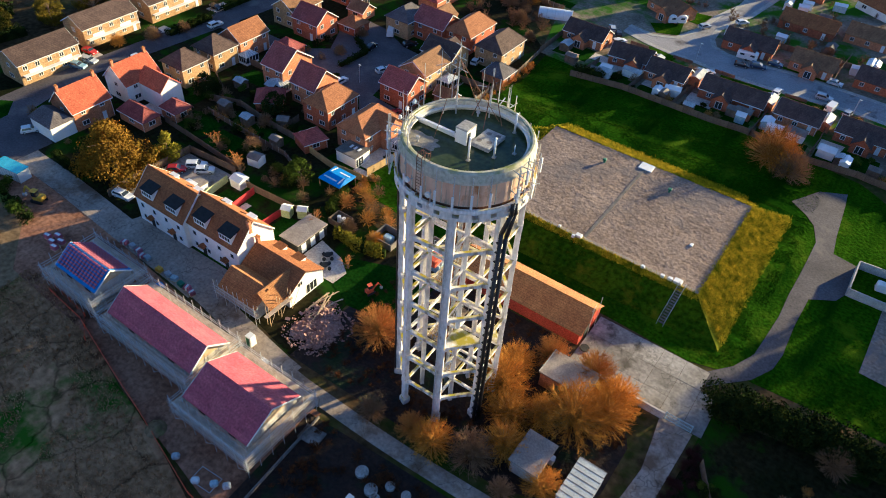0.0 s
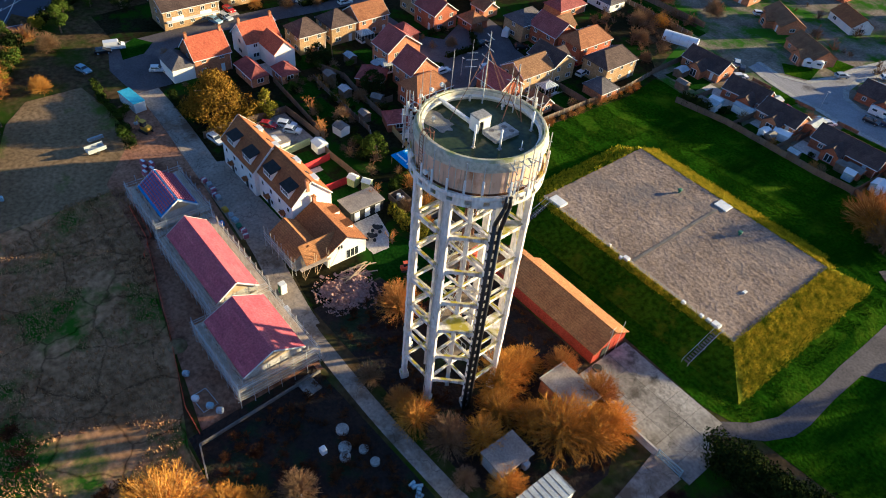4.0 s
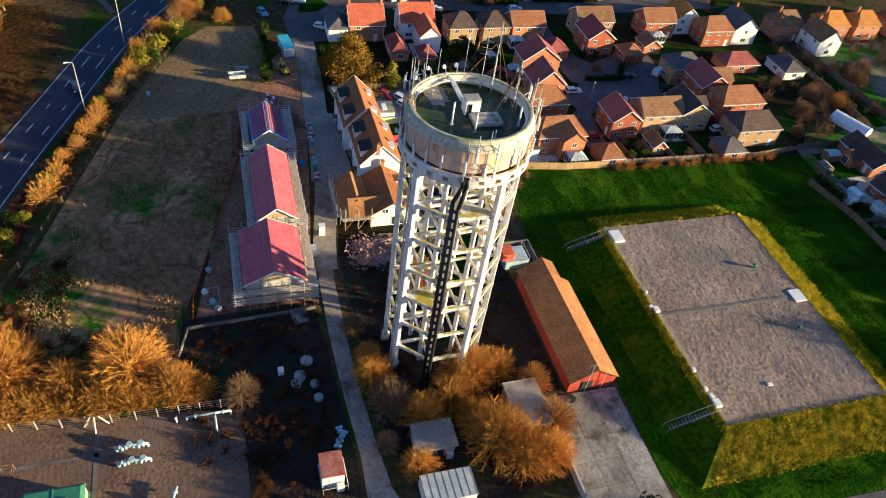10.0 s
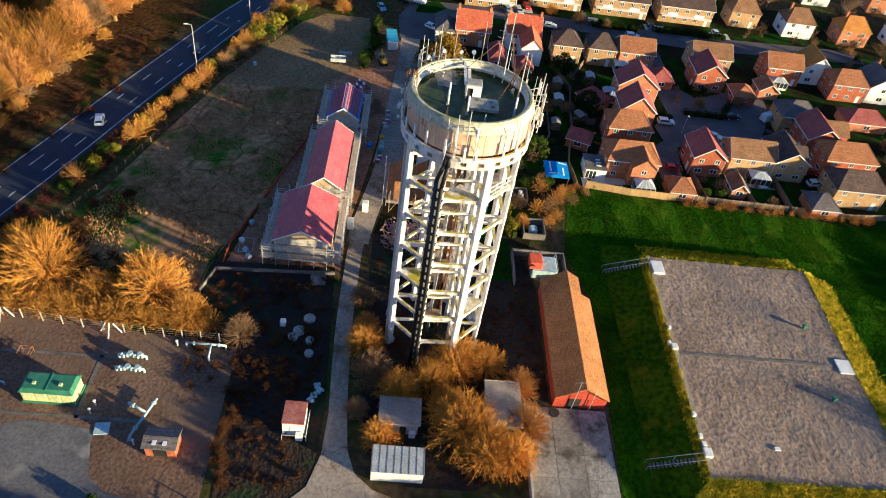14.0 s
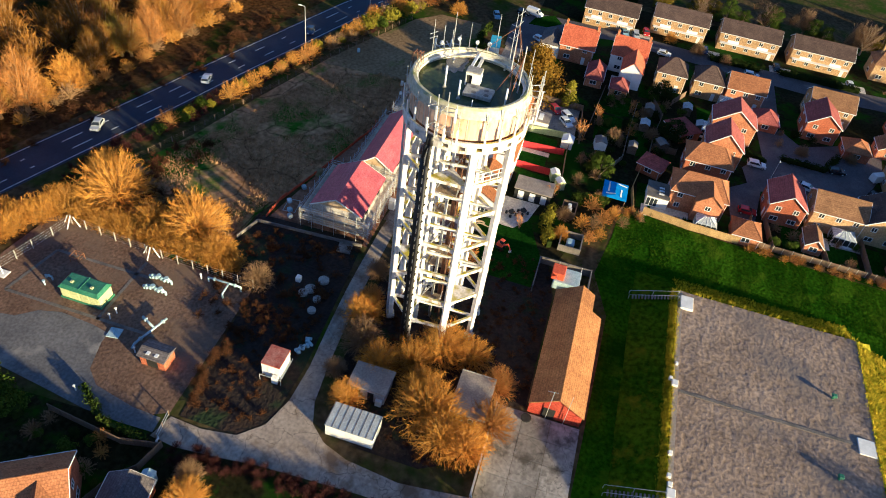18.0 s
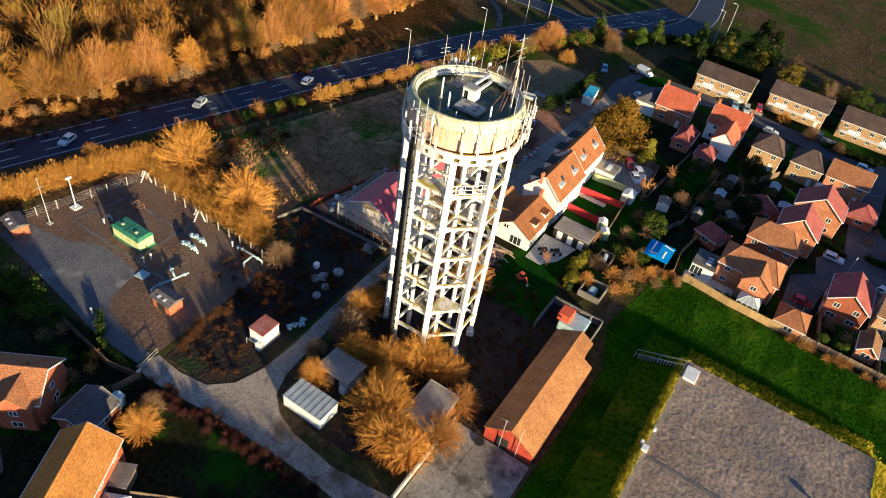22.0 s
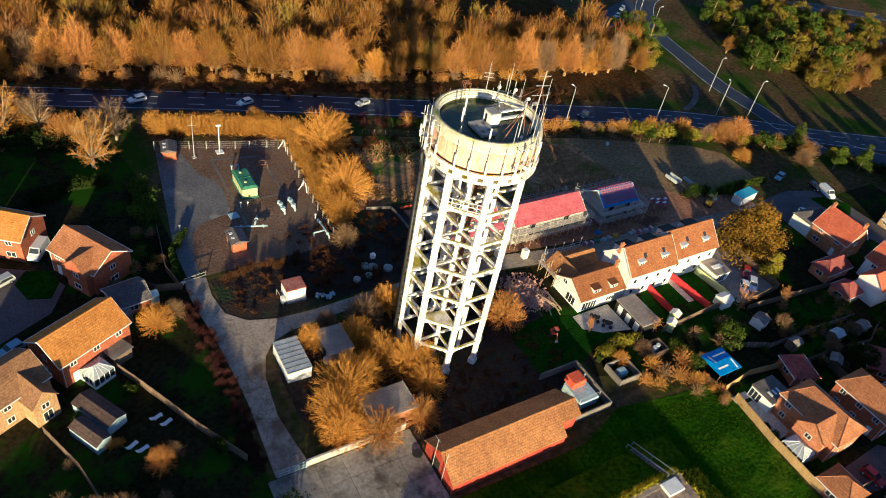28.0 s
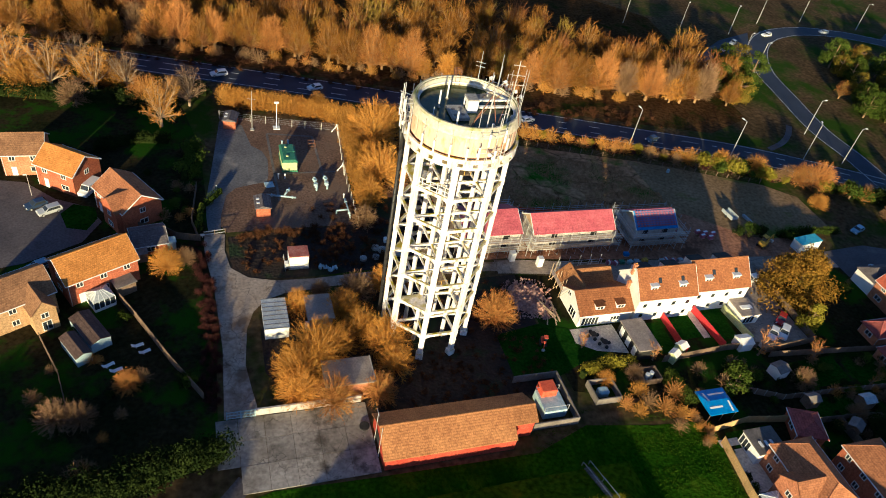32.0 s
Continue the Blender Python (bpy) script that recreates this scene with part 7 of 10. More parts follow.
for x in (-63.5, -50.5, -38.6, -18.8, -4.8, 11, 26):
    panel_fence([(x, 160.4), (x + 0.6, 170)], 1.7, M_fence, OLD)
panel_fence([(-126, 200.4), (-107, 201), (-88, 201.6)], 1.8, M_fence, OLD)
panel_fence([(-126, 193.0), (-107, 193.6), (-86, 192.6)], 1.5, M_fence, OLD)
panel_fence([(17.0, 43.6), (13.8, 49.4), (8.6, 59.4), (3.6, 68.0)], 1.8, M_fence, "pale weathered panel fence down a long garden", M_kerb)
panel_fence([(14.8, 24.6), (9.4, 26.6), (7.3, 28.6), (3.0, 29.6)], 1.7, M_fence, OLD)
panel_fence([(28, 52), (24.6, 60), (22, 70)], 1.7, M_fence, OLD)
panel_fence([(3.4, 12), (4.6, 24), (3.4, 29.6)], 1.6, M_fence, OLD)
# masonry walls round the yard
wl_ = thing("yard_wall", "long pale rendered wall between yard and tower plot", "wall", kind="structure")
for i in range(8):
    x = -20.2 + 2.05 * i
    part("wall_bay", MB().box(x, 72.0, -0.1, x + 2.0, 72.2, 1.5).box(x, 71.95, 1.5, x + 2.05, 72.25, 1.6), M_block, wl_)
gt = thing("yard_gate", "pale blue steel gate across the track", "gate", at=(-3.8, 72.3, 0))
for x in (0.1, 2.2, 4.3):
    part("gate_post", MB().beam((x, 0, 0), (x, 0, 1.9), 0.14, 0.14, (0, 1, 0)), M_bluepipe, gt)
for i in range(20):
    part("gate_bar", MB().tube((0.2 + 0.2 * i + (0.1 if i > 9 else 0), 0, 0.2), (0.2 + 0.2 * i + (0.1 if i > 9 else 0), 0, 1.8), 0.03, 4), M_bluepipe, gt)
for z in (0.25, 1.0, 1.75):
    part("gate_rail", MB().beam((0.1, 0, z), (4.3, 0, z), 0.06, 0.1), M_bluepipe, gt)
sw = thing("site_wall", "low dark block wall at the corner of the scrub plot", "wall", kind="structure")
for a_, b_ in (((-38.5, 18.4), (-43.9, 19.8)), ((-43.9, 19.8), (-45.2, 40.2))):
    part("wall_run", MB().beam((*a_, 0.35), (*b_, 0.35), 0.2, 0.7), M_felt, sw)
sg = thing("site_gate", "low steel gate where the track enters the compound", "gate", at=(-1.6, 27.6, 0))
part("gate_rail", MB().beam((0, 0, 1.1), (4.0, 0.6, 1.1), 0.06, 0.08).beam((0, 0, 0.4), (4.0, 0.6, 0.4), 0.06, 0.08), M_steel, sg)
for u in (0, 0.5, 1):
    part("gate_post", MB().beam((4.0 * u, 0.6 * u, 0), (4.0 * u, 0.6 * u, 1.3), 0.12, 0.12, (0, 1, 0)), M_fence, sg)
solid("notice_board", MB().box(-0.4, -0.03, 0.5, 0.4, 0.03, 1.0).box(-0.04, -0.05, 0, 0.04, -0.03, 0.9), M_white, "small white blank notice by the gate", "sign", at=(2.7, 28.6, 0))

# concrete yard in front of the barn, slab by slab
yard = tagged(new("yard"), "concrete yard of large weathered slabs before the barn", "pavement", kind="structure")
xs = [-20.8, -16.8, -12.8, -8.9, -4.9, -1.0, 2.2]
ysl = [72.4, 76.5, 80.8, 85.3]
for i in range(len(xs) - 1):
    for j in range(len(ysl) - 1):
        if i == 5 and j == 2:
            continue
        x0, x1 = xs[i] + 0.025, xs[i + 1] - 0.025
        y0, y1 = ysl[j] + 0.025, ysl[j + 1] - 0.025
        part("slab", MB().box(x0, y0, -0.1, x1, y1, 0.12 + rnd.uniform(-0.012, 0.012)), M_concrete, yard)

# ---- things round barn, tower and site ----
g_ = thing("generator_bay", "walled bay with a rusty orange plant and grey tank", "plant", at=(-50.6, 77.6, 0))
part("bay_wall", MB().box(-4.2, 4.6, 0, 4.0, 4.8, 1.7).box(-4.2, -5.2, 0, -4.0, 4.6, 1.7).box(-4.0, -5.2, 0, 4.0, -5.0, 1.7), M_felt, g_)
part("tank", MB().cbox(-0.6, 0.6, 0.9, 4.2, 4.8, 1.8, ch=0.1), M_bluepipe, g_, "pale grey steel tank")
part("orange_box", MB().cbox(-0.4, -1.2, 2.5, 2.8, 2.4, 1.5, ch=0.1), M_orange, g_, "rusty orange engine housing")
for y in (-1.4, 2.8):
    part("guard_rail", MB().path([(-2.8, y, 1.8), (-2.8, y, 2.8), (1.6, y, 2.8), (1.6, y, 1.8)], 0.05, 5), M_steel, g_)
s = thing("water_tank_bay", "square dark open bay holding a covered tank", "plant", at=(-62.0, 77.3, 0))
part("bay_wall", MB().box(-2.4, -2.2, 0, 2.4, -2.0, 1.5).box(-2.4, 2.0, 0, 2.4, 2.2, 1.5).box(-2.4, -2.0, 0, -2.2, 2.0, 1.5).box(2.2, -2.0, 0, 2.4, 2.0, 1.5), M_felt, s)
part("tank", MB().cbox(0.1, 0, 0.6, 2.0, 1.6, 1.2, ch=0.25), M_bluepipe, s)
s = thing("meter_bay", "small dark open bay with two white cylinders", "plant", at=(-72.2, 75.4, 0))
part("bay_wall", MB().box(-1.9, -1.5, 0, 1.9, -1.35, 1.4).box(-1.9, 1.35, 0, 1.9, 1.5, 1.4).box(-1.9, -1.35, 0, -1.75, 1.35, 1.4).box(1.75, -1.35, 0, 1.9, 1.35, 1.4), M_fence, s)
part("cylinder", MB().tube((-0.4, 0, 0), (-0.4, 0, 1.6), 0.4, 10).tube((0.6, 0.2, 0), (0.6, 0.2, 1.5), 0.4, 10), M_white, s)
# garden flat-roofed garage and patio behind the annexe
s = flat_shed("garden_garage", "flat grey-roofed garage with black boarded doors", -76.4, 63.6, -72.0, 71.2, 2.5, M_dark, M_flat, 0.2, "garage")
for y in (-2.4, 0.0, 2.4):
    part("door", MB().box(2.2, y - 0.6, 0.05, 2.25, y + 0.6, 2.1), M_upvc, s)
patch("patio", [(-62.4, 62.2), (-71.6, 62.0), (-71.6, 69.4), (-65.6, 68.0), (-62.2, 65.6)], 0.07, M_paving, "pale paved patio behind the annexe", "pavement")
patch("annexe_lawn", [(-47.6, 61.5), (-57, 59.8), (-62.2, 62.0), (-62.2, 66.2), (-66, 68.4), (-56.0, 72.4), (-47.5, 72.2)], 0.065, M_lawn, "dark green shaded lawn behind the annexe", "lawn")
for x, y in ((-66.2, 64.4), (-67.6, 66.6)):
    t = thing("garden_table", "round dark garden table with chairs on the patio", "table", "garden tables", at=(x, y, 0.07))
    part("tabletop", MB().lathe([(0.02, 0.68), (0.7, 0.68), (0.7, 0.74), (0.02, 0.74)], 14), M_dark, t)
    part("stand", MB().tube((0, 0, 0), (0, 0, 0.68), 0.08, 6), M_dark, t)
    for k in range(4):
        part("seat", MB().cbox(1.0 * math.cos(k * 1.57), 1.0 * math.sin(k * 1.57), 0.3, 0.5, 0.5, 0.5, ch=0.05), M_dark, t)
for x, y, l, w in ((-86.6, 64.6, 6.2, 6.6), (-79.6, 66.6, 5.0, 8.0), (-94.4, 65.0, 5.4, 8.4), (-84.6, 90.2, 9.0, 3.4), (-83.4, 122.0, 8.0, 5.0), (-82.6, 132.0, 9.0, 6.6), (-82.8, 138.6, 8.6, 3.6), (-124.5, 103.5, 9.0, 5.5), (-130.4, 88.2, 7.0, 6.0), (-108.0, 79.6, 12, 6.6), (-105, 87.4, 12, 4.6), (-120, 81, 10, 6), (-118, 128.2, 9, 9), (-126.0, 125.0, 6, 4), (-57, 165, 9, 8), (-44, 165, 9, 8), (-28.6, 165.6, 17, 8), (-12, 165, 10, 8), (4, 166, 12, 8), (19, 166, 12, 8), (-71, 171.0, 10, 8), (-102, 197, 34, 4.5)):
    patch("garden_lawn", [(x - l / 2, y - w / 2), (x + l / 2, y - w / 2 + 0.3), (x + l / 2 - 0.3, y + w / 2), (x - l / 2 + 0.2, y + w / 2 - 0.2)], 0.05 + 0.004 * rnd.random(), M_lawn, "small dark green back lawn", "lawn")
for x, y, l, w in ((-80.4, 96.0, 5.0, 8.0), (-90.0, 64.6, 1.6, 7.0), (-86.0, 133, 3, 6), (-62, 172, 8, 4), (-33, 169.4, 8, 2), (-84.8, 128.6, 4, 2), (-79.8, 90.6, 4, 1.4), (-131.0, 79.0, 8, 3)):
    patch("garden_patio", [(x - l / 2, y - w / 2), (x + l / 2, y - w / 2), (x + l / 2, y + w / 2), (x - l / 2, y + w / 2)], 0.062, M_paving, "pale paved garden patio", "pavement")
patch("terrace_forecourt", [(-104, 49.6), (-90, 48.8), (-76, 48.2), (-75.6, 53.0), (-103, 52.7)], 0.058, M_drive, "worn earthy forecourt before the white terrace", "pavement")
for pts_ in ([(-52, 201), (-58, 198), (-62, 203), (-54, 210)], [(-49.6, 212), (-54, 212.5), (-55, 220), (-49, 221)], [(-24, 201.6), (-10, 201.6), (-10.5, 203), (-24, 203)], [(-58, 183), (-48, 182), (-47, 187), (-57, 188.4)], [(-34, 180), (-20, 180.4), (-20, 186.4), (-34, 186)], [(-16, 181), (-6, 181), (-6, 188), (-16, 187)]):
    patch("front_lawn", pts_, 0.075, M_grass, "bright green front lawn by the bungalow road", "lawn")
patch("lane_green", [(-153.5, 50.5), (-160, 52), (-163, 57), (-158.5, 60), (-154, 56)], 0.08, M_lawn, "small dark green beside the lane", "grass")
patch("parking_yard", [(-99.8, 60), (-112.3, 53.5), (-112.4, 72), (-99.8, 72.4)], 0.06, M_drive, "gravelled parking yard by the terrace", "gravel")
# blue gazebo
gz = thing("gazebo", "garden gazebo roofed with bright blue tarpaulin", "gazebo", at=(-80.6, 83.8, 0))
part("tarpaulin", MB().add([(-2.9, -2.6, 2.3), (2.9, -2.6, 2.3), (2.9, 2.6, 2.3), (-2.9, 2.6, 2.3), (-2.2, 0, 2.75), (2.2, 0, 2.75), (-2.9, -2.6, 2.15), (2.9, -2.6, 2.15), (2.9, 2.6, 2.15), (-2.9, 2.6, 2.15)],
                            [(0, 1, 5, 4), (2, 3, 4, 5), (1, 2, 5), (3, 0, 4), (6, 7, 1, 0), (7, 8, 2, 1), (8, 9, 3, 2), (9, 6, 0, 3), (9, 8, 7, 6)]), M_tarp, gz, "bright blue tarpaulin")
for x, y, r_, l in ((-0.6, -1.4, 12, 3.4), (1.0, 1.3, 0, 2.6), (1.8, -0.9, 90, 2.0), (-1.9, 1.4, 84, 2.0)):
    zc = 2.75 - abs(y) * 0.45 / 2.6 + 0.04
    part("patch_strip", MB().cbox(0, 0, 0, l, 0.34, 0.02), M_white, gz).matrix_basis = pose(x, y, zc, -10 if y > 0 else 10, 0, 0) @ pose(0, 0, 0, 0, 0, 0 if r_ < 80 else 90)
for x in (-2.7, 0, 2.7):
    for y in (-2.4, 2.4):
        part("leg", MB().beam((x, y, 0), (x, y, 2.2), 0.1, 0.1, (0, 1, 0)), M_fence, gz)


def garden_shed(x, y, turn=0, l=2.4, w=1.9, h=2.0, wall=None, roof=None, label="small timber garden shed with a felt roof"):
    s = thing("garden_shed", label, "shed", "garden sheds", at=(x, y, 0), turn=turn)
    part("wall", gable_walls(l, w, h, h + 0.5), wall or M_fence, s)
    part("roof", gable_roof(l, w, h, h + 0.5, 0.12, 0.06), roof or M_felt, s)
    part("door", MB().box(l / 2, -0.4, 0.1, l / 2 + 0.03, 0.4, 1.8), wall or M_fence, s)


wsh = "low garden shed with a white roof"
for x, y, tn, l, w, wl, rf, lab in ((-98.8, 78.6, 10, 2.8, 2.6, M_white, M_felt, "white summer house with a dark roof"), (-95.8, 71.2, 0, 2.8, 2.6, M_render, M_white, wsh), (-81.8, 70.6, 20, 1.8, 1.8, M_lime, M_white, wsh), (-79.2, 72.2, 30, 1.8, 1.6, M_lime, M_white, wsh), (-117.6, 101.6, 0, 2.6, 2.4, None, M_sheet, "garden shed with a pale sheet roof"),
                                     (-100.4, 86.0, 0, 2.4, 2.0, None, None, ""), (-104.8, 92.6, 30, 2.6, 2.2, None, None, ""), (-111.6, 88.0, 0, 2.6, 2.2, None, M_sheet, "garden shed with a pale sheet roof"), (-119.6, 88.6, 0, 2.6, 2.2, None, None, ""), (-124.6, 98.0, 0, 2.8, 2.2, None, M_sheet, "garden shed with a pale sheet roof"),
                                     (22.4, 55.6, -60, 5.6, 2.4, M_bluepipe, M_tile_dark, "long pale blue garden shed with a dark roof"), (20.6, 52.0, -60, 7.4, 3.2, M_bluepipe, M_tile_dark, "long grey garden room with a dark roof"), (14.2, 33.8, 10, 3.4, 2.2, None, None, ""), (8.4, 31.0, 10, 1.6, 1.6, M_bluepipe, M_bluepipe, "small pale teal shed beside a garage"),
                                     (-60.5, 162.4, 0, 2.8, 2.2, None, None, ""), (-52.6, 168.6, 0, 5.0, 2.6, M_render, M_sheet, "pale garden room with a sheet roof"), (-40.6, 166.8, 10, 4.0, 2.6, M_upvc, M_upvc, "small white plastic garden store"), (-34.4, 161.8, 0, 2.6, 2.0, None, M_sheet, "garden shed with a pale sheet roof"), (-22.6, 168.2, 0, 4.0, 3.0, M_brick_pink, M_felt, "small brick garden store building"), (-9.4, 167.4, 0, 4.4, 3.4, M_render, M_felt, "pale garden store with a dark roof"), (-1.6, 164.4, 0, 3.8, 3.0, M_render, M_white, wsh), (9, 163, 0, 2.6, 2.2, None, None, ""), (-69, 165.0, 0, 3.0, 2.4, None, None, ""), (-73.5, 170.4, 90, 3.4, 2.6, None, M_sheet, "garden shed with a pale sheet roof")):
    garden_shed(x, y, tn, l, w, 2.0, wl, rf, lab or "small timber garden shed with a felt roof")
pt = thing("poly_tunnel", "long white polythene tunnel in a garden", "poly tunnel", at=(-86.0, 187.0, 0), turn=22)
arch = [(2.2 * math.cos(math.pi * i / 10), 2.4 * math.sin(math.pi * i / 10)) for i in range(11)]
part("cover", MB().add([(-5, y, z) for y, z in arch] + [(5, y, z) for y, z in arch], [(i, i + 1, 12 + i, 11 + i) for i in range(10)] + [tuple(range(10, -1, -1)), tuple(range(11, 22))]), M_upvc, pt, smooth=False)
for i in range(5):
    part("hoop", MB().path([(-5 + 2.5 * i, y * 1.02, z * 1.02) for y, z in arch], 0.05, 4), M_steel, pt)
# rubble, timber and digger behind the annexe
rb_ = MB()
rr = random.Random(5)
MOUNDS = ((-58.6, 51.6, 2.6, 0.7), (-56.4, 54.2, 2.8, 0.8), (-58.8, 56.0, 1.9, 0.5), (-55.6, 50.4, 1.8, 0.45))
for i in range(900):
    mx, my, mr_, mh = MOUNDS[rr.randrange(4)]
    a_, q = rr.uniform(0, 6.28), rr.random() ** 0.55 * 1.6
    x, y = mx + mr_ * q * math.cos(a_), my + mr_ * q * math.sin(a_)
    s_ = rr.uniform(0.08, 0.30) * (1.8 if rr.random() < 0.08 else 1)
    rb_.cbox(0, 0, 0, s_ * rr.uniform(1.2, 2.6), s_, s_ * 0.6, pose(x, y, max(0.1, mh * (1 - q) + 0.12), rr.uniform(0, 90), rr.uniform(0, 60), rr.uniform(0, 180)))
mound = MB()
for mx, my, mr_, mh in MOUNDS:
    mound.add([(mx + mr_ * rr.uniform(0.8, 1.2) * math.cos(k * 0.524), my + mr_ * rr.uniform(0.8, 1.2) * math.sin(k * 0.524), 0) for k in range(12)] + [(mx, my, mh)], [(k, (k + 1) % 12, 12) for k in range(12)])
ru = thing("rubble_heap", "heap of broken pink brick rubble on the ground", "rubble")
part("core", mound, M_rubble, ru)
tagged(part("broken_brick", rb_, M_rubble, ru), kind="stuff")
for i in range(9):
    solid("timber_plank", MB().box(-2.4, -0.1, 0, 2.4, 0.1, 0.07), M_timber, "loose pale timber plank by the rubble", "plank", "loose planks", at=(-60.2 + rr.uniform(-1.4, 1.6), 57.6 + rr.uniform(-2.0, 2.4), 0.08 + 0.075 * i), turn=rr.uniform(60, 115))


def digger(x, y, turn, m, sc=1.0, label="small orange excavator parked on the grass"):
    d = thing("excavator", label, "excavator", at=(x, y, 0.06), turn=turn)
    d.scale = (sc, sc, sc)
    for s_ in (-0.6, 0.6):
        part("track", MB().cbox(0, s_, 0.25, 2.0, 0.36, 0.5, ch=0.1), M_rubber, d)
    part("body", MB().cbox(-0.2, 0, 0.85, 1.6, 1.2, 0.7, ch=0.1), m, d)
    part("cab", MB().cbox(0.1, 0.2, 1.6, 0.9, 0.8, 0.9, ch=0.08), M_glass, d)
    part("cab_roof", MB().cbox(0.1, 0.2, 2.08, 1.0, 0.9, 0.08), m, d)
    part("boom", MB().beam((0.6, -0.2, 1.0), (1.8, -0.2, 2.2), 0.2, 0.28).beam((1.8, -0.2, 2.2), (2.6, -0.2, 0.8), 0.16, 0.22), m, d)
    part("bucket", MB().cbox(2.55, -0.2, 0.5, 0.5, 0.6, 0.5, ch=0.1), M_steel, d)


digger(-55.8, 64.6, 70, M_orange, 0.85)
digger(-121.5, 43.4, 200, M_yellow, 1.3, "yellow excavator on the bare earth")
for x, y, m, l in ((-98.7, 46.0, M_stack, "stack of red roof tiles on a pallet"), (-96.8, 46.3, M_sheet, "wrapped pallet of building blocks"), (-95.0, 46.2, M_stack, "stack of red roof tiles on a pallet"), (-93.4, 45.7, M_stack, "stack of red roof tiles on a pallet"), (-92.2, 46.0, M_sheet, "wrapped pallet of building blocks"), (-88.2, 45.4, M_yellow, "small yellow dumper skip by the drive"), (-86.0, 45.6, M_sheet, "wrapped pallet of building blocks"), (-84.4, 45.6, M_bluepipe, "pale blue site drums in a cluster"), (-82.4, 45.4, M_green, "green plastic bin by the drive"), (-80.9, 45.5, M_stack, "stack of red roof tiles on a pallet"), (-79.4, 45.2, M_stack, "stack of red roof tiles on a pallet"), (-100.6, 38.4, M_stack, "stack of red roof tiles on a pallet"), (-102.0, 37.0, M_stack, "stack of red roof tiles on a pallet"), (-101.0, 35.4, M_stack, "stack of red roof tiles on a pallet"), (-84.8, 43.0, M_tarp, "blue tarpaulin over a low heap")):
    s = thing("site_pallet", l, "pallet", "building materials", at=(x, y, 0.04), turn=rr.uniform(-20, 20))
    part("pallet", MB().box(-0.6, -0.5, 0, 0.6, 0.5, 0.14), M_timber, s)
    for k in range(3):
        part("load", MB().cbox(-0.4 + 0.4 * k, 0, 0.14 + 0.35, 0.36, 0.95, 0.7 + 0.1 * (k % 2), ch=0.04), m if k != 1 else (M_white if m is M_stack else m), s)
for x, y, c_ in ((-63.4, 43.9, M_white), (-58.0, 41.6, M_white)):
    s = thing("site_toilet", "white portable site cabin with a green door", "cabin", at=(x, y if c_ is not M_white else y, 0.05))
    part("body", MB().cbox(0, 0, 1.1, 1.2, 1.2, 2.2, ch=0.06), c_, s)
    part("door", MB().box(-0.4, -0.64, 0.1, 0.4, -0.6, 2.0), M_green, s)
s = thing("site_container", "white site container with a bright blue roof by the lane", "container", at=(-132.6, 45.0, 0), turn=8)
part("body", MB().box(-3.4, -1.3, 0.1, 3.4, 1.3, 2.5), M_white, s)
part("roof", MB().box(-3.5, -1.4, 2.5, 3.5, 1.4, 2.62), M_cyan, s, "bright blue roof sheet")
for i in range(9):
    part("wall_rib", MB().box(-3.2 + 0.8 * i, -1.34, 0.2, -3.1 + 0.8 * i, -1.3, 2.4), M_sheet, s)
s = thing("farm_trailer", "grey low trailer standing on the bare field", "trailer", at=(-119.6, 32.2, 0.04), turn=95)
part("bed", MB().box(-1.9, -1.0, 0.6, 1.9, 1.0, 0.8).box(-1.9, -1.0, 0.8, 1.9, -0.92, 1.5).box(-1.9, 0.92, 0.8, 1.9, 1.0, 1.5), M_sheet, s)
for y in (-1.0, 1.0):
    part("wheel", MB().tube((0, y - 0.1, 0.35), (0, y + 0.1, 0.35), 0.35, 10), M_rubber, s)
solid("trough", MB().box(-1.6, -0.4, 0, 1.6, 0.4, 0.5).box(-1.6, -0.4, 0.5, 1.6, -0.3, 0.7), M_sheet, "long grey trough on the bare field", "trough", at=(-124.2, 33.6, 0.03), turn=95)
solid("field_drum", MB().tube((0, 0, 0), (0, 0, 0.9), 0.4, 10), M_bluepipe, "pale blue drum in the field", "drum", at=(-113.6, 12.6, 0.03))
# manhole rings, pads and oddments on the scrub plot
for x, y, r_ in ((-34.4, 37.3, 0.95), (-31.7, 36.0, 0.95), (-30.4, 35.2, 0.8), (-29.9, 38.0, 0.7), (-27.3, 38.2, 0.7)):
    solid("concrete_ring", MB().lathe([(r_ * 0.75, 0), (r_, 0), (r_, 0.5), (r_ * 0.75, 0.5)], 18).lathe([(0.02, 0.4), (r_ * 0.76, 0.4), (r_ * 0.76, 0.46), (0.02, 0.46)], 18), M_kerb, "pale round concrete chamber ring in the scrub", "ring", "chamber rings", at=(x, y, 0.04))
solid("ground_slab", MB().cbox(0, 0, 0.12, 3.4, 2.6, 0.24, ch=0.04), M_concrete, "low concrete slab in the scrub", "slab", at=(-44.0, 37.4, 0.04), turn=6)
solid("pipe_end", MB().cbox(0, 0, 0.5, 1.0, 0.9, 1.0, ch=0.1), M_white, "white capped box in the scrub", "box", at=(-33.0, 33.2, 0.04))
for i, (x, y) in enumerate(((-19.6, 40.2), (-20.6, 40.9), (-21.4, 40.3), (-18.8, 39.6))):
    solid("scrap_pile", MB().tube((-0.5, 0, 0.3), (0.5, 0.2, 0.5), 0.25, 8).cbox(0.1, -0.4, 0.3, 0.7, 0.5, 0.6, ch=0.08), M_bluepipe, "pale scrap fittings heaped by the hut", "scrap", "scrap heaps", at=(x, y, 0.05), turn=40 * i)
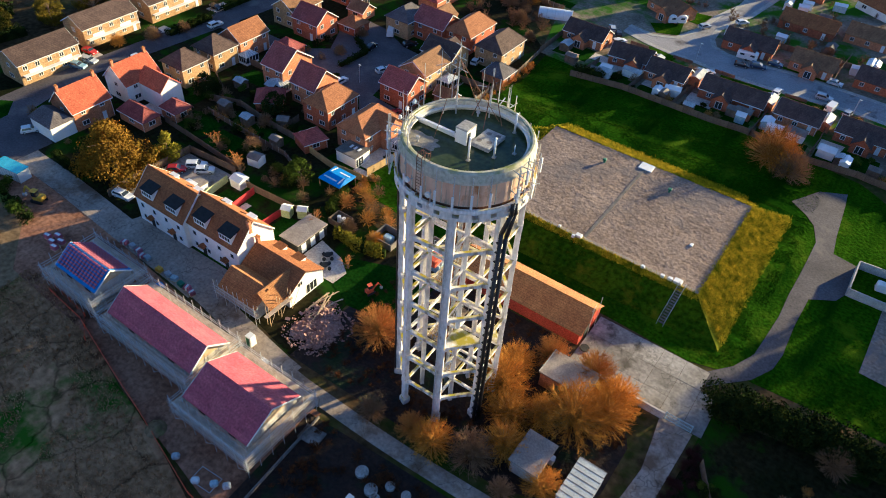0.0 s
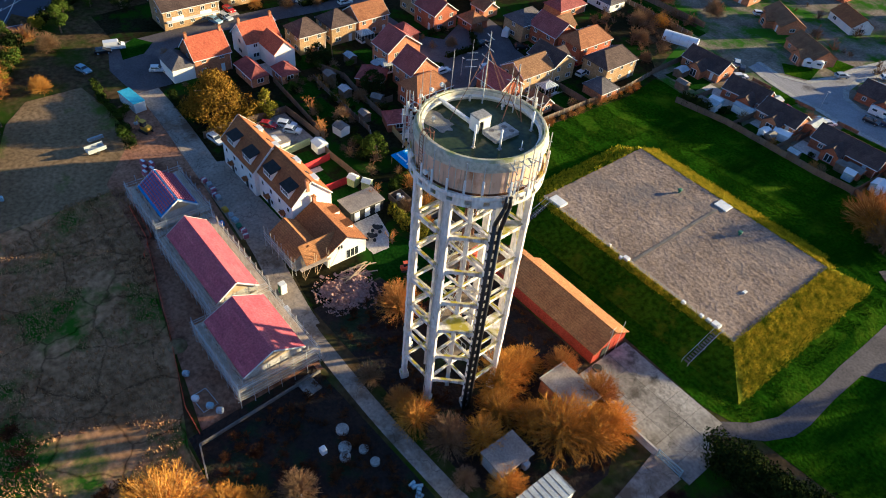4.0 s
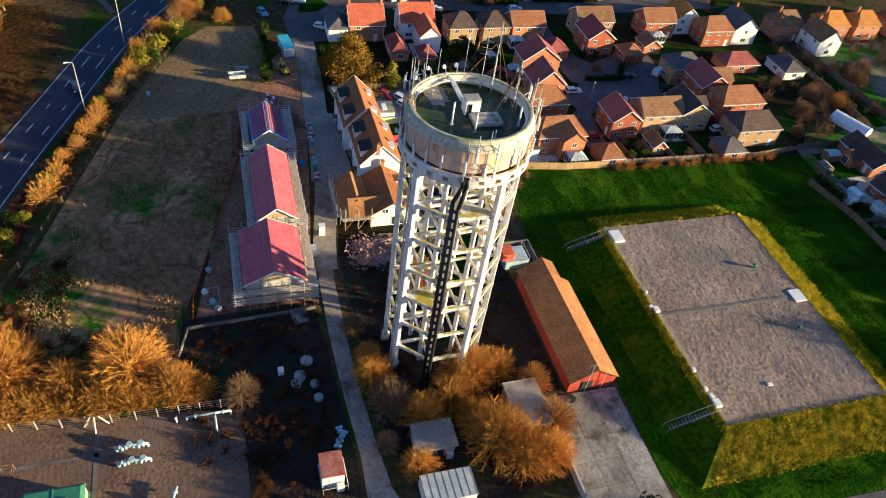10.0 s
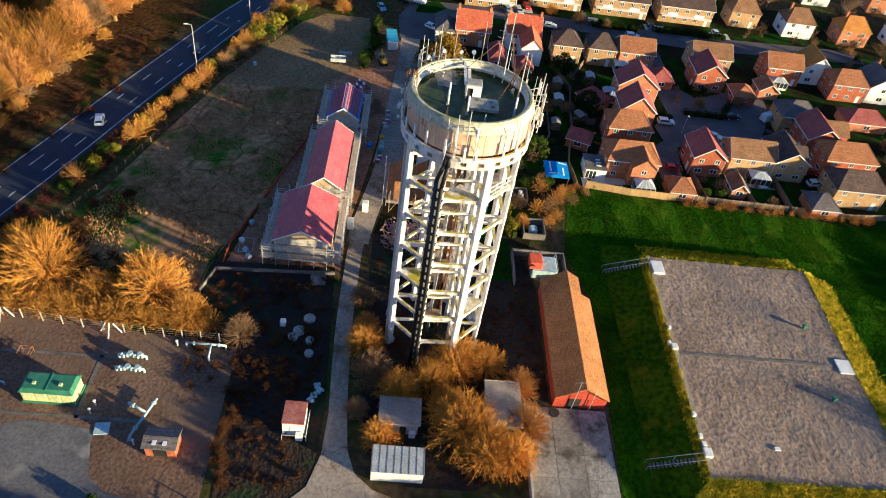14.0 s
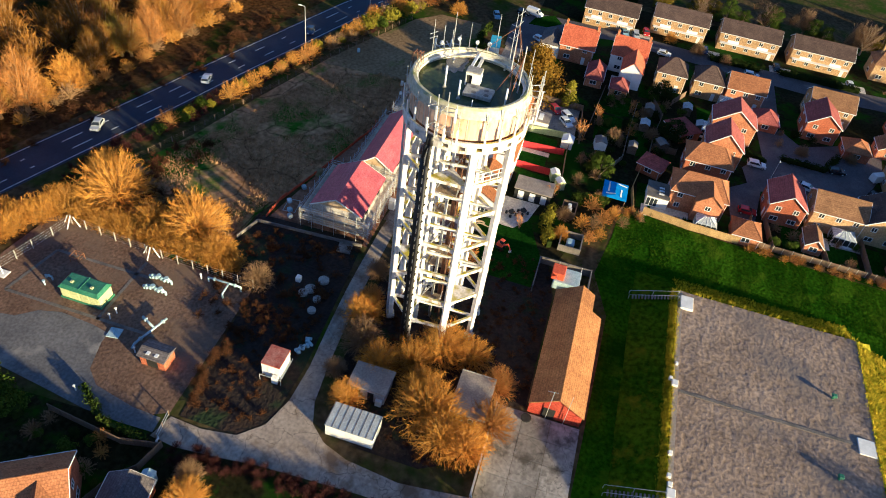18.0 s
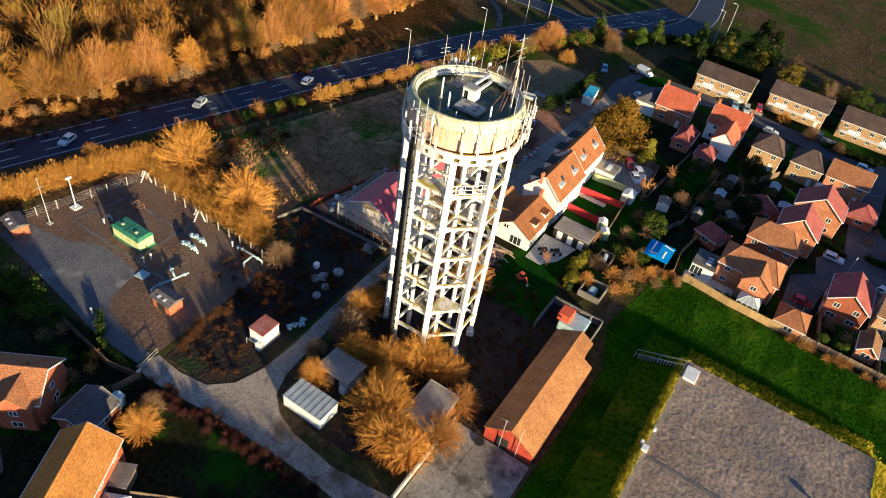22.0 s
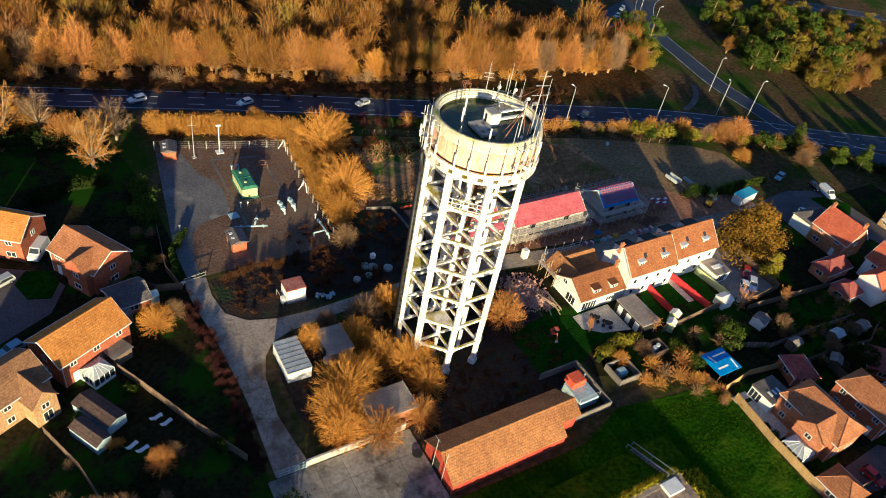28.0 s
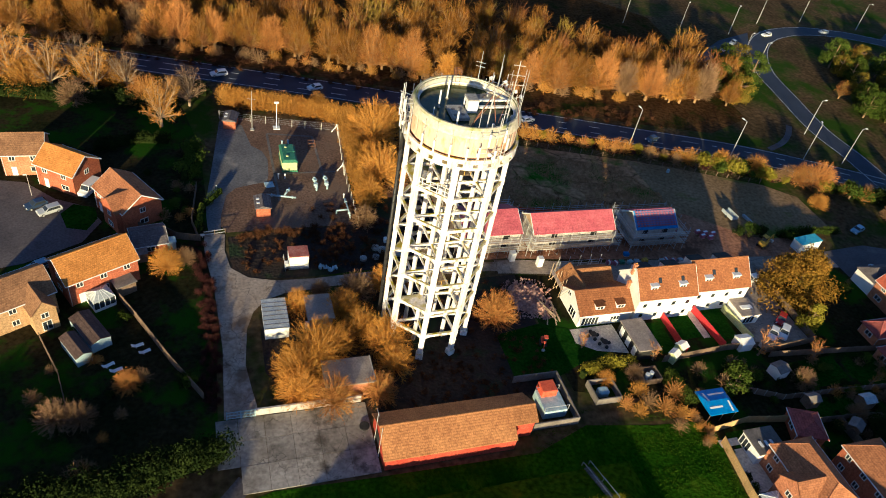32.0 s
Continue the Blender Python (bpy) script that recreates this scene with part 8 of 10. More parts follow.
sp = thing("sand_heap", "pale sandy spoil heap beside the new house", "heap", at=(-62.5, 24.6, 0))
part("mound", MB().add([(1.7 * math.cos(k * 0.524), 1.6 * math.sin(k * 0.524), 0) for k in range(12)] + [(0.8 * math.cos(k * 0.524), 0.8 * math.sin(k * 0.524), 0.8) for k in range(12)] + [(0, 0, 1.0)], [(k, (k + 1) % 12, 12 + (k + 1) % 12, 12 + k) for k in range(12)] + [(12 + k, 12 + (k + 1) % 12, 24) for k in range(12)]), M_fieldbare, sp, smooth=True)
for x, y, m in ((-56.6, 23.4, M_sheet), (-49.2, 23.8, M_bluepipe), (-51.6, 22.6, M_white), (-47.6, 24.6, M_sheet)):
    solid("site_bag", MB().cbox(0, 0, 0.35, 1.1, 0.9, 0.7, ch=0.2), m, "pale builder's bag on the ground", "bag", "builder's bags", at=(x, y, 0.04), turn=rr.uniform(0, 60))
pf = MB().path([(-1.8, -1.2, 0.1), (1.8, -1.2, 0.1), (1.8, 1.2, 0.1), (-1.8, 1.2, 0.1), (-1.8, -1.2, 0.1)], 0.05, 4)
solid("pit_frame", pf, M_steel, "thin steel frame round a pit on the grass", "frame", at=(-50.6, 23.6, 0.05), turn=5)
for x, y, tn in ((17.6, 59.0, 30), (16.4, 60.2, 20)):
    b = thing("garden_lounger", "white plastic sun lounger on the lawn", "lounger", "sun loungers", at=(x, y, 0), turn=tn)
    part("seat", MB().box(-0.9, -0.3, 0.28, 0.5, 0.3, 0.34), M_upvc, b)
    part("backrest", MB().beam((0.5, 0, 0.32), (1.0, 0, 0.75), 0.6, 0.06), M_upvc, b)
    for u in (-0.8, 0.4):
        part("leg", MB().box(u, -0.28, 0, u + 0.06, 0.28, 0.28), M_upvc, b)

# ---- cars ----
_car = {}
GLASS, TYRE = M_glass, M_rubber


def car_meshes(kind):
    if kind in _car:
        return _car[kind]
    if kind == "van":
        prof = [(-2.5, 0.35), (-2.55, 1.0), (-2.5, 2.15), (1.0, 2.2), (1.75, 1.25), (2.45, 1.05), (2.5, 0.35)]
        glass = [(0.75, 1.35), (1.0, 2.08), (1.62, 1.33)]
        hw, hw2 = 0.95, 0.85
    elif kind == "estate":
        prof = [(-2.15, 0.35), (-2.2, 0.95), (-1.95, 1.5), (0.2, 1.52), (1.0, 1.0), (2.05, 0.85), (2.15, 0.35)]
        glass = [(-1.85, 1.0), (-1.75, 1.42), (0.15, 1.44), (0.8, 1.0)]
        hw, hw2 = 0.88, 0.70
    else:
        prof = [(-1.95, 0.35), (-2.0, 0.9), (-1.6, 1.42), (0.1, 1.48), (0.95, 0.98), (1.9, 0.82), (2.0, 0.35)]
        glass = [(-1.55, 0.98), (-1.4, 1.36), (0.05, 1.4), (0.75, 0.98)]
        hw, hw2 = 0.86, 0.66
    n = len(prof)
    w = lambda z: hw if z < 1.05 else hw + (hw2 - hw) * (z - 1.05) / 0.5 if kind != "van" else hw + (hw2 - hw) * (z - 1.05) / 1.1
    body = MB().add([(x, -w(z), z) for x, z in prof] + [(x, w(z), z) for x, z in prof],
                    [tuple(range(n)), tuple(range(2 * n - 1, n - 1, -1))] + [(i + 1, i, n + i, n + i + 1) for i in range(n - 1)] + [(0, n - 1, 2 * n - 1, n)])
    gl = MB()
    g_n = len(glass)
    for s_ in (-1, 1):
        vs = [(x, s_ * (w(z) + 0.012), z) for x, z in glass]
        gl.add(vs, [tuple(range(g_n)) if s_ < 0 else tuple(range(g_n - 1, -1, -1))])
    fr0, fr1 = (prof[3], prof[4])
    lerp = lambda a, b, u: (a[0] + (b[0] - a[0]) * u, a[1] + (b[1] - a[1]) * u)
    for (a, b, o) in ((fr0, fr1, 1), (prof[1], prof[2], -1)):
        p0, p1 = lerp(a, b, 0.12), lerp(a, b, 0.88)
        dx, dz = 0.015 * o, 0.02
        vs = [(p0[0] + dx, -w(p0[1]) * 0.9, p0[1] + dz), (p0[0] + dx, w(p0[1]) * 0.9, p0[1] + dz), (p1[0] + dx, w(p1[1]) * 0.92, p1[1] + dz), (p1[0] + dx, -w(p1[1]) * 0.92, p1[1] + dz)]
        if kind == "van" and o < 0:
            continue
        gl.add(vs, [(0, 1, 2, 3) if o < 0 else (3, 2, 1, 0)])
    wh = MB().tube((0, -0.11, 0), (0, 0.11, 0), 0.32, 14)
    rim = MB().tube((0, -0.12, 0), (0, 0.12, 0), 0.19, 10)
    lt = MB()
    lt.cbox(0, 0, 0.72, 0.14, 0.34, 0.16)
    _car[kind] = (body, gl.mesh("glazing", M_glass), wh.mesh("wheel", M_rubber), rim.mesh("rim", M_steel), (lt.mesh("headlight", M_upvc), prof[-1][0] - 0.05, hw * 0.72))
    return _car[kind]


_body = {}
PAINT = {}
for nm, col in (("white", (0.75, 0.75, 0.75)), ("silver", (0.42, 0.44, 0.46)), ("dark blue", (0.03, 0.05, 0.10)), ("pale blue", (0.22, 0.36, 0.46)), ("red", (0.40, 0.025, 0.025)), ("black", (0.018, 0.018, 0.02))):
    m = mat("car_paint_" + nm.replace(" ", "_"), tuple(c * 0.95 for c in col), col, 0.4, 0.25, fine_amt=0.03, spec=0.6)
    PAINT[nm] = m


def car(x, y, turn, colour="white", kind="hatch", where="parked by the houses"):
    body, gl, wh, rim, lt = car_meshes(kind)
    if (kind, colour) not in _body:
        _body[kind, colour] = body.mesh("body", PAINT[colour])
    c_ = thing("car" if kind != "van" else "van", colour + (" van " if kind == "van" else " car ") + where, "car" if kind != "van" else "van", "parked cars", at=(x, y, 0.09), turn=turn)
    part("body", _body[kind, colour], None, c_)
    part("glazing", gl, None, c_, "dark windows")
    for s_ in (-1, 1):
        part("headlight", lt[0], None, c_).matrix_basis = pose(lt[1], s_ * lt[2], 0)
    wb = 1.25 if kind == "hatch" else 1.4
    for sx in (-wb, wb):
        for sy in (-0.78, 0.78):
            w_ = part("wheel", wh, None, c_)
            w_.matrix_basis = pose(sx, sy, 0.32)
            part("rim", rim, None, w_)
    return c_


for x, y, tn, col, kd, wh_ in ((-161.2, 78.4, 20, "pale blue", "estate", "parked by the lane"), (-161.4, 81.8, 15, "silver", "hatch", "parked by the lane"), (-165.4, 84.6, 10, "red", "hatch", "parked by the terrace"), (-154.2, 90.6, 85, "white", "hatch", "parked on the lane"), (-154.0, 115.6, 88, "white", "estate", "parked on the lane"), (-144.2, 55.6, 60, "white", "hatch", "parked by the cottage"),
                               (-110.2, 54.2, 10, "white", "estate", "parked beside the terrace"), (-107.2, 69.7, 40, "white", "estate", "parked in the yard"), (-104.6, 69.6, 40, "white", "hatch", "parked in the yard"), (-109.2, 66.2, 40, "red", "hatch", "parked in the yard"),
                               (-107.8, 115.2, 90, "white", "estate", "parked on the close"), (-131.4, 148.8, 110, "white", "hatch", "parked on the close"), (-115.2, 144.6, 120, "white", "van", "parked on the close"), (-113.9, 134.4, 100, "black", "hatch", "parked on the close"), (-88.0, 146.6, 100, "white", "hatch", "parked beside a garage"), (-88.2, 112.4, 90, "red", "hatch", "parked beside a house"), (-92.6, 147.2, 90, "red", "hatch", "parked between houses"), (-107.0, 142.6, 60, "black", "hatch", "parked on the close"), (-103.4, 126.6, 70, "white", "hatch", "parked by the brick house"),
                               (-152.6, 40.9, 20, "pale blue", "hatch", "parked by the lane end"), (-159.1, 47.8, 75, "black", "hatch", "parked by the lane end"), (-159.9, 51.0, 75, "white", "van", "parked by the lane end"), (-68.7, 190.2, 120, "silver", "estate", "parked by the bungalows"), (-66.0, 188.6, 120, "black", "hatch", "parked by the bungalows"),
                               (-31.3, 194.6, 10, "black", "hatch", "parked on the bungalow road"), (-27.4, 196.9, 10, "dark blue", "estate", "parked on the bungalow road"), (-39.1, 182.8, 60, "pale blue", "hatch", "parked by the bungalows"), (-8.4, 191.4, 5, "silver", "estate", "parked by the bungalows"), (-5.6, 186.9, 80, "white", "van", "parked by the bungalows"), (-37.0, 183.4, 60, "white", "hatch", "parked by the bungalows"),
                               (32.9, 16.4, 30, "dark blue", "hatch", "parked on the close"), (30.4, 18.4, 28, "silver", "estate", "parked on the close"), (23.8, 12.0, 60, "white", "van", "parked beside the brick house"), (30.4, 34.6, 30, "pale blue", "hatch", "parked by the house wall"),
                               (-27.7, -31.0, 18, "white", "hatch", "on the main road"), (-57.0, -23.6, 17, "silver", "hatch", "on the main road"), (-3.4, -38.4, 16, "white", "estate", "on the main road"), (-83.4, -13.6, 197, "white", "hatch", "on the main road"), (-117.0, -2.4, 20, "dark blue", "hatch", "on the main road"), (-182.1, -61.9, 30, "white", "hatch", "near the roundabout"), (-211.9, -76.2, 15, "white", "estate", "near the roundabout"), (-244.9, -81.0, 0, "silver", "hatch", "near the roundabout"), (-190.2, -68.0, 35, "silver", "hatch", "near the roundabout")):
    car(x, y, tn, col, kd, wh_)
# motor caravans by the bungalows
for x, y, tn in ((-31.6, 199.8, 8), (-56.0, 208.5, 40)):
    v = thing("caravan", "white touring caravan parked by the road", "caravan", at=(x, y, 0.08), turn=tn)
    part("body", MB().cbox(0, 0, 1.5, 5.6, 2.2, 2.1, ch=0.25), M_white, v)
    for sx in (-1.4, 1.4):
        part("side_window", MB().box(sx - 0.6, -1.13, 1.5, sx + 0.6, 1.13, 2.0), M_glass, v)
    for y2 in (-1.0, 1.0):
        part("wheel", MB().tube((0, y2 - 0.1, 0.34), (0, y2 + 0.1, 0.34), 0.34, 12), M_rubber, v)

# ---- street lamps ----
_lamp = (MB().tube((0, 0, 0), (0, 0, 11.4), 0.11, 8, 0.07).mesh("column", M_steel), MB().tube((0, 0, 11.4), (0.9, 0, 11.6), 0.06, 6).mesh("arm", M_steel), MB().cbox(1.25, 0, 11.62, 0.9, 0.34, 0.16, ch=0.05).mesh("lamp_head", M_white))


def street_lamp(x, y, turn):
    l_ = thing("street_lamp", "tall grey steel street lamp beside the road", "street lamp", "street lamps", at=(x, y, 0), turn=turn)
    for nm, me in zip(("column", "arm", "lamp_head"), _lamp):
        part(nm, me, None, l_)


for x, y, tn in ((-108.6, 0.0, -80), (-137.6, 6.6, -70), (-173.1, -4.6, 180), (-162.0, 8.6, -120), (-174.0, 11.4, 180), (-181.1, -51.0, 200), (-182.6, -43.9, 180), (-194.6, -77.2, 60), (-216.7, -88.8, 80), (-242.3, -92.9, 90), (-267.6, -86.4, 110), (-151.0, -84.0, 60), (-172.5, -78.5, 60), (-200.0, 60.4, -90), (-210, 62, -90), (-284, 30, 180), (-268, 48, -120),):
    street_lamp(x, y, tn)
for x, y in ((34.2, 12.6), (-104.5, 118.6), (-42.5, 189.5), (-0.5, 187.2)):
    l_ = thing("lamp_post", "short grey estate lamp post", "street lamp", "street lamps", at=(x, y, 0))
    part("column", MB().tube((0, 0, 0), (0, 0, 5.0), 0.07, 7, 0.05), M_steel, l_)
    part("lamp_head", MB().cbox(0.25, 0, 5.05, 0.7, 0.24, 0.14, ch=0.04), M_white, l_)

# bungalow garden clutter
bc = random.Random(77)
BX = (-63, -50, -38, -19, -5, 11, 26)
for x0, x1 in zip(BX, BX[1:]):
    for k in range(2):
        wl, rf, lb = bc.choice(((M_upvc, M_upvc, "white flat-roofed garden store"), (M_fence, M_felt, "brown timber shed with a felt roof"), (M_render, M_sheet, "pale garden room with a sheet roof"), (M_fence, M_sheet, "timber shed with a pale sheet roof"), (M_bluepipe, M_upvc, "small greenhouse with pale glazing")))
        garden_shed(bc.uniform(x0 + 2, x1 - 2), bc.uniform(162.0, 168.5), bc.choice((0, 90, 4)), bc.uniform(2.2, 3.8), bc.uniform(1.8, 2.6), 2.0, wl, rf, lb)
    patch("garden_paving", [(x0 + 1, 166.5), (x0 + bc.uniform(5, 8), 166.2), (x0 + bc.uniform(5, 8), 171.5), (x0 + 1, 171.5)], 0.06, M_paving, "pale paved patio behind a bungalow", "paving")
    patch("garden_lawn", [(x0 + 1, 161.6), (x1 - 0.8, 161.6), (x1 - 0.8, 166), (x0 + 1, 166)], 0.055, M_lawn, "green lawn behind a bungalow", "lawn")
    garden_shed((x1 if x1 < 20 else x1 - 1), 177.6, 90, 5.6, 2.9, 2.3, M_brick_pink, M_sheet, "brick garage with a pale sheet roof between bungalows")
    panel_fence([(x1 + 0.6, 170), (x1 + 0.8, 176)], 1.7, M_fence, OLD)
    panel_fence([(x0 + 2, 186.4), (x0 + 7.5, 186.6)], 0.9, M_fence, "low timber fence in front of a bungalow")
for x, y, tn in ((-19, 186, 85), (-1.5, 187.5, 80), (9, 186, 90), (22, 187, 85), (-47.5, 180, 80), (-63.5, 184, 60), (-24, 201.5, 5), (-8, 201.6, 2), (10, 201, 4), (26, 199, 4), (-48, 211, 60), (-40, 222, 50), (-66, 219, 50), (-84, 226, 50)):
    car(x, y, tn, bc.choice(("white", "silver", "black", "dark blue", "white", "red")), bc.choice(("hatch", "estate", "hatch")), "parked by the bungalows")
for k in range(26):
    x, y = bc.uniform(-40, 34), bc.choice((bc.uniform(212, 226), bc.uniform(240, 256)))
    wl, rf, lb = bc.choice(((M_upvc, M_upvc, "white flat-roofed garden store"), (M_fence, M_felt, "brown timber shed with a felt roof"), (M_render, M_sheet, "pale garden room with a sheet roof"), (M_bluepipe, M_upvc, "small greenhouse with pale glazing")))
    garden_shed(x, y, bc.choice((0, 90, 10)), bc.uniform(2.4, 5.0), bc.uniform(2, 3), 2.1, wl, rf, lb)
for x in (-26.2, -8.6, 9.8):
    panel_fence([(x, 201.5), (x, 211), (x + 0.5, 222)], 1.7, M_fence_new if x < -20 else M_fence, "timber panel fence between bungalow plots")
panel_fence([(-40, 213), (-26, 213.4), (-9, 214.5), (10, 215.5), (30, 216)], 1.7, M_fence, "timber panel fence behind the bungalow plots")

# terrace drives
for y, col in ((83.0, "silver"), (103.6, "dark blue"), (124.4, "black"), (145.2, "white")):
    patch("terrace_drive", [(-164.6, y - 3.2), (-158.5, y - 3.2), (-158.5, y + 3.2), (-164.6, y + 3.2)], 0.055, M_paving, "pale concrete drive before a terrace", "drive")
    car(-162.4, y - 1.4, 4, col, "hatch", "parked before the terrace")

# sun loungers on the dark lawn
for x, y, tn in ((13.5, 55.5, 20), (12.4, 57.0, 28)):
    sl = thing("sun_lounger", "white plastic sun lounger on a dark lawn", "lounger", "sun loungers", at=(x, y, 0.03), turn=tn)
    part("bed", MB().cbox(-0.3, 0, 0.34, 1.3, 0.62, 0.07, ch=0.02), M_upvc, sl)
    part("backrest", MB().beam((0.34, 0, 0.36), (0.95, 0, 0.78), 0.62, 0.06), M_upvc, sl)
    for lx, ly in ((-0.85, -0.25), (-0.85, 0.25), (0.3, -0.25), (0.3, 0.25)):
        part("leg", MB().box(lx - 0.03, ly - 0.03, 0, lx + 0.03, ly + 0.03, 0.31), M_upvc, sl)
# palletised tiles wrapped in plastic at the end of the site
for x, y, tn in ((-107.0, 37.4, 8), (-108.6, 38.0, 8), (-107.4, 39.0, 12), (-109.2, 39.6, 5), (-110.6, 38.4, 10)):
    ps = thing("tile_pallet", "pallet of red roof tiles partly wrapped in white plastic", "pallet", "tile pallets", at=(x, y, 0.05), turn=tn)
    part("pallet", MB().box(-0.6, -0.5, 0, 0.6, 0.5, 0.14), M_timber, ps)
    part("tile_block", MB().cbox(0, 0, 0.55, 1.1, 0.95, 0.8, ch=0.04), M_stack, ps)
    part("wrap", MB().cbox(0, 0, 0.98, 1.14, 0.5, 0.1, ch=0.03), M_upvc, ps)

# ---- trees, hedges ----
def bare_tree(seed, h, spread, limbs, sub, fine, trunk_h=0.22, twig_w=0.05, up=0.75, wild=1.0):
    """Two meshes: the trunk with its limbs, and a crown of many thin twigs."""
    r = random.Random(seed)
    wood, tw = MB(), MB()
    base_r = h * 0.022 + 0.05
    th = h * trunk_h
    top = Vector((r.uniform(-0.2, 0.2), r.uniform(-0.2, 0.2), th))
    wood.tube((0, 0, -0.1), top, base_r * 1.25, 7, base_r)
    cen = Vector((0, 0, h * 0.55))
    for i in range(limbs):
        az = 2 * math.pi * (i + r.uniform(-0.35, 0.35)) / limbs
        el = r.uniform(0.25, 1.35) if i < limbs - 1 else 1.5
        d = Vector((math.cos(az) * math.cos(el), math.sin(az) * math.cos(el), math.sin(el)))
        ln = (h - th) * (0.62 + 0.34 * math.sin(el)) * r.uniform(0.8, 1.0)
        if el < 0.9:
            ln = min(ln, spread * r.uniform(0.75, 1.05))
        p0 = top - Vector((0, 0, th * 0.25 * r.random()))
        p1 = p0 + d * ln * 0.45 + Vector((0, 0, ln * 0.06))
        p2 = p0 + d * ln * 0.8 + Vector((0, 0, ln * 0.14))
        wood.tube(p0, p1, base_r * 0.55, 5, base_r * 0.36, False)
        wood.tube(p1, p2, base_r * 0.36, 4, base_r * 0.16, False)
        for j in range(sub):
            u = 0.25 + 0.75 * (j + r.random()) / sub
            q0 = p0.lerp(p1, u / 0.6) if u < 0.6 else p1.lerp(p2, (u - 0.6) / 0.4)
            dd = (d * 0.7 + Vector((r.gauss(0, 0.55), r.gauss(0, 0.55), r.gauss(up * 0.35, 0.35))) * wild).normalized()
            l2 = ln * r.uniform(0.24, 0.42) * (1.15 - 0.4 * u)
            q1 = q0 + dd * l2
            wood.tube(q0, q1, base_r * 0.14, 3, base_r * 0.05, False)
            for k in range(fine):
                v = 0.1 + 0.9 * r.random()
                s0 = q0.lerp(q1, v)
                e = (dd * 0.8 + Vector((r.gauss(0, 0.6), r.gauss(0, 0.6), r.gauss(up * 0.3, 0.45))) * wild).normalized()
                l3 = l2 * r.uniform(0.28, 0.6)
                s1 = s0 + e * l3
                side = e.cross(Vector((r.gauss(0, 1), r.gauss(0, 1), r.gauss(0, 1)))).normalized() * twig_w * r.uniform(0.6, 1.2)
                tw.add([s0 - side, s0 + side, s1], [(0, 1, 2)])
                m = s0.lerp(s1, 0.45)
                e2 = (e + Vector((r.gauss(0, 0.5), r.gauss(0, 0.5), r.gauss(0.1, 0.4)))).normalized() * l3 * 0.6
                tw.add([m - side * 0.7, m + side * 0.7, m + e2], [(0, 1, 2)])
    return wood, tw


def fan_tree(seed, h, spread, stems, twigs, w=0.03, sides=4, low=0.10, thick=1.0):
    """Many stems fanning from one stool to a dome, with fine twigs lying along them."""
    r = random.Random(seed)
    wood, tw = MB(), MB()
    wood.tube((0, 0, -0.1), (0, 0, h * 0.14), h * 0.04, 7, h * 0.03)
    for i in range(stems):
        az = 2.39996 * i + r.uniform(-0.25, 0.25)
        el = math.asin(min(0.99, low + (1 - low) * ((i + r.random()) / stems)))
        k = r.uniform(0.82, 1.06)
        tip = Vector((math.cos(az) * math.cos(el) * spread, math.sin(az) * math.cos(el) * spread, math.sin(el) * h * 0.96 + 0.2)) * k
        mid = Vector((tip.x * 0.38, tip.y * 0.38, tip.z * 0.55 + h * 0.05))
        p0 = Vector((tip.x * 0.03, tip.y * 0.03, h * 0.10))
        bez = [p0 * (1 - u) ** 2 + mid * 2 * u * (1 - u) + tip * u * u for u in (0, 0.3, 0.6, 0.85, 1.0)]
        for a, b, ra, rb in zip(bez, bez[1:], (0.018, 0.014, 0.011, 0.009), (0.014, 0.011, 0.009, 0.005)):
            wood.tube(a, b, h * ra * 0.6 * thick, sides, h * rb * 0.6 * thick, False)
        for j in range(twigs):
            u = 0.25 + 0.75 * r.random() ** 0.7
            s0 = p0 * (1 - u) ** 2 + mid * 2 * u * (1 - u) + tip * u * u
            d = ((mid - p0) * (1 - u) + (tip - mid) * u).normalized()
            d = (d + Vector((r.gauss(0, 0.5), r.gauss(0, 0.5), r.gauss(0.15, 0.4)))).normalized()
            ln = h * r.uniform(0.09, 0.20)
            side = d.cross(Vector((r.gauss(0, 1), r.gauss(0, 1), r.gauss(0, 1)))).normalized() * w * r.uniform(0.6, 1.2)
            tw.add([s0 - side, s0 + side, s0 + d * ln], [(0, 1, 2)])
            for q in (0.35, 0.6):
                m = s0 + d * ln * q
                e = (d + Vector((r.gauss(0, 0.45), r.gauss(0, 0.45), r.gauss(0, 0.4)))).normalized() * ln * 0.55
                tw.add([m - side * 0.7, m + side * 0.7, m + e], [(0, 1, 2)])
    return wood, tw


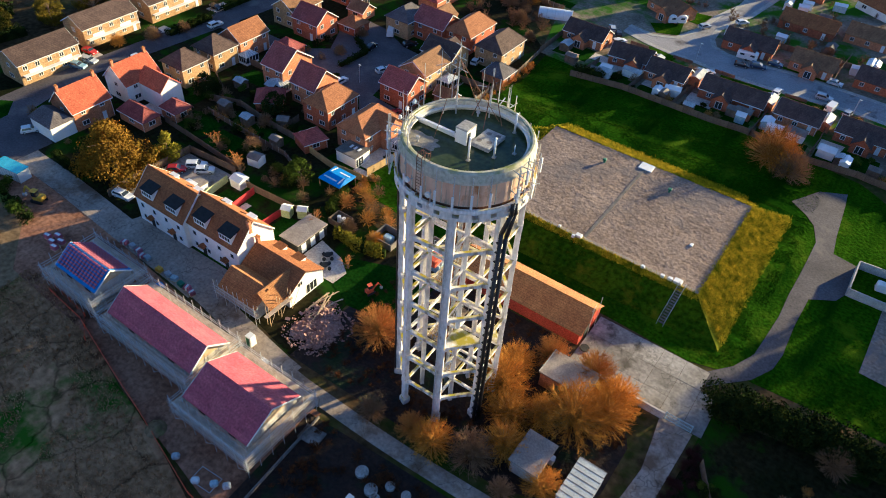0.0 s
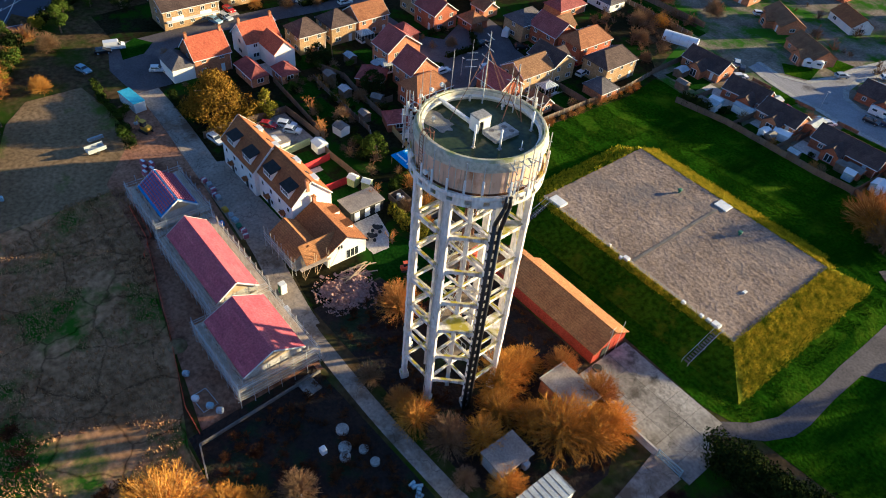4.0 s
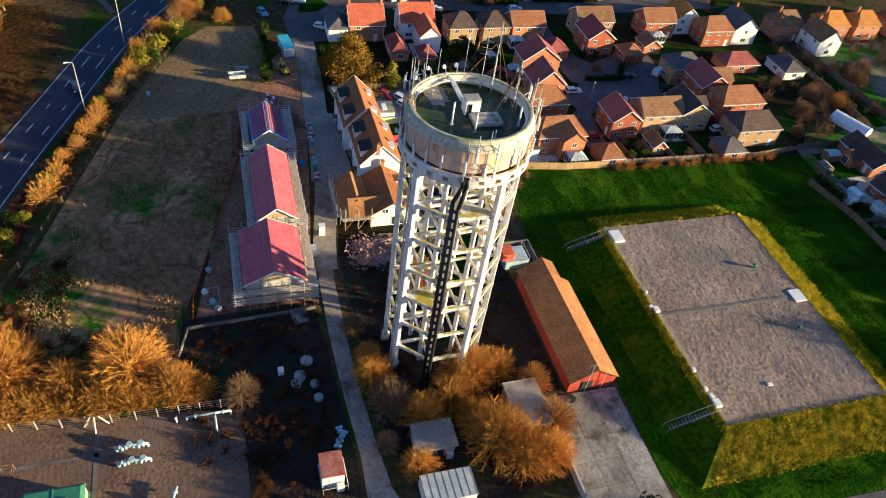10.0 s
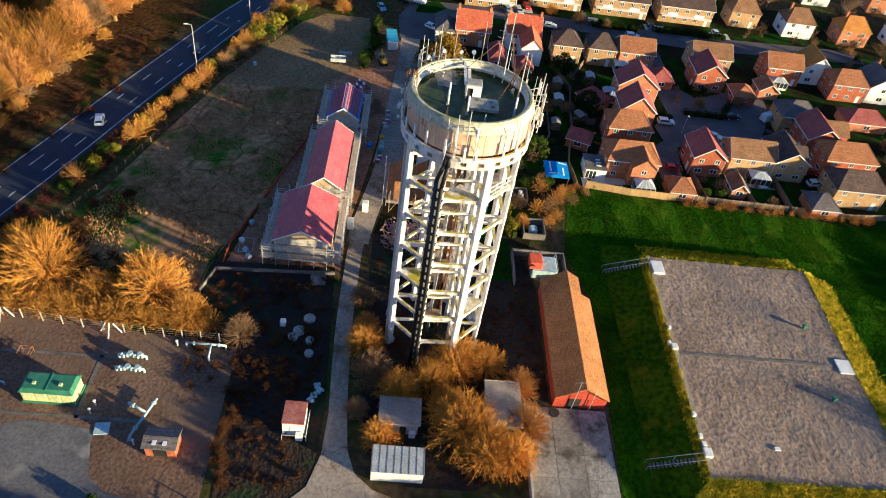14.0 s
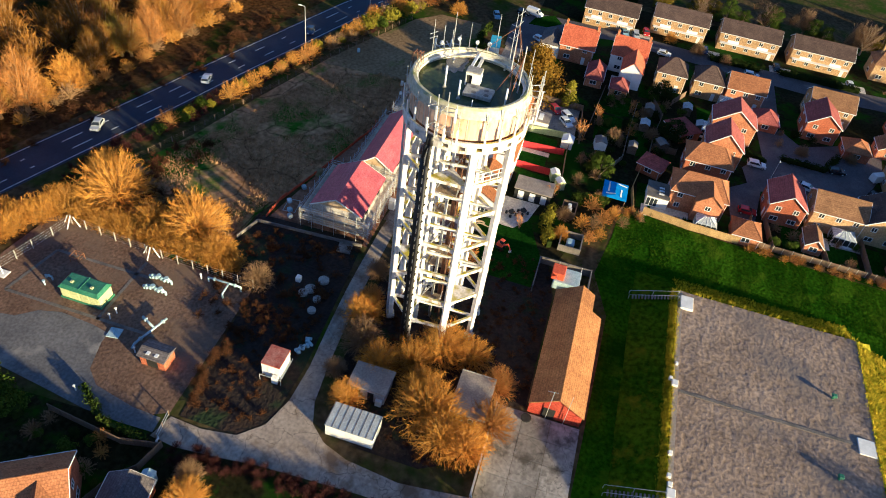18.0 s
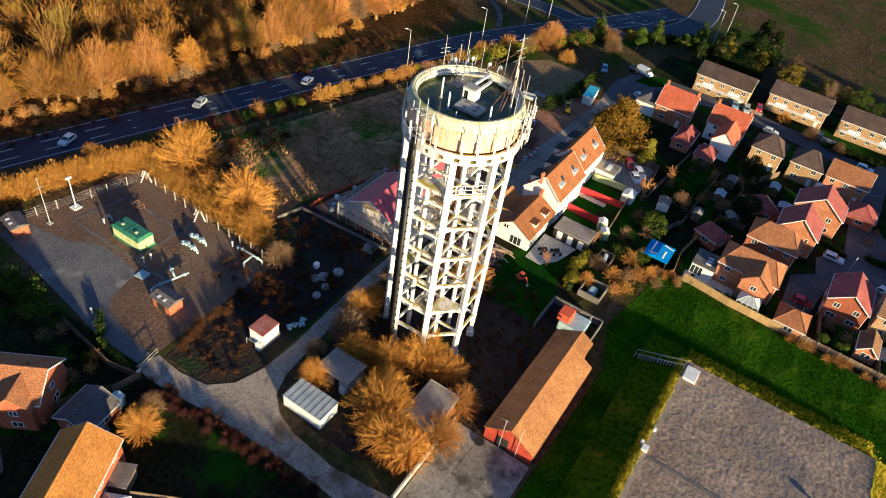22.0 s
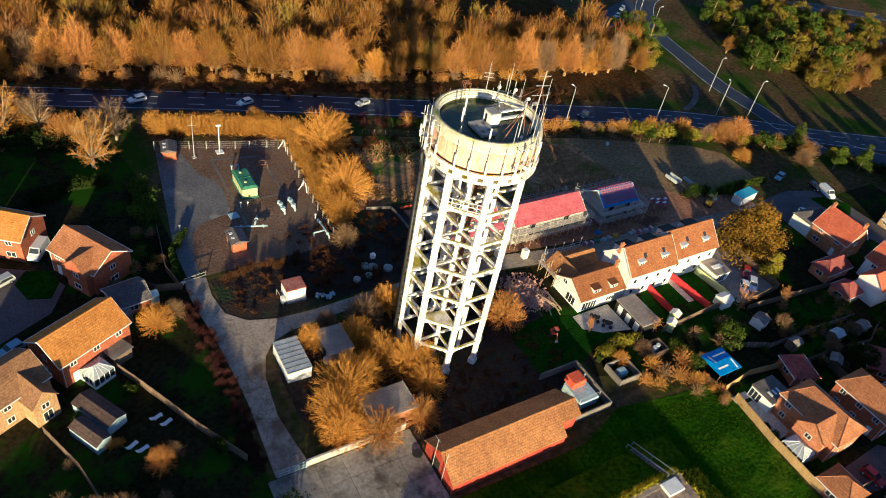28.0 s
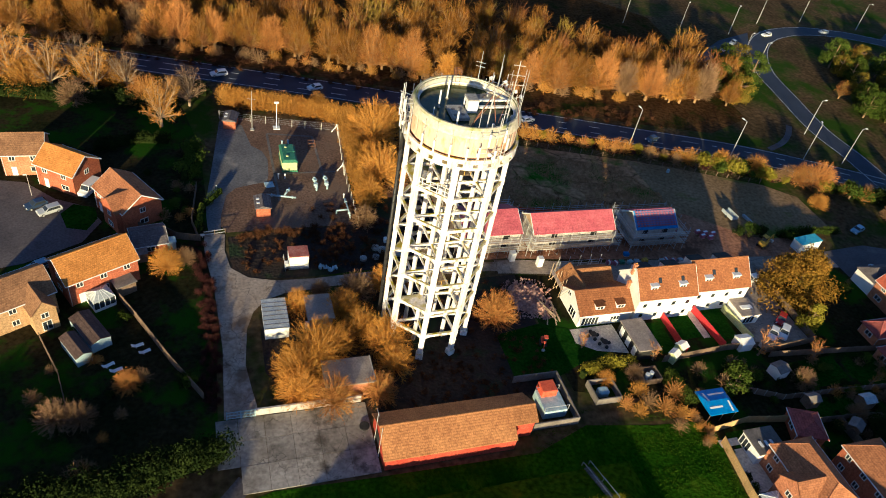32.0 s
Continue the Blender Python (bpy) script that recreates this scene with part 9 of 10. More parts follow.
def leaf_clumps(seed, blobs, n, size, flat=0.5):
    """Many small leaf cards gathered in uneven clumps. blobs: (x, y, z, rx, ry, rz)."""
    r = np.random.default_rng(seed)
    vols = np.array([b[3] * b[4] * b[5] for b in blobs]) ** 0.67
    cnt = np.maximum(8, (n * vols / vols.sum())).astype(int)
    P, D = [], []
    for b, c in zip(blobs, cnt):
        d = r.normal(size=(c, 3))
        d /= np.linalg.norm(d, axis=1)[:, None]
        rad = r.uniform(0.62, 1.08, (c, 1)) * (1 + 0.18 * np.sin(d[:, :1] * 7 + d[:, 1:2] * 5 + b[0]))
        P.append(np.array(b[:3]) + d * rad * np.array(b[3:]))
        D.append(d)
    P, D = np.concatenate(P), np.concatenate(D)
    keep = P[:, 2] > 0.02
    P, D = P[keep], D[keep]
    k = len(P)
    a = np.cross(D + r.normal(scale=0.7, size=(k, 3)), r.normal(size=(k, 3)))
    a /= np.linalg.norm(a, axis=1)[:, None]
    b_ = np.cross(a, D + r.normal(scale=0.6, size=(k, 3)))
    b_ /= np.linalg.norm(b_, axis=1)[:, None]
    s = size * r.uniform(0.6, 1.3, (k, 1))
    V = np.stack([P - a * s * flat, P + b_ * s, P + a * s * flat, P - b_ * s * 0.7], 1).reshape(-1, 3)
    mb = MB()
    mb.v = [tuple(v) for v in V.tolist()]
    mb.f = [(4 * i, 4 * i + 1, 4 * i + 2, 4 * i + 3) for i in range(k)]
    return mb


def place_tree(name, label, meshes, x, y, turn=0, sc=1.0, group="", z=0.0, squash=1.0, category="tree"):
    t = thing(name, label, category, group, at=(x, y, z), turn=turn)
    t.scale = (sc, sc, sc * squash)
    for nm, me in meshes:
        part(nm, me, None, t)
    return t


WOODS, WOODMB = [], []
for i, (hh, sp_, tm) in enumerate(((12, 4.3, M_twig_wood), (13.5, 4.6, M_twig_red), (11, 4.4, M_twig_olive), (12.5, 4.0, M_twig_dull), (9.5, 3.9, M_twig), (14, 4.9, M_twig_wood))):
    a, b = fan_tree(100 + i, hh, sp_, 120, 20, 0.040, 3, 0.26, 0.62)
    WOODS.append((("trunk", a.mesh("trunk", M_limb)), ("crown", b.mesh("crown", tm))))
    c, d = fan_tree(150 + i, hh, sp_ * 1.08, 52, 14, 0.075, 3, 0.36, 0.75)
    WOODMB.append((np.array(c.v), c.f, np.array(d.v), d.f))
DOMES = []
for i, (hh, sp_, tm) in enumerate(((6.5, 4.4, M_twig), (5.6, 3.8, M_twig), (6.0, 4.0, M_twig_red), (5.0, 3.4, M_twig_dull))):
    a, b = fan_tree(200 + i, hh, sp_, 190, 20, 0.026)
    DOMES.append((("trunk", a.mesh("trunk", M_stem if i < 3 else M_limb)), ("crown", b.mesh("crown", tm))))
SHRUBS, SHRUBMB = [], []
for i, tm in enumerate((M_twig, M_twig_dull, M_twig_red)):
    a, b = fan_tree(300 + i, 3.0, 1.8, 54, 10, 0.026)
    SHRUBMB.append(((np.array(a.v), a.f), (np.array(b.v), b.f)))
    SHRUBS.append((("stem", a.mesh("stem", M_stem if i != 1 else M_limb)), ("crown", b.mesh("crown", tm))))
BUSHES = []
for i, lm in enumerate((M_leaf, M_leaf_dark, M_leaf_yellow, M_leaf)):
    rb_i = random.Random(400 + i)
    bl = [(rb_i.uniform(-0.7, 0.7), rb_i.uniform(-0.7, 0.7), rb_i.uniform(0.5, 1.5), rb_i.uniform(0.5, 0.9), rb_i.uniform(0.5, 0.9), rb_i.uniform(0.5, 0.8)) for _ in range(9)]
    BUSHES.append((("stem", MB().tube((0, 0, -0.1), (0, 0, 1.0), 0.08, 5).mesh("stem", M_bark)), ("leaves", leaf_clumps(400 + i, bl, 1100, 0.16).mesh("leaves", lm))))


def leafy_tree(seed, h, r_, lm, n, size, cone=False, trunk=0.18):
    q = random.Random(seed)
    bl = []
    for k in range(26):
        u = q.random()
        z = h * (trunk + (0.95 - trunk) * u)
        rr_ = r_ * ((1 - u) ** 0.8 if cone else math.sin(math.pi * (0.15 + 0.8 * u)) ** 0.6)
        a_ = q.uniform(0, 6.283)
        d = rr_ * (0.35 + 0.6 * q.random() ** 0.5)
        s_ = r_ * q.uniform(0.26, 0.42) * (1.15 - 0.5 * u)
        bl.append((d * math.cos(a_), d * math.sin(a_), z, s_ * 1.25, s_ * 1.25, s_ * 0.8))
    tk = MB().tube((0, 0, -0.1), (0, 0, h * 0.85), 0.03 * h, 7, 0.01 * h)
    for k in range(7):
        a_ = q.uniform(0, 6.283)
        z = h * q.uniform(0.2, 0.7)
        tk.tube((0, 0, z), (r_ * 0.6 * math.cos(a_), r_ * 0.6 * math.sin(a_), z + h * 0.12), 0.012 * h, 5, 0.004 * h)
    return (("trunk", tk.mesh("trunk", M_bark)), ("crown", leaf_clumps(seed, bl, n, size).mesh("crown", lm)))


tr = random.Random(11)


def at_line(pts, n, jx=0.0):
    """n points spread along a line, with jitter across it."""
    seg = [math.hypot(b[0] - a[0], b[1] - a[1]) for a, b in zip(pts, pts[1:])]
    tot = sum(seg)
    for i in range(n):
        d = tot * (i + tr.uniform(0.1, 0.9)) / n
        for (a, b), s_ in zip(zip(pts, pts[1:]), seg):
            if d <= s_:
                u = d / s_
                yield a[0] + (b[0] - a[0]) * u + tr.uniform(-jx, jx), a[1] + (b[1] - a[1]) * u + tr.uniform(-jx, jx)
                break
            d -= s_


# wood beyond the main road: the edge tree by tree, the inside as one stand
EDGE = [(62, -70), (40, -62), (0, -55), (-28, -47.5), (-68, -37.5), (-100, -31), (-122, -27), (-140, -25), (-156, -23)]
for x, y in at_line(EDGE, 52, 2.0):
    place_tree("bare_tree", "tall bare winter tree at the wood's edge", WOODS[tr.choice((0, 0, 1, 1, 2, 3, 4, 5))], x, y, tr.uniform(0, 360), tr.uniform(0.72, 1.05), "trees at the wood's edge")
BACK = [(x, y) for x, y in at_line([(64, -78), (0, -64), (-30, -57), (-70, -47), (-104, -40), (-160, -34)], 50, 3.0)] + [(x, y) for x, y in at_line([(66, -88), (0, -74), (-70, -58), (-108, -50), (-158, -46)], 46, 3.5)]
BACK += [(x, y) for x, y in at_line([(66, -100), (0, -86), (-70, -70), (-112, -62)], 36, 4)] + [(x, y) for x, y in at_line([(66, -114), (0, -100), (-74, -84)], 30, 5)] + [(x, y) for x, y in at_line([(66, -130), (0, -116), (-64, -100)], 24, 5)]
isl = random.Random(5)
ISLAND = [(isl.uniform(-292, -200), isl.uniform(-62, 12)) for _ in range(190)]
ISLAND = [(x, y) for x, y in ISLAND if (x + 248) ** 2 / 44 ** 2 + (y + 22) ** 2 / 36 ** 2 < 1]
BACK += ISLAND[::2]
sv, sf, cv, cf = [], [], [], []
so = co = 0
for x, y in BACK:
    av, af, bv, bf = WOODMB[tr.randrange(6)]
    s_ = tr.uniform(0.75, 1.1) * (0.62 if x < -195 else 1.0)
    a_ = tr.uniform(0, 6.283)
    rot = np.array([[math.cos(a_), -math.sin(a_), 0], [math.sin(a_), math.cos(a_), 0], [0, 0, 1]]) * s_
    off = np.array([x, y, 0])
    sv.append(av @ rot.T + off)
    cv.append(bv @ rot.T + off)
    sf += [tuple(i + so for i in f) for f in af]
    cf += [tuple(i + co for i in f) for f in bf]
    so += len(av)
    co += len(bv)
wd = tagged(new("wood_stand"), "dense stand of bare orange-brown winter trees", "wood", kind="stuff")
for nm, vs, fs, m in (("trunks", sv, sf, M_limb), ("crowns", cv, cf, M_twig_wood)):
    mb = MB()
    mb.v, mb.f = np.concatenate(vs).tolist(), fs
    tagged(part(nm, mb, m, wd), kind="stuff")
# understorey along the wood's foot
for x, y in at_line([(50, -60), (0, -51), (-28, -44), (-68, -34), (-122, -24.5)], 46, 1.5):
    place_tree("bare_shrub", "bare brown shrub at the foot of the wood", SHRUBS[tr.randrange(3)], x, y, tr.uniform(0, 360), tr.uniform(0.8, 1.4), "shrubs", category="shrub")
PINE = [leafy_tree(500 + i, 8 + i, 2.8, (M_leaf, M_leaf_dark, M_leaf)[i], 3000, 0.26, True) for i in range(3)]
for x, y, s_ in ((-174.6, 42.8, 1.0), (-173.5, 29.5, 0.8), (-182, 46, 0.9), (-190, 58, 1.0), (-196, 66, 1.1), (-186, 54, 0.8), (-150, -28, 0.9), (-142, -29, 0.8)):
    place_tree("evergreen_tree", "dark green conical evergreen tree", PINE[tr.randrange(3)], x, y, tr.uniform(0, 360), s_, "evergreens")

PINES2 = [leafy_tree(520 + i, 9.5, 3.8, (M_leaf, M_leaf_pine)[i], 4200, 0.26, False, 0.12) for i in range(2)]
for x, y in ISLAND[1::2] + [(-176 + 3 * k, -38 - 6 * (k % 2)) for k in range(4)] + [(-160, -24), (-166, -28), (-158, -32), (-163, -36)]:
    place_tree("pine_tree", "dark green bushy pine with golden-lit sides", PINES2[isl.randrange(2)], x, y, isl.uniform(0, 360), isl.uniform(0.8, 1.25), "pines by the roundabout")
# unseen pines beyond the second reservoir, added to shade the grass
for x, y, s_ in ((25, 135, 1.1), (30, 138, 1.2), (35, 136, 1.0), (40, 139, 1.15), (46, 136, 1.1), (52, 138, 1.2)):
    place_tree("pine_tree", "unseen bushy pine added to shade the grass", PINES2[0], x, y, isl.uniform(0, 360), s_, "pines by the reservoir")
# far terrace trees
for x, y in at_line([(-187, 62), (-190, 84), (-186, 104), (-191, 124), (-188, 146), (-192, 164)], 16, 4.0):
    k = tr.randrange(3)
    place_tree("pine_tree" if k else "bare_tree", "dark bushy tree behind the long terraces" if k else "bare brown tree behind the long terraces", PINES2[k - 1] if k else WOODS[3], x, y, tr.uniform(0, 360), tr.uniform(0.55, 0.85), "trees behind the terraces")
# roadside bushes between main road and field
for x, y in at_line([(-112, 5.5), (-124, 9.5), (-136, 13.2), (-150, 20), (-160, 26), (-172, 33), (-184, 42)], 30, 1.8):
    if tr.random() < 0.5:
        place_tree("leafy_shrub", "dark green roadside bush with golden tips", BUSHES[tr.choice((0, 1, 2))], x, y, tr.uniform(0, 360), tr.uniform(1.4, 2.5), "roadside shrubs", category="shrub")
    else:
        place_tree("bare_shrub", "bare purple-brown roadside shrub", SHRUBS[tr.choice((1, 1, 2))], x, y, tr.uniform(0, 360), tr.uniform(0.9, 1.7), "roadside shrubs", category="shrub")

# domed bare trees
for x, y, k, s_ in ((-38.6, -6.0, 0, 1.4), (-36.4, 11.6, 0, 1.22), (-32.4, 18.0, 1, 0.85), (-27.0, -21.0, 1, 0.7), (-36.0, 3.0, 1, 0.8), (-34.0, -13.0, 1, 0.8), (-29.6, 27.2, 3, 0.75), (-44.5, -12.5, 1, 0.9),
                     (-29.2, 46.8, 1, 0.8), (-23.6, 48.4, 3, 0.95), (-39.6, 45.6, 3, 0.6), (-20.6, 52.6, 1, 0.85), (-22.8, 57.6, 1, 0.9), (-26.6, 61.6, 0, 0.95), (-27.0, 66.4, 1, 0.8), (-13.0, 50.4, 0, 0.6), (-14.6, 62.6, 0, 1.12), (-11.2, 65.8, 0, 0.95), (-15.8, 72.0, 2, 0.85), (-10.8, 69.6, 1, 0.9), (-23.2, 71.6, 2, 0.7), (-48.4, 57.8, 2, 0.92), (-18.6, 60.2, 1, 0.8), (-33.0, 46.8, 2, 0.55), (-17.4, 46.6, 3, 0.5),
                     (-69.6, 74.6, 3, 0.55), (-63.4, 75.0, 1, 0.5), (9.2, 37.0, 0, 0.62), (5.9, 35.3, 3, 0.55), (14.6, 63.6, 2, 0.5), (24.0, 68.8, 3, 0.75), (20.8, 69.2, 3, 0.65), (19.6, 79.6, 3, 0.7), (-11.4, 153.0, 2, 1.5), (-6.2, 149.8, 3, 1.3), (-9.0, 152.0, 1, 1.2), (-40.2, 178.6, 3, 0.7), (-102.6, 81.4, 3, 0.7), (-156.0, 21.4, 2, 1.15), (-148.8, 30.2, 0, 0.6), (-139.4, 14.6, 0, 0.85), (-131.6, 10.2, 0, 0.7), (-167, 37.5, 3, 0.9), (-174, 30.4, 3, 0.9), (-150.9, 20.0, 2, 1.0), (-168, 27.0, 3, 0.7),
                     (-104.6, 100.4, 3, 0.5), (-160.4, 100, 3, 0.7), (-158, 108, 3, 0.6), (-164, 92, 1, 0.55), (-108, 90, 3, 0.6), (-120.5, 138.5, 3, 0.5), (-118, 126.5, 3, 0.55), (-92, 176, 3, 0.8), (-100, 184, 3, 0.9), (-96, 190, 1, 0.7), (-84, 168, 3, 0.6), (-106, 205, 3, 1.0), (-112, 212, 3, 0.9), (-92, 212, 3, 1.0)):
    place_tree("bare_tree", "domed bare tree with dense orange-brown twigs" if k < 3 else "bare bushy tree with dull brown twigs", DOMES[k], x, y, tr.uniform(0, 360), s_ * (1.15 if x > -50 and y < 80 else 1.0), "domed bare trees")
BIG = []
for i in range(2):
    a, b = bare_tree(600 + i, 13, 6.2, 15, 17, 12, 0.2, 0.03)
    BIG.append((("trunk", a.mesh("trunk", mat("pale_bark_%s" % "ab"[i], (0.26, 0.19, 0.12), (0.38, 0.28, 0.18), 1.0, 0.9))), ("crown", b.mesh("crown", (M_twig, M_twig_dull)[i]))))
for x, y, k, s_ in ((10.5, -13.0, 0, 0.95), (25.5, -29.0, 0, 1.05), (35.0, -29.5, 0, 1.15), (18.5, -30.5, 1, 0.8), (4.2, -22.5, 1, 0.8), (44, -34, 0, 1.1), (52, -30, 1, 1.0), (30, -38, 1, 0.9), (-187, 150, 1, 0.8), (-189, 120, 1, 0.7), (-190, 170, 1, 0.8), (-188, 196, 1, 0.8), (-186, 100, 1, 0.6), (-188, 220, 1, 0.8), (-112, 224, 1, 0.8)):
    place_tree("bare_tree", "large spreading bare tree with pale limbs", BIG[k], x, y, tr.uniform(0, 360), s_, "large bare trees")
a, b = bare_tree(650, 6.0, 1.3, 9, 8, 9, 0.15, 0.03)
SLIM = (("trunk", a.mesh("trunk", M_bark)), ("crown", b.mesh("crown", M_twig_red)))
for x, y, s_ in ((-98.0, 73.8, 1.1), (-108.4, 77.0, 0.95), (-75.4, 71.6, 0.8), (-117.0, 84.0, 0.7), (-62.8, 66.8, 0.7)):
    place_tree("birch_tree", "slender reddish bare birch in a garden", SLIM, x, y, tr.uniform(0, 360), s_, "garden birches")

# pale russet bushes between field and hedge
for x, y, k, s_ in ((-71.2, 82.6, 2, 1.2), (-73.6, 84.4, 0, 1.0), (-69.0, 81.0, 1, 1.1), (-66.4, 82.4, 0, 0.9), (-74.8, 79.8, 2, 1.2), (-68.2, 78.6, 0, 1.1), (-72.0, 86.6, 1, 0.9), (-64.6, 80.6, 2, 0.9)):
    place_tree("bare_shrub", "pale russet bare shrub at the field corner", SHRUBS[k], x, y, tr.uniform(0, 360), s_, "field edge shrubs", category="shrub")
for x, y, k, s_ in ((-121.1, 38.8, 0, 1.5), (-117.8, 38.6, 1, 1.1), (-123.6, 39.6, 1, 1.3), (-130.0, 42.0, 0, 1.2)):
    place_tree("leafy_shrub", "green bush at the end of the building site", BUSHES[k], x, y, tr.uniform(0, 360), s_, "site shrubs", category="shrub")
for x, y, s_ in ((-201.0, 74.5, 1.5), (-192.0, 75.2, 1.3), (-197.0, 79.0, 1.4), (-186.0, 66.0, 1.1), (-181.0, 60.5, 0.9)):
    place_tree("evergreen_tree", "large dark evergreen behind the terrace", PINE[1], x, y, tr.uniform(0, 360), s_, "evergreens")

# leafy trees
place_tree("cedar_tree", "large spreading golden-brown cedar by the drive", leafy_tree(700, 11.5, 7.6, M_leaf_cedar, 16000, 0.28, True, 0.03), -118.2, 58.6)
place_tree("evergreen_tree", "yellow-green bushy conifer in a garden", leafy_tree(701, 6.4, 2.7, M_leaf_yellow, 3200, 0.24, True, 0.05), -114.4, 68.4, group="evergreens")
place_tree("evergreen_tree", "bright green bushy garden tree", leafy_tree(702, 5.2, 2.8, M_leaf, 3200, 0.26, False, 0.1), -88.0, 79.8, group="evergreens")
place_tree("evergreen_tree", "dark round evergreen in a garden", leafy_tree(703, 5.0, 3.0, M_leaf_dark, 3000, 0.26, False, 0.08), -128.6, 90.8, group="evergreens")
place_tree("evergreen_tree", "dark round evergreen beside a garage", leafy_tree(704, 5.0, 3.0, M_leaf_dark, 3000, 0.26, False, 0.08), -110.0, 95.0, group="evergreens")


def leafy_hedge(pts, w, h, lm, n, label, size=0.24, seed=1):
    q = random.Random(seed)
    bl = []
    for (x0, y0), (x1, y1) in zip(pts, pts[1:]):
        ln = math.hypot(x1 - x0, y1 - y0)
        k = max(2, int(ln / 1.1))
        for i in range(k):
            u = (i + q.random()) / k
            for z in (0.35, 0.72):
                bl.append((x0 + (x1 - x0) * u + q.uniform(-w, w) * 0.22, y0 + (y1 - y0) * u + q.uniform(-w, w) * 0.22, h * z * q.uniform(0.85, 1.08), w * 0.42, w * 0.42, h * 0.32))
    hd = thing("hedge", label, "hedge", "hedges")
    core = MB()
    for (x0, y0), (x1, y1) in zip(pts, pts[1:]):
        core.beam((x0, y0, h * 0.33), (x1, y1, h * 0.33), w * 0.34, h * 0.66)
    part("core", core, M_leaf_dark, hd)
    part("leaves", leaf_clumps(seed, bl, n, size), lm, hd)


leafy_hedge([(1.6, 78.4), (6, 79.6), (12, 81.2), (18, 82.0), (25, 82.8), (34, 84), (48, 86)], 5.4, 5.2, M_leaf_dark, 40000, "tall dark clipped evergreen hedge by the yard", 0.26, 21)
leafy_hedge([(-59.5, 73.4), (-65, 71.4), (-70.4, 72.4)], 2.6, 2.4, M_leaf_yellow, 4200, "yellow-green garden hedge behind the lawn", 0.2, 22)
leafy_hedge([(-75.6, 75.4), (-76.4, 79), (-76.8, 82.4)], 2.6, 2.6, M_leaf, 3200, "loose green hedge by the gazebo", 0.2, 23)
leafy_hedge([(-65, 159.6), (-58, 160.4)], 3.4, 3.0, M_leaf_dark, 3200, "dark evergreen bush clump at the field's edge", 0.22, 24)
leafy_hedge([(-1.5, 14), (2.9, 20), (3.4, 27)], 1.6, 1.8, M_leaf, 1800, "low green hedge beside the compound track", 0.18, 25)
leafy_hedge([(4, -3), (3.4, 3), (5.8, 9)], 4.2, 3.6, M_leaf, 6200, "dark evergreen bushes beside the gas compound", 0.24, 26)
leafy_hedge([(24, -3), (16, -6.5), (9, -6)], 3.4, 2.6, M_leaf_dark, 3600, "dark garden bushes behind the brick houses", 0.22, 27)
leafy_hedge([(-122, 52.8), (-132, 53.6)], 2.0, 2.0, M_leaf_dark, 2600, "dark hedge along the drive", 0.2, 28)
leafy_hedge([(-113, 110.5), (-110.5, 117.5)], 2.0, 1.4, M_leaf_dark, 1500, "low dark hedge on the close", 0.18, 29)
leafy_hedge([(-113.5, 121.5), (-113.0, 131.5), (-120, 135.5)], 2.2, 1.6, M_leaf_dark, 3000, "low dark hedge round a front lawn", 0.18, 30)
leafy_hedge([(-158.5, 104), (-158.5, 118)], 2.4, 2.4, M_leaf_dark, 3000, "dark hedge along the lane", 0.22, 31)
leafy_hedge([(-160, 124), (-160, 146)], 2.4, 2.2, M_leaf_dark, 3600, "dark hedge along the lane", 0.22, 32)
leafy_hedge([(-182, 40), (-196, 58), (-188, 66), (-186, 80)], 3.4, 3.4, M_leaf_dark, 6000, "dark hedge and bushes by the roundabout", 0.26, 33)
leafy_hedge([(-128, 40.4), (-140, 40.0), (-146, 41)], 2.4, 1.8, M_leaf, 2600, "scruffy green hedge by the site entrance", 0.2, 34)


def twig_hedge(pts, n, sc, label, m, jx=0.6):
    """A run of bare shrubs grown into one hedge: all stems one part, all twigs another."""
    hd = thing("twig_hedge", label, "hedge", "hedges")
    parts = (("stem", 0, M_stem if m is M_twig else m), ("twig_mass", 1, m))
    places = [(x, y, tr.uniform(0.8, 1.2) * sc, tr.uniform(0, 6.283), tr.randrange(3)) for x, y in at_line(pts, n, jx)]
    for nm, k, mm in parts:
        vs, fs, off = [], [], 0
        for x, y, s_, a_, w in places:
            v, f = SHRUBMB[w][k]
            rot = np.array([[math.cos(a_), -math.sin(a_), 0], [math.sin(a_), math.cos(a_), 0], [0, 0, 1]]) * s_
            vs.append(v @ rot.T + np.array([x, y, 0]))
            fs += [tuple(i + off for i in q) for q in f]
            off += len(v)
        mb = MB()
        mb.v, mb.f = np.concatenate(vs).tolist(), fs
        tagged(part(nm, mb, mm, hd), kind="stuff")


twig_hedge([(-4, -24.5), (-14, -21.4), (-24, -18.4), (-33, -14.4)], 110, 1.3, "dense orange-brown bare hedge behind the compound", M_twig, 1.6)
twig_hedge([(-33, -14), (-32.6, -4), (-31.8, 8), (-31.2, 22)], 120, 1.1, "dense orange-brown bare hedge beside the compound", M_twig, 1.5)
twig_hedge([(3.4, 31), (2.6, 44), (2.2, 56), (2.6, 70)], 120, 0.42, "low dull purple-brown hedge along the track", M_twig_purple, 1.4)
twig_hedge([(-4, 29.2), (-12, 28.6), (-20, 28.8)], 26, 0.5, "low russet bramble edge of the scrub plot", M_twig_bramble, 1.2)
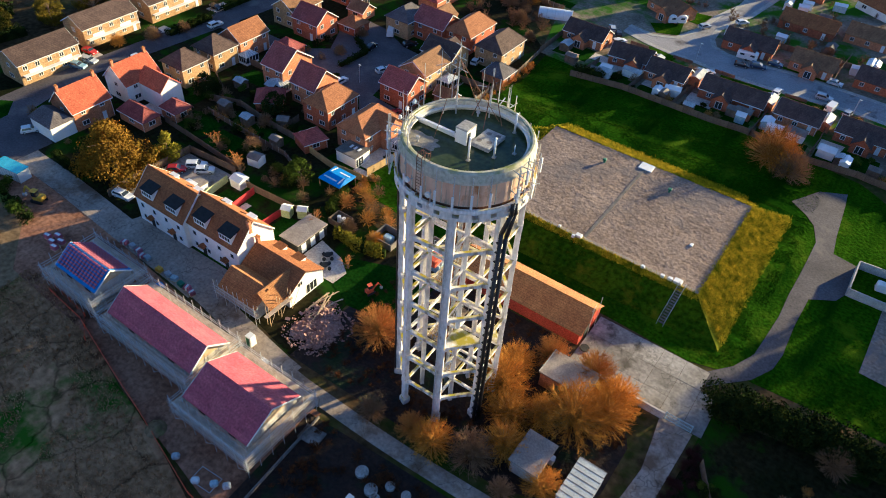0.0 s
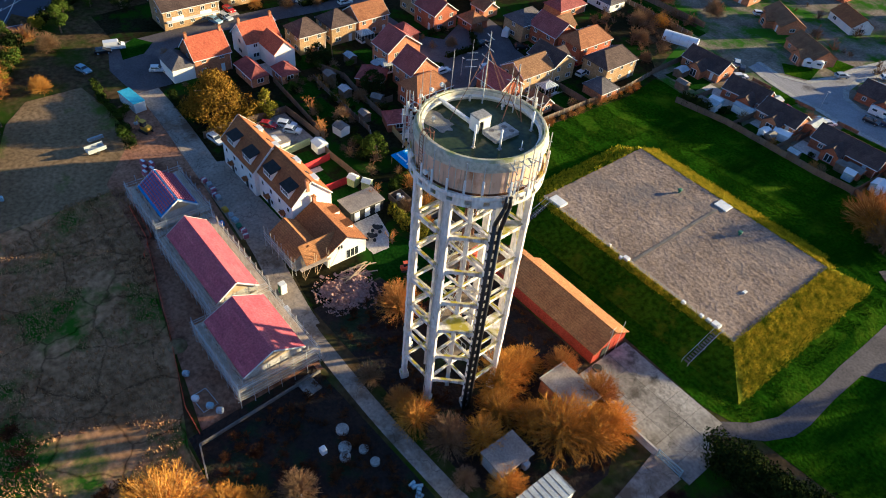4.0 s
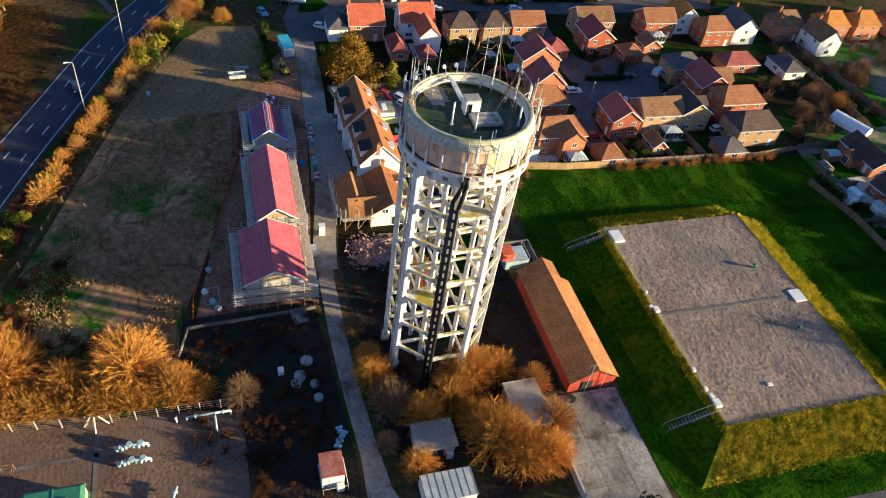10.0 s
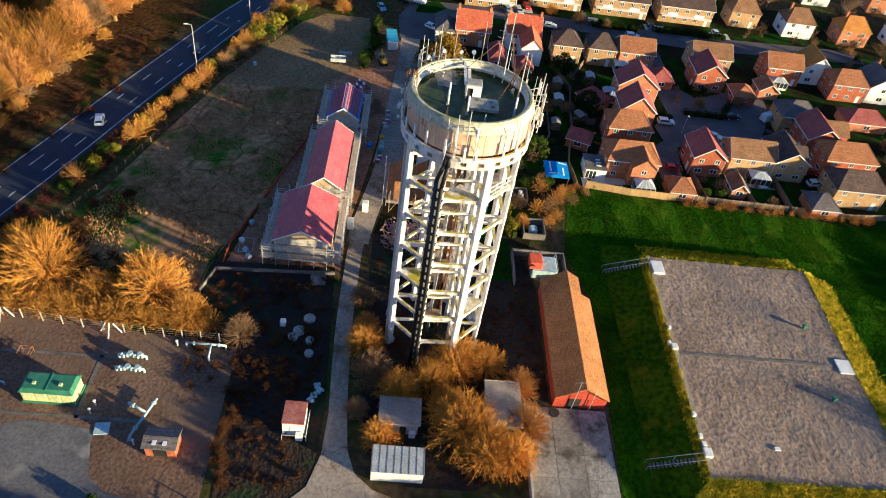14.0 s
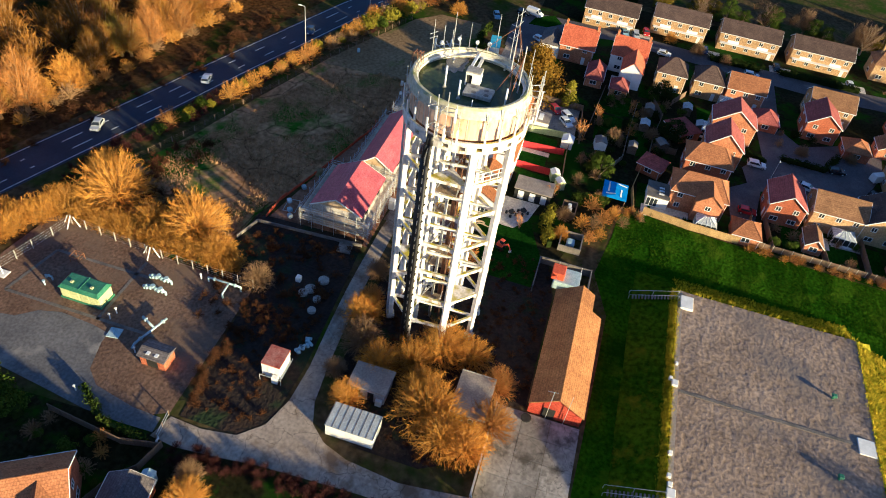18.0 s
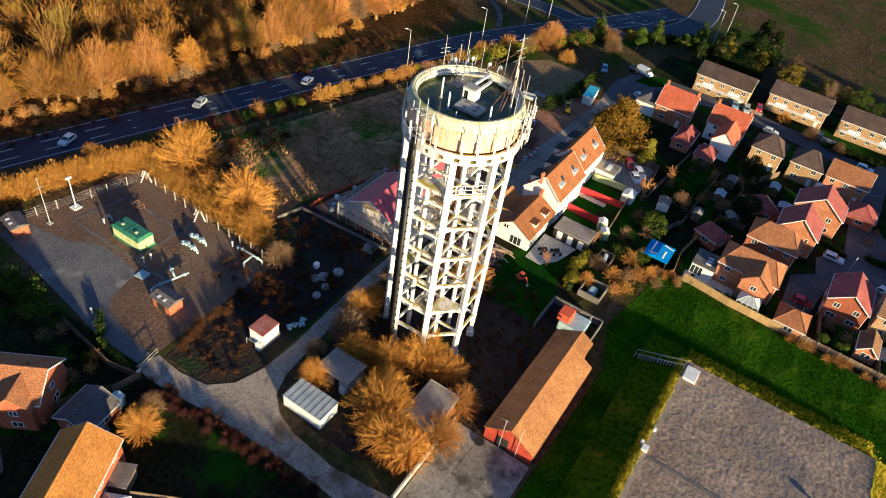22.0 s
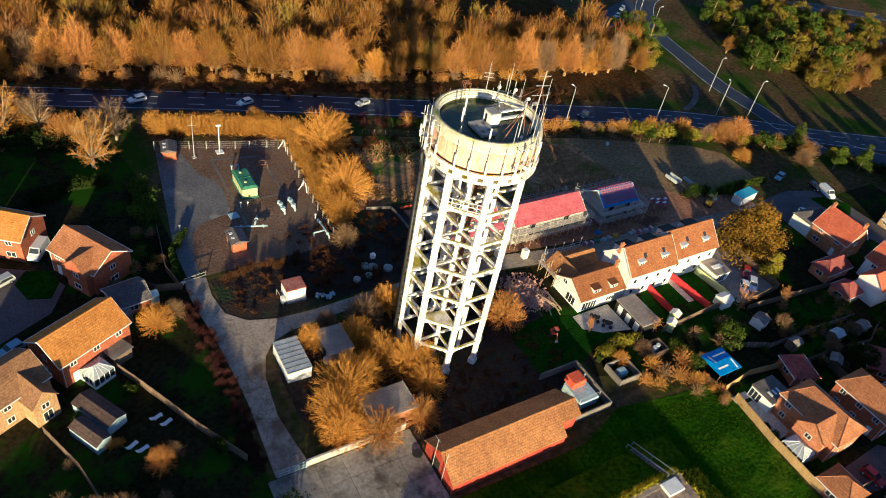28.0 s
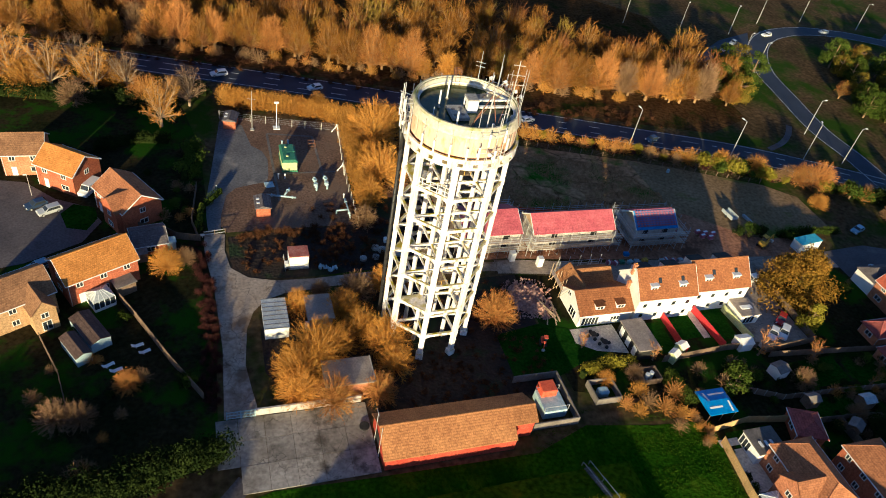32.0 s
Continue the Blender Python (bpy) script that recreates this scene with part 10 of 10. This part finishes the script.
# roadside shrubs
for x, y in at_line([(-58, -12.4), (-69, -8.8), (-90, -2.0), (-110, 4.4), (-128, 10.2), (-148, 20)], 30, 1.1):
    if tr.random() < 0.6:
        place_tree("bare_shrub", "bare roadside shrub lit orange", SHRUBS[tr.choice((0, 0, 2))], x, y, tr.uniform(0, 360), tr.uniform(0.9, 1.6), "roadside shrubs", category="shrub")
    else:
        place_tree("leafy_shrub", "yellow-green leafy shrub beside the main road", BUSHES[tr.choice((0, 2))], x, y, tr.uniform(0, 360), tr.uniform(0.9, 1.5), "roadside shrubs", category="shrub")
for x, y, s_ in ((-126.6, 8.4, 1.6), (-130.5, 10.8, 1.8), (-134, 11.5, 1.7), (-129.6, 13.2, 1.4)):
    place_tree("leafy_shrub", "yellow-green leafy shrub beside the main road", BUSHES[2 if s_ > 1.65 else 0], x, y, tr.uniform(0, 360), s_, "roadside shrubs", category="shrub")
# scrub under the tower and on the rough plot, one uncounted tangle each
def scatter(name, label, meshes, places, category, m):
    """Many copies of one plant joined into one mesh of kind stuff."""
    av = [(np.array(q.v), q.f) for q in meshes]
    vs, fs, off = [], [], 0
    for x, y, s_, sq in places:
        v, f = av[tr.randrange(len(av))]
        a_ = tr.uniform(0, 6.283)
        rot = np.array([[math.cos(a_), -math.sin(a_), 0], [math.sin(a_), math.cos(a_), 0], [0, 0, sq]]) * s_
        vs.append(v @ rot.T + np.array([x, y, 0]))
        fs += [tuple(i + off for i in q) for q in f]
        off += len(v)
    mb = MB()
    mb.v, mb.f = np.concatenate(vs).tolist(), fs
    return solid(name, mb, m, label, category, kind="stuff")


def joined(seed, *a_):
    p_, q_ = bare_tree(seed, *a_)
    n_ = len(p_.v)
    p_.v += q_.v
    p_.f += [tuple(i + n_ for i in f) for f in q_.f]
    return p_


BRAM = [joined(800 + i, 3.0, 1.9, 11, 7, 7, 0.03, 0.04) for i in range(3)]
pl = []
for n_, (x0, x1, y0, y1), sc in ((150, (-44, -19, 20, 40.5), 0.62), (60, (-55, -24, 47.5, 54), 0.5), (130, (-55, -24, 63, 76), 0.45), (30, (-54, -42, 54, 64), 0.5), (24, (-13, -7, 58, 70), 0.5), (110, (-26, -4, 29.5, 40), 0.42), (26, (-44, -28, 50, 64), 0.35)):
    pl += [(tr.uniform(x0, x1), tr.uniform(y0, y1), sc * tr.uniform(0.6, 1.2), 0.65) for i in range(n_)]
scatter("brambles", "tangle of low dull brown brambles in the scrub", BRAM, pl, "brambles", M_twig_bramble)
pl = [(tr.uniform(-62, -34), tr.uniform(-15, 14), tr.uniform(0.5, 1.0), 0.6) for _ in range(260)]
pl = [q for q in pl if q[1] > -0.31 * (q[0] + 30) - 15.5 and q[1] < -0.31 * (q[0] + 30) - 15.5 + (8 if q[0] < -45 else 40 + 1.0 * (q[0] + 30))]
scatter("field_scrub", "low dark purple-brown scrub at the field's road corner", BRAM, pl, "scrub", M_twig_bramble)
pl = [(x, y, tr.uniform(0.5, 1.1), 0.6) for x, y in at_line([(50, -58.5), (0, -47), (-35, -37), (-69, -26.5), (-100, -17), (-125, -12)], 170, 4.0)]
scatter("verge_scrub", "low dark bramble scrub between wood and road", BRAM, pl, "scrub", M_twig_bramble)
pl = [(x, y, tr.uniform(0.5, 1.0), 0.7) for x, y in at_line([(-40, -19.5), (-69, -9.6), (-110, 3.4), (-148, 18)], 190, 2.2)]
scatter("roadside_scrub", "dark purple-brown scrub between the main road and the field", BRAM, pl, "scrub", M_twig_purple)
# shrubs in the estate gardens
for x, y in at_line([(-78.6, 92), (-78.4, 109)], 6, 0.3) :
    place_tree("leafy_shrub", "small garden shrub by the new fence", BUSHES[tr.choice((0, 1))], x, y, tr.uniform(0, 360), tr.uniform(0.4, 0.7), "garden shrubs", category="shrub")
for x, y in list(at_line([(-75.6, 84.5), (-77, 88.5), (-75.6, 91)], 10, 0.9)) + list(at_line([(-75.4, 111), (-75.4, 136), (-75, 156)], 26, 0.6)):
    place_tree("bare_shrub", "russet shrub along the field fence", SHRUBS[tr.choice((0, 1, 2, 2))], x, y, tr.uniform(0, 360), tr.uniform(0.4, 0.75), "field edge shrubs", category="shrub")
for (x0, x1, y0, y1), n_ in (((-124, -100, 77, 90), 34), ((-98, -79, 74, 87), 16), ((-112, -100, 91, 97), 9), ((-127, -117, 88, 99), 9), ((-134, -122, 84, 92), 8), ((-86, -79, 113, 124), 5), ((-86, -78, 128, 136), 4), ((-128, -119, 120, 136), 9), ((-62, -40, 160.5, 169), 10), ((-38, -6, 160.5, 169), 12), ((-4, 28, 160, 170), 9), ((5, 30, 48, 76), 16), ((4, 14, 6, 26), 12), ((-164, -150, 140, 190), 6), ((-150, -126, 58, 62), 5), ((-36, 10, 181, 187), 8)):
    for i in range(n_):
        x, y = tr.uniform(x0, x1), tr.uniform(y0, y1)
        if tr.random() < 0.55:
            place_tree("leafy_shrub", "dark green garden shrub", BUSHES[tr.choice((0, 1, 1, 1, 3))], x, y, tr.uniform(0, 360), tr.uniform(0.5, 1.1), "garden shrubs", category="shrub")
        else:
            place_tree("bare_shrub", "bare brown garden shrub", SHRUBS[tr.choice((1, 1, 2))], x, y, tr.uniform(0, 360), tr.uniform(0.45, 0.95), "garden shrubs", category="shrub")

pl = []
for n_, (x0, x1, y0, y1) in ((50, (-110, -84, 168, 200)), (60, (-134, -110, 190, 250)), (50, (-70, 30, 214, 230)), (40, (-190, -160, 150, 260)), (40, (-215, -182, 60, 230)), (30, (20, 60, 160, 240)), (40, (-60, 30, 240, 290)), (40, (-150, -70, 240, 300))):
    pl += [(tr.uniform(x0, x1), tr.uniform(y0, y1), tr.uniform(0.5, 1.5), 0.9) for i in range(n_)]
scatter("far_shrubs", "bare brown shrubs in the far gardens", BRAM, pl, "shrubs", M_twig_dull)

# dark belt of bushes and trees between the gardens and the main road
leafy_hedge([(8, -20), (20, -24), (34, -26), (56, -30)], 5.0, 3.6, M_leaf_dark, 12000, "dark evergreen belt behind the long gardens", 0.3, 41)
leafy_hedge([(0, -28), (14, -32), (34, -36)], 4.0, 3.0, M_leaf_dark, 7000, "dark evergreen undergrowth by the road", 0.3, 42)
for x, y, k, s_ in ((14, -24, 2, 0.9), (21, -33, 1, 1.0), (40, -30, 0, 1.0), (30, -24, 3, 0.9), (8, -27, 3, 0.8), (50, -36, 1, 1.1)):
    place_tree("bare_tree", "domed bare tree with dense orange-brown twigs", DOMES[k], x, y, tr.uniform(0, 360), s_ * 1.3, "domed bare trees")


def blades(name, label, places, h, w, m, category="grass"):
    """Thin upright grass blades, too many to count."""
    r = np.random.default_rng(len(places))
    P = np.array(places)
    k = len(P)
    a_ = r.uniform(0, 6.283, k)
    d = np.stack([np.cos(a_), np.sin(a_), np.zeros(k)], 1) * (w * r.uniform(0.6, 1.4, (k, 1)))
    tip = P + np.stack([r.normal(0, h * 0.4, k), r.normal(0, h * 0.4, k), h * r.uniform(0.5, 1.3, k)], 1)
    mb = MB()
    mb.v = np.stack([P - d, P + d, tip], 1).reshape(-1, 3).tolist()
    mb.f = [(3 * i, 3 * i + 1, 3 * i + 2) for i in range(k)]
    return solid(name, mb, m, label, category, kind="stuff")


# blades crowd the sunny banks; sunlight is put into their yellow
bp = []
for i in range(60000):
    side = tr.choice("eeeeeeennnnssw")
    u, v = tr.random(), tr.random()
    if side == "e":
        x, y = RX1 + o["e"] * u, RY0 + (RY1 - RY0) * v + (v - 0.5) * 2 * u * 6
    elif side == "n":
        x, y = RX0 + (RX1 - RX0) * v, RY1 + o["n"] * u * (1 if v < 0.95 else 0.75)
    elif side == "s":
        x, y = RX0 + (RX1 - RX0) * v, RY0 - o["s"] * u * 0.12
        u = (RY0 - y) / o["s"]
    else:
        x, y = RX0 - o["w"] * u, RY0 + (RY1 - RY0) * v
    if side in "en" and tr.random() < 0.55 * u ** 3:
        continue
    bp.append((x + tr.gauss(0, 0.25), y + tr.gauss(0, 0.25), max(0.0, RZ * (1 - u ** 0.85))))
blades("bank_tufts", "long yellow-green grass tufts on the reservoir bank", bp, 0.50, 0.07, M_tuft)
fp = []
while len(fp) < 22000:
    x = tr.uniform(-106, -30)
    y = tr.uniform(-16, 32)
    lo, hi = -0.33 * (x + 30) - 14, (19 + (-45 - x) * 0.27 if x < -45 else 18)
    if lo < y < hi - 1 and noise.noise((x * 0.09, y * 0.09, 3.0)) > -0.15:
        fp.append((x, y, 0.03))
M_tuss = mat("dead_tussocks", (0.300, 0.165, 0.075), (0.480, 0.290, 0.140), 0.2, 0.9, spec=0.0)
blades("field_tussocks", "dead brown grass tussocks in the rough field", fp, 0.38, 0.10, M_tuss)

gp = []
while len(gp) < 42000:
    x, y = tr.uniform(-78, 30), tr.uniform(80, 162)
    if not (RX0 - 6 < x < RX1 + 7 and RY0 - 7 < y < RY1 + 7) and (y > 88 or -72 < x < -26) and not (-46 < x < -19 and y < 87) and not (2 < x < 13) and noise.noise((x * 0.12, y * 0.3, 8.0)) > -0.1 and (x < 12 or y < 99):
        gp.append((x, y, 0.03))
M_blade = mat("field_grass_blades", (0.016, 0.054, 0.001), (0.048, 0.088, 0.002), 0.12, 0.9, spec=0.0)
blades("field_blades", "uneven tufts of grass in the green field", gp, 0.16, 0.07, M_blade)
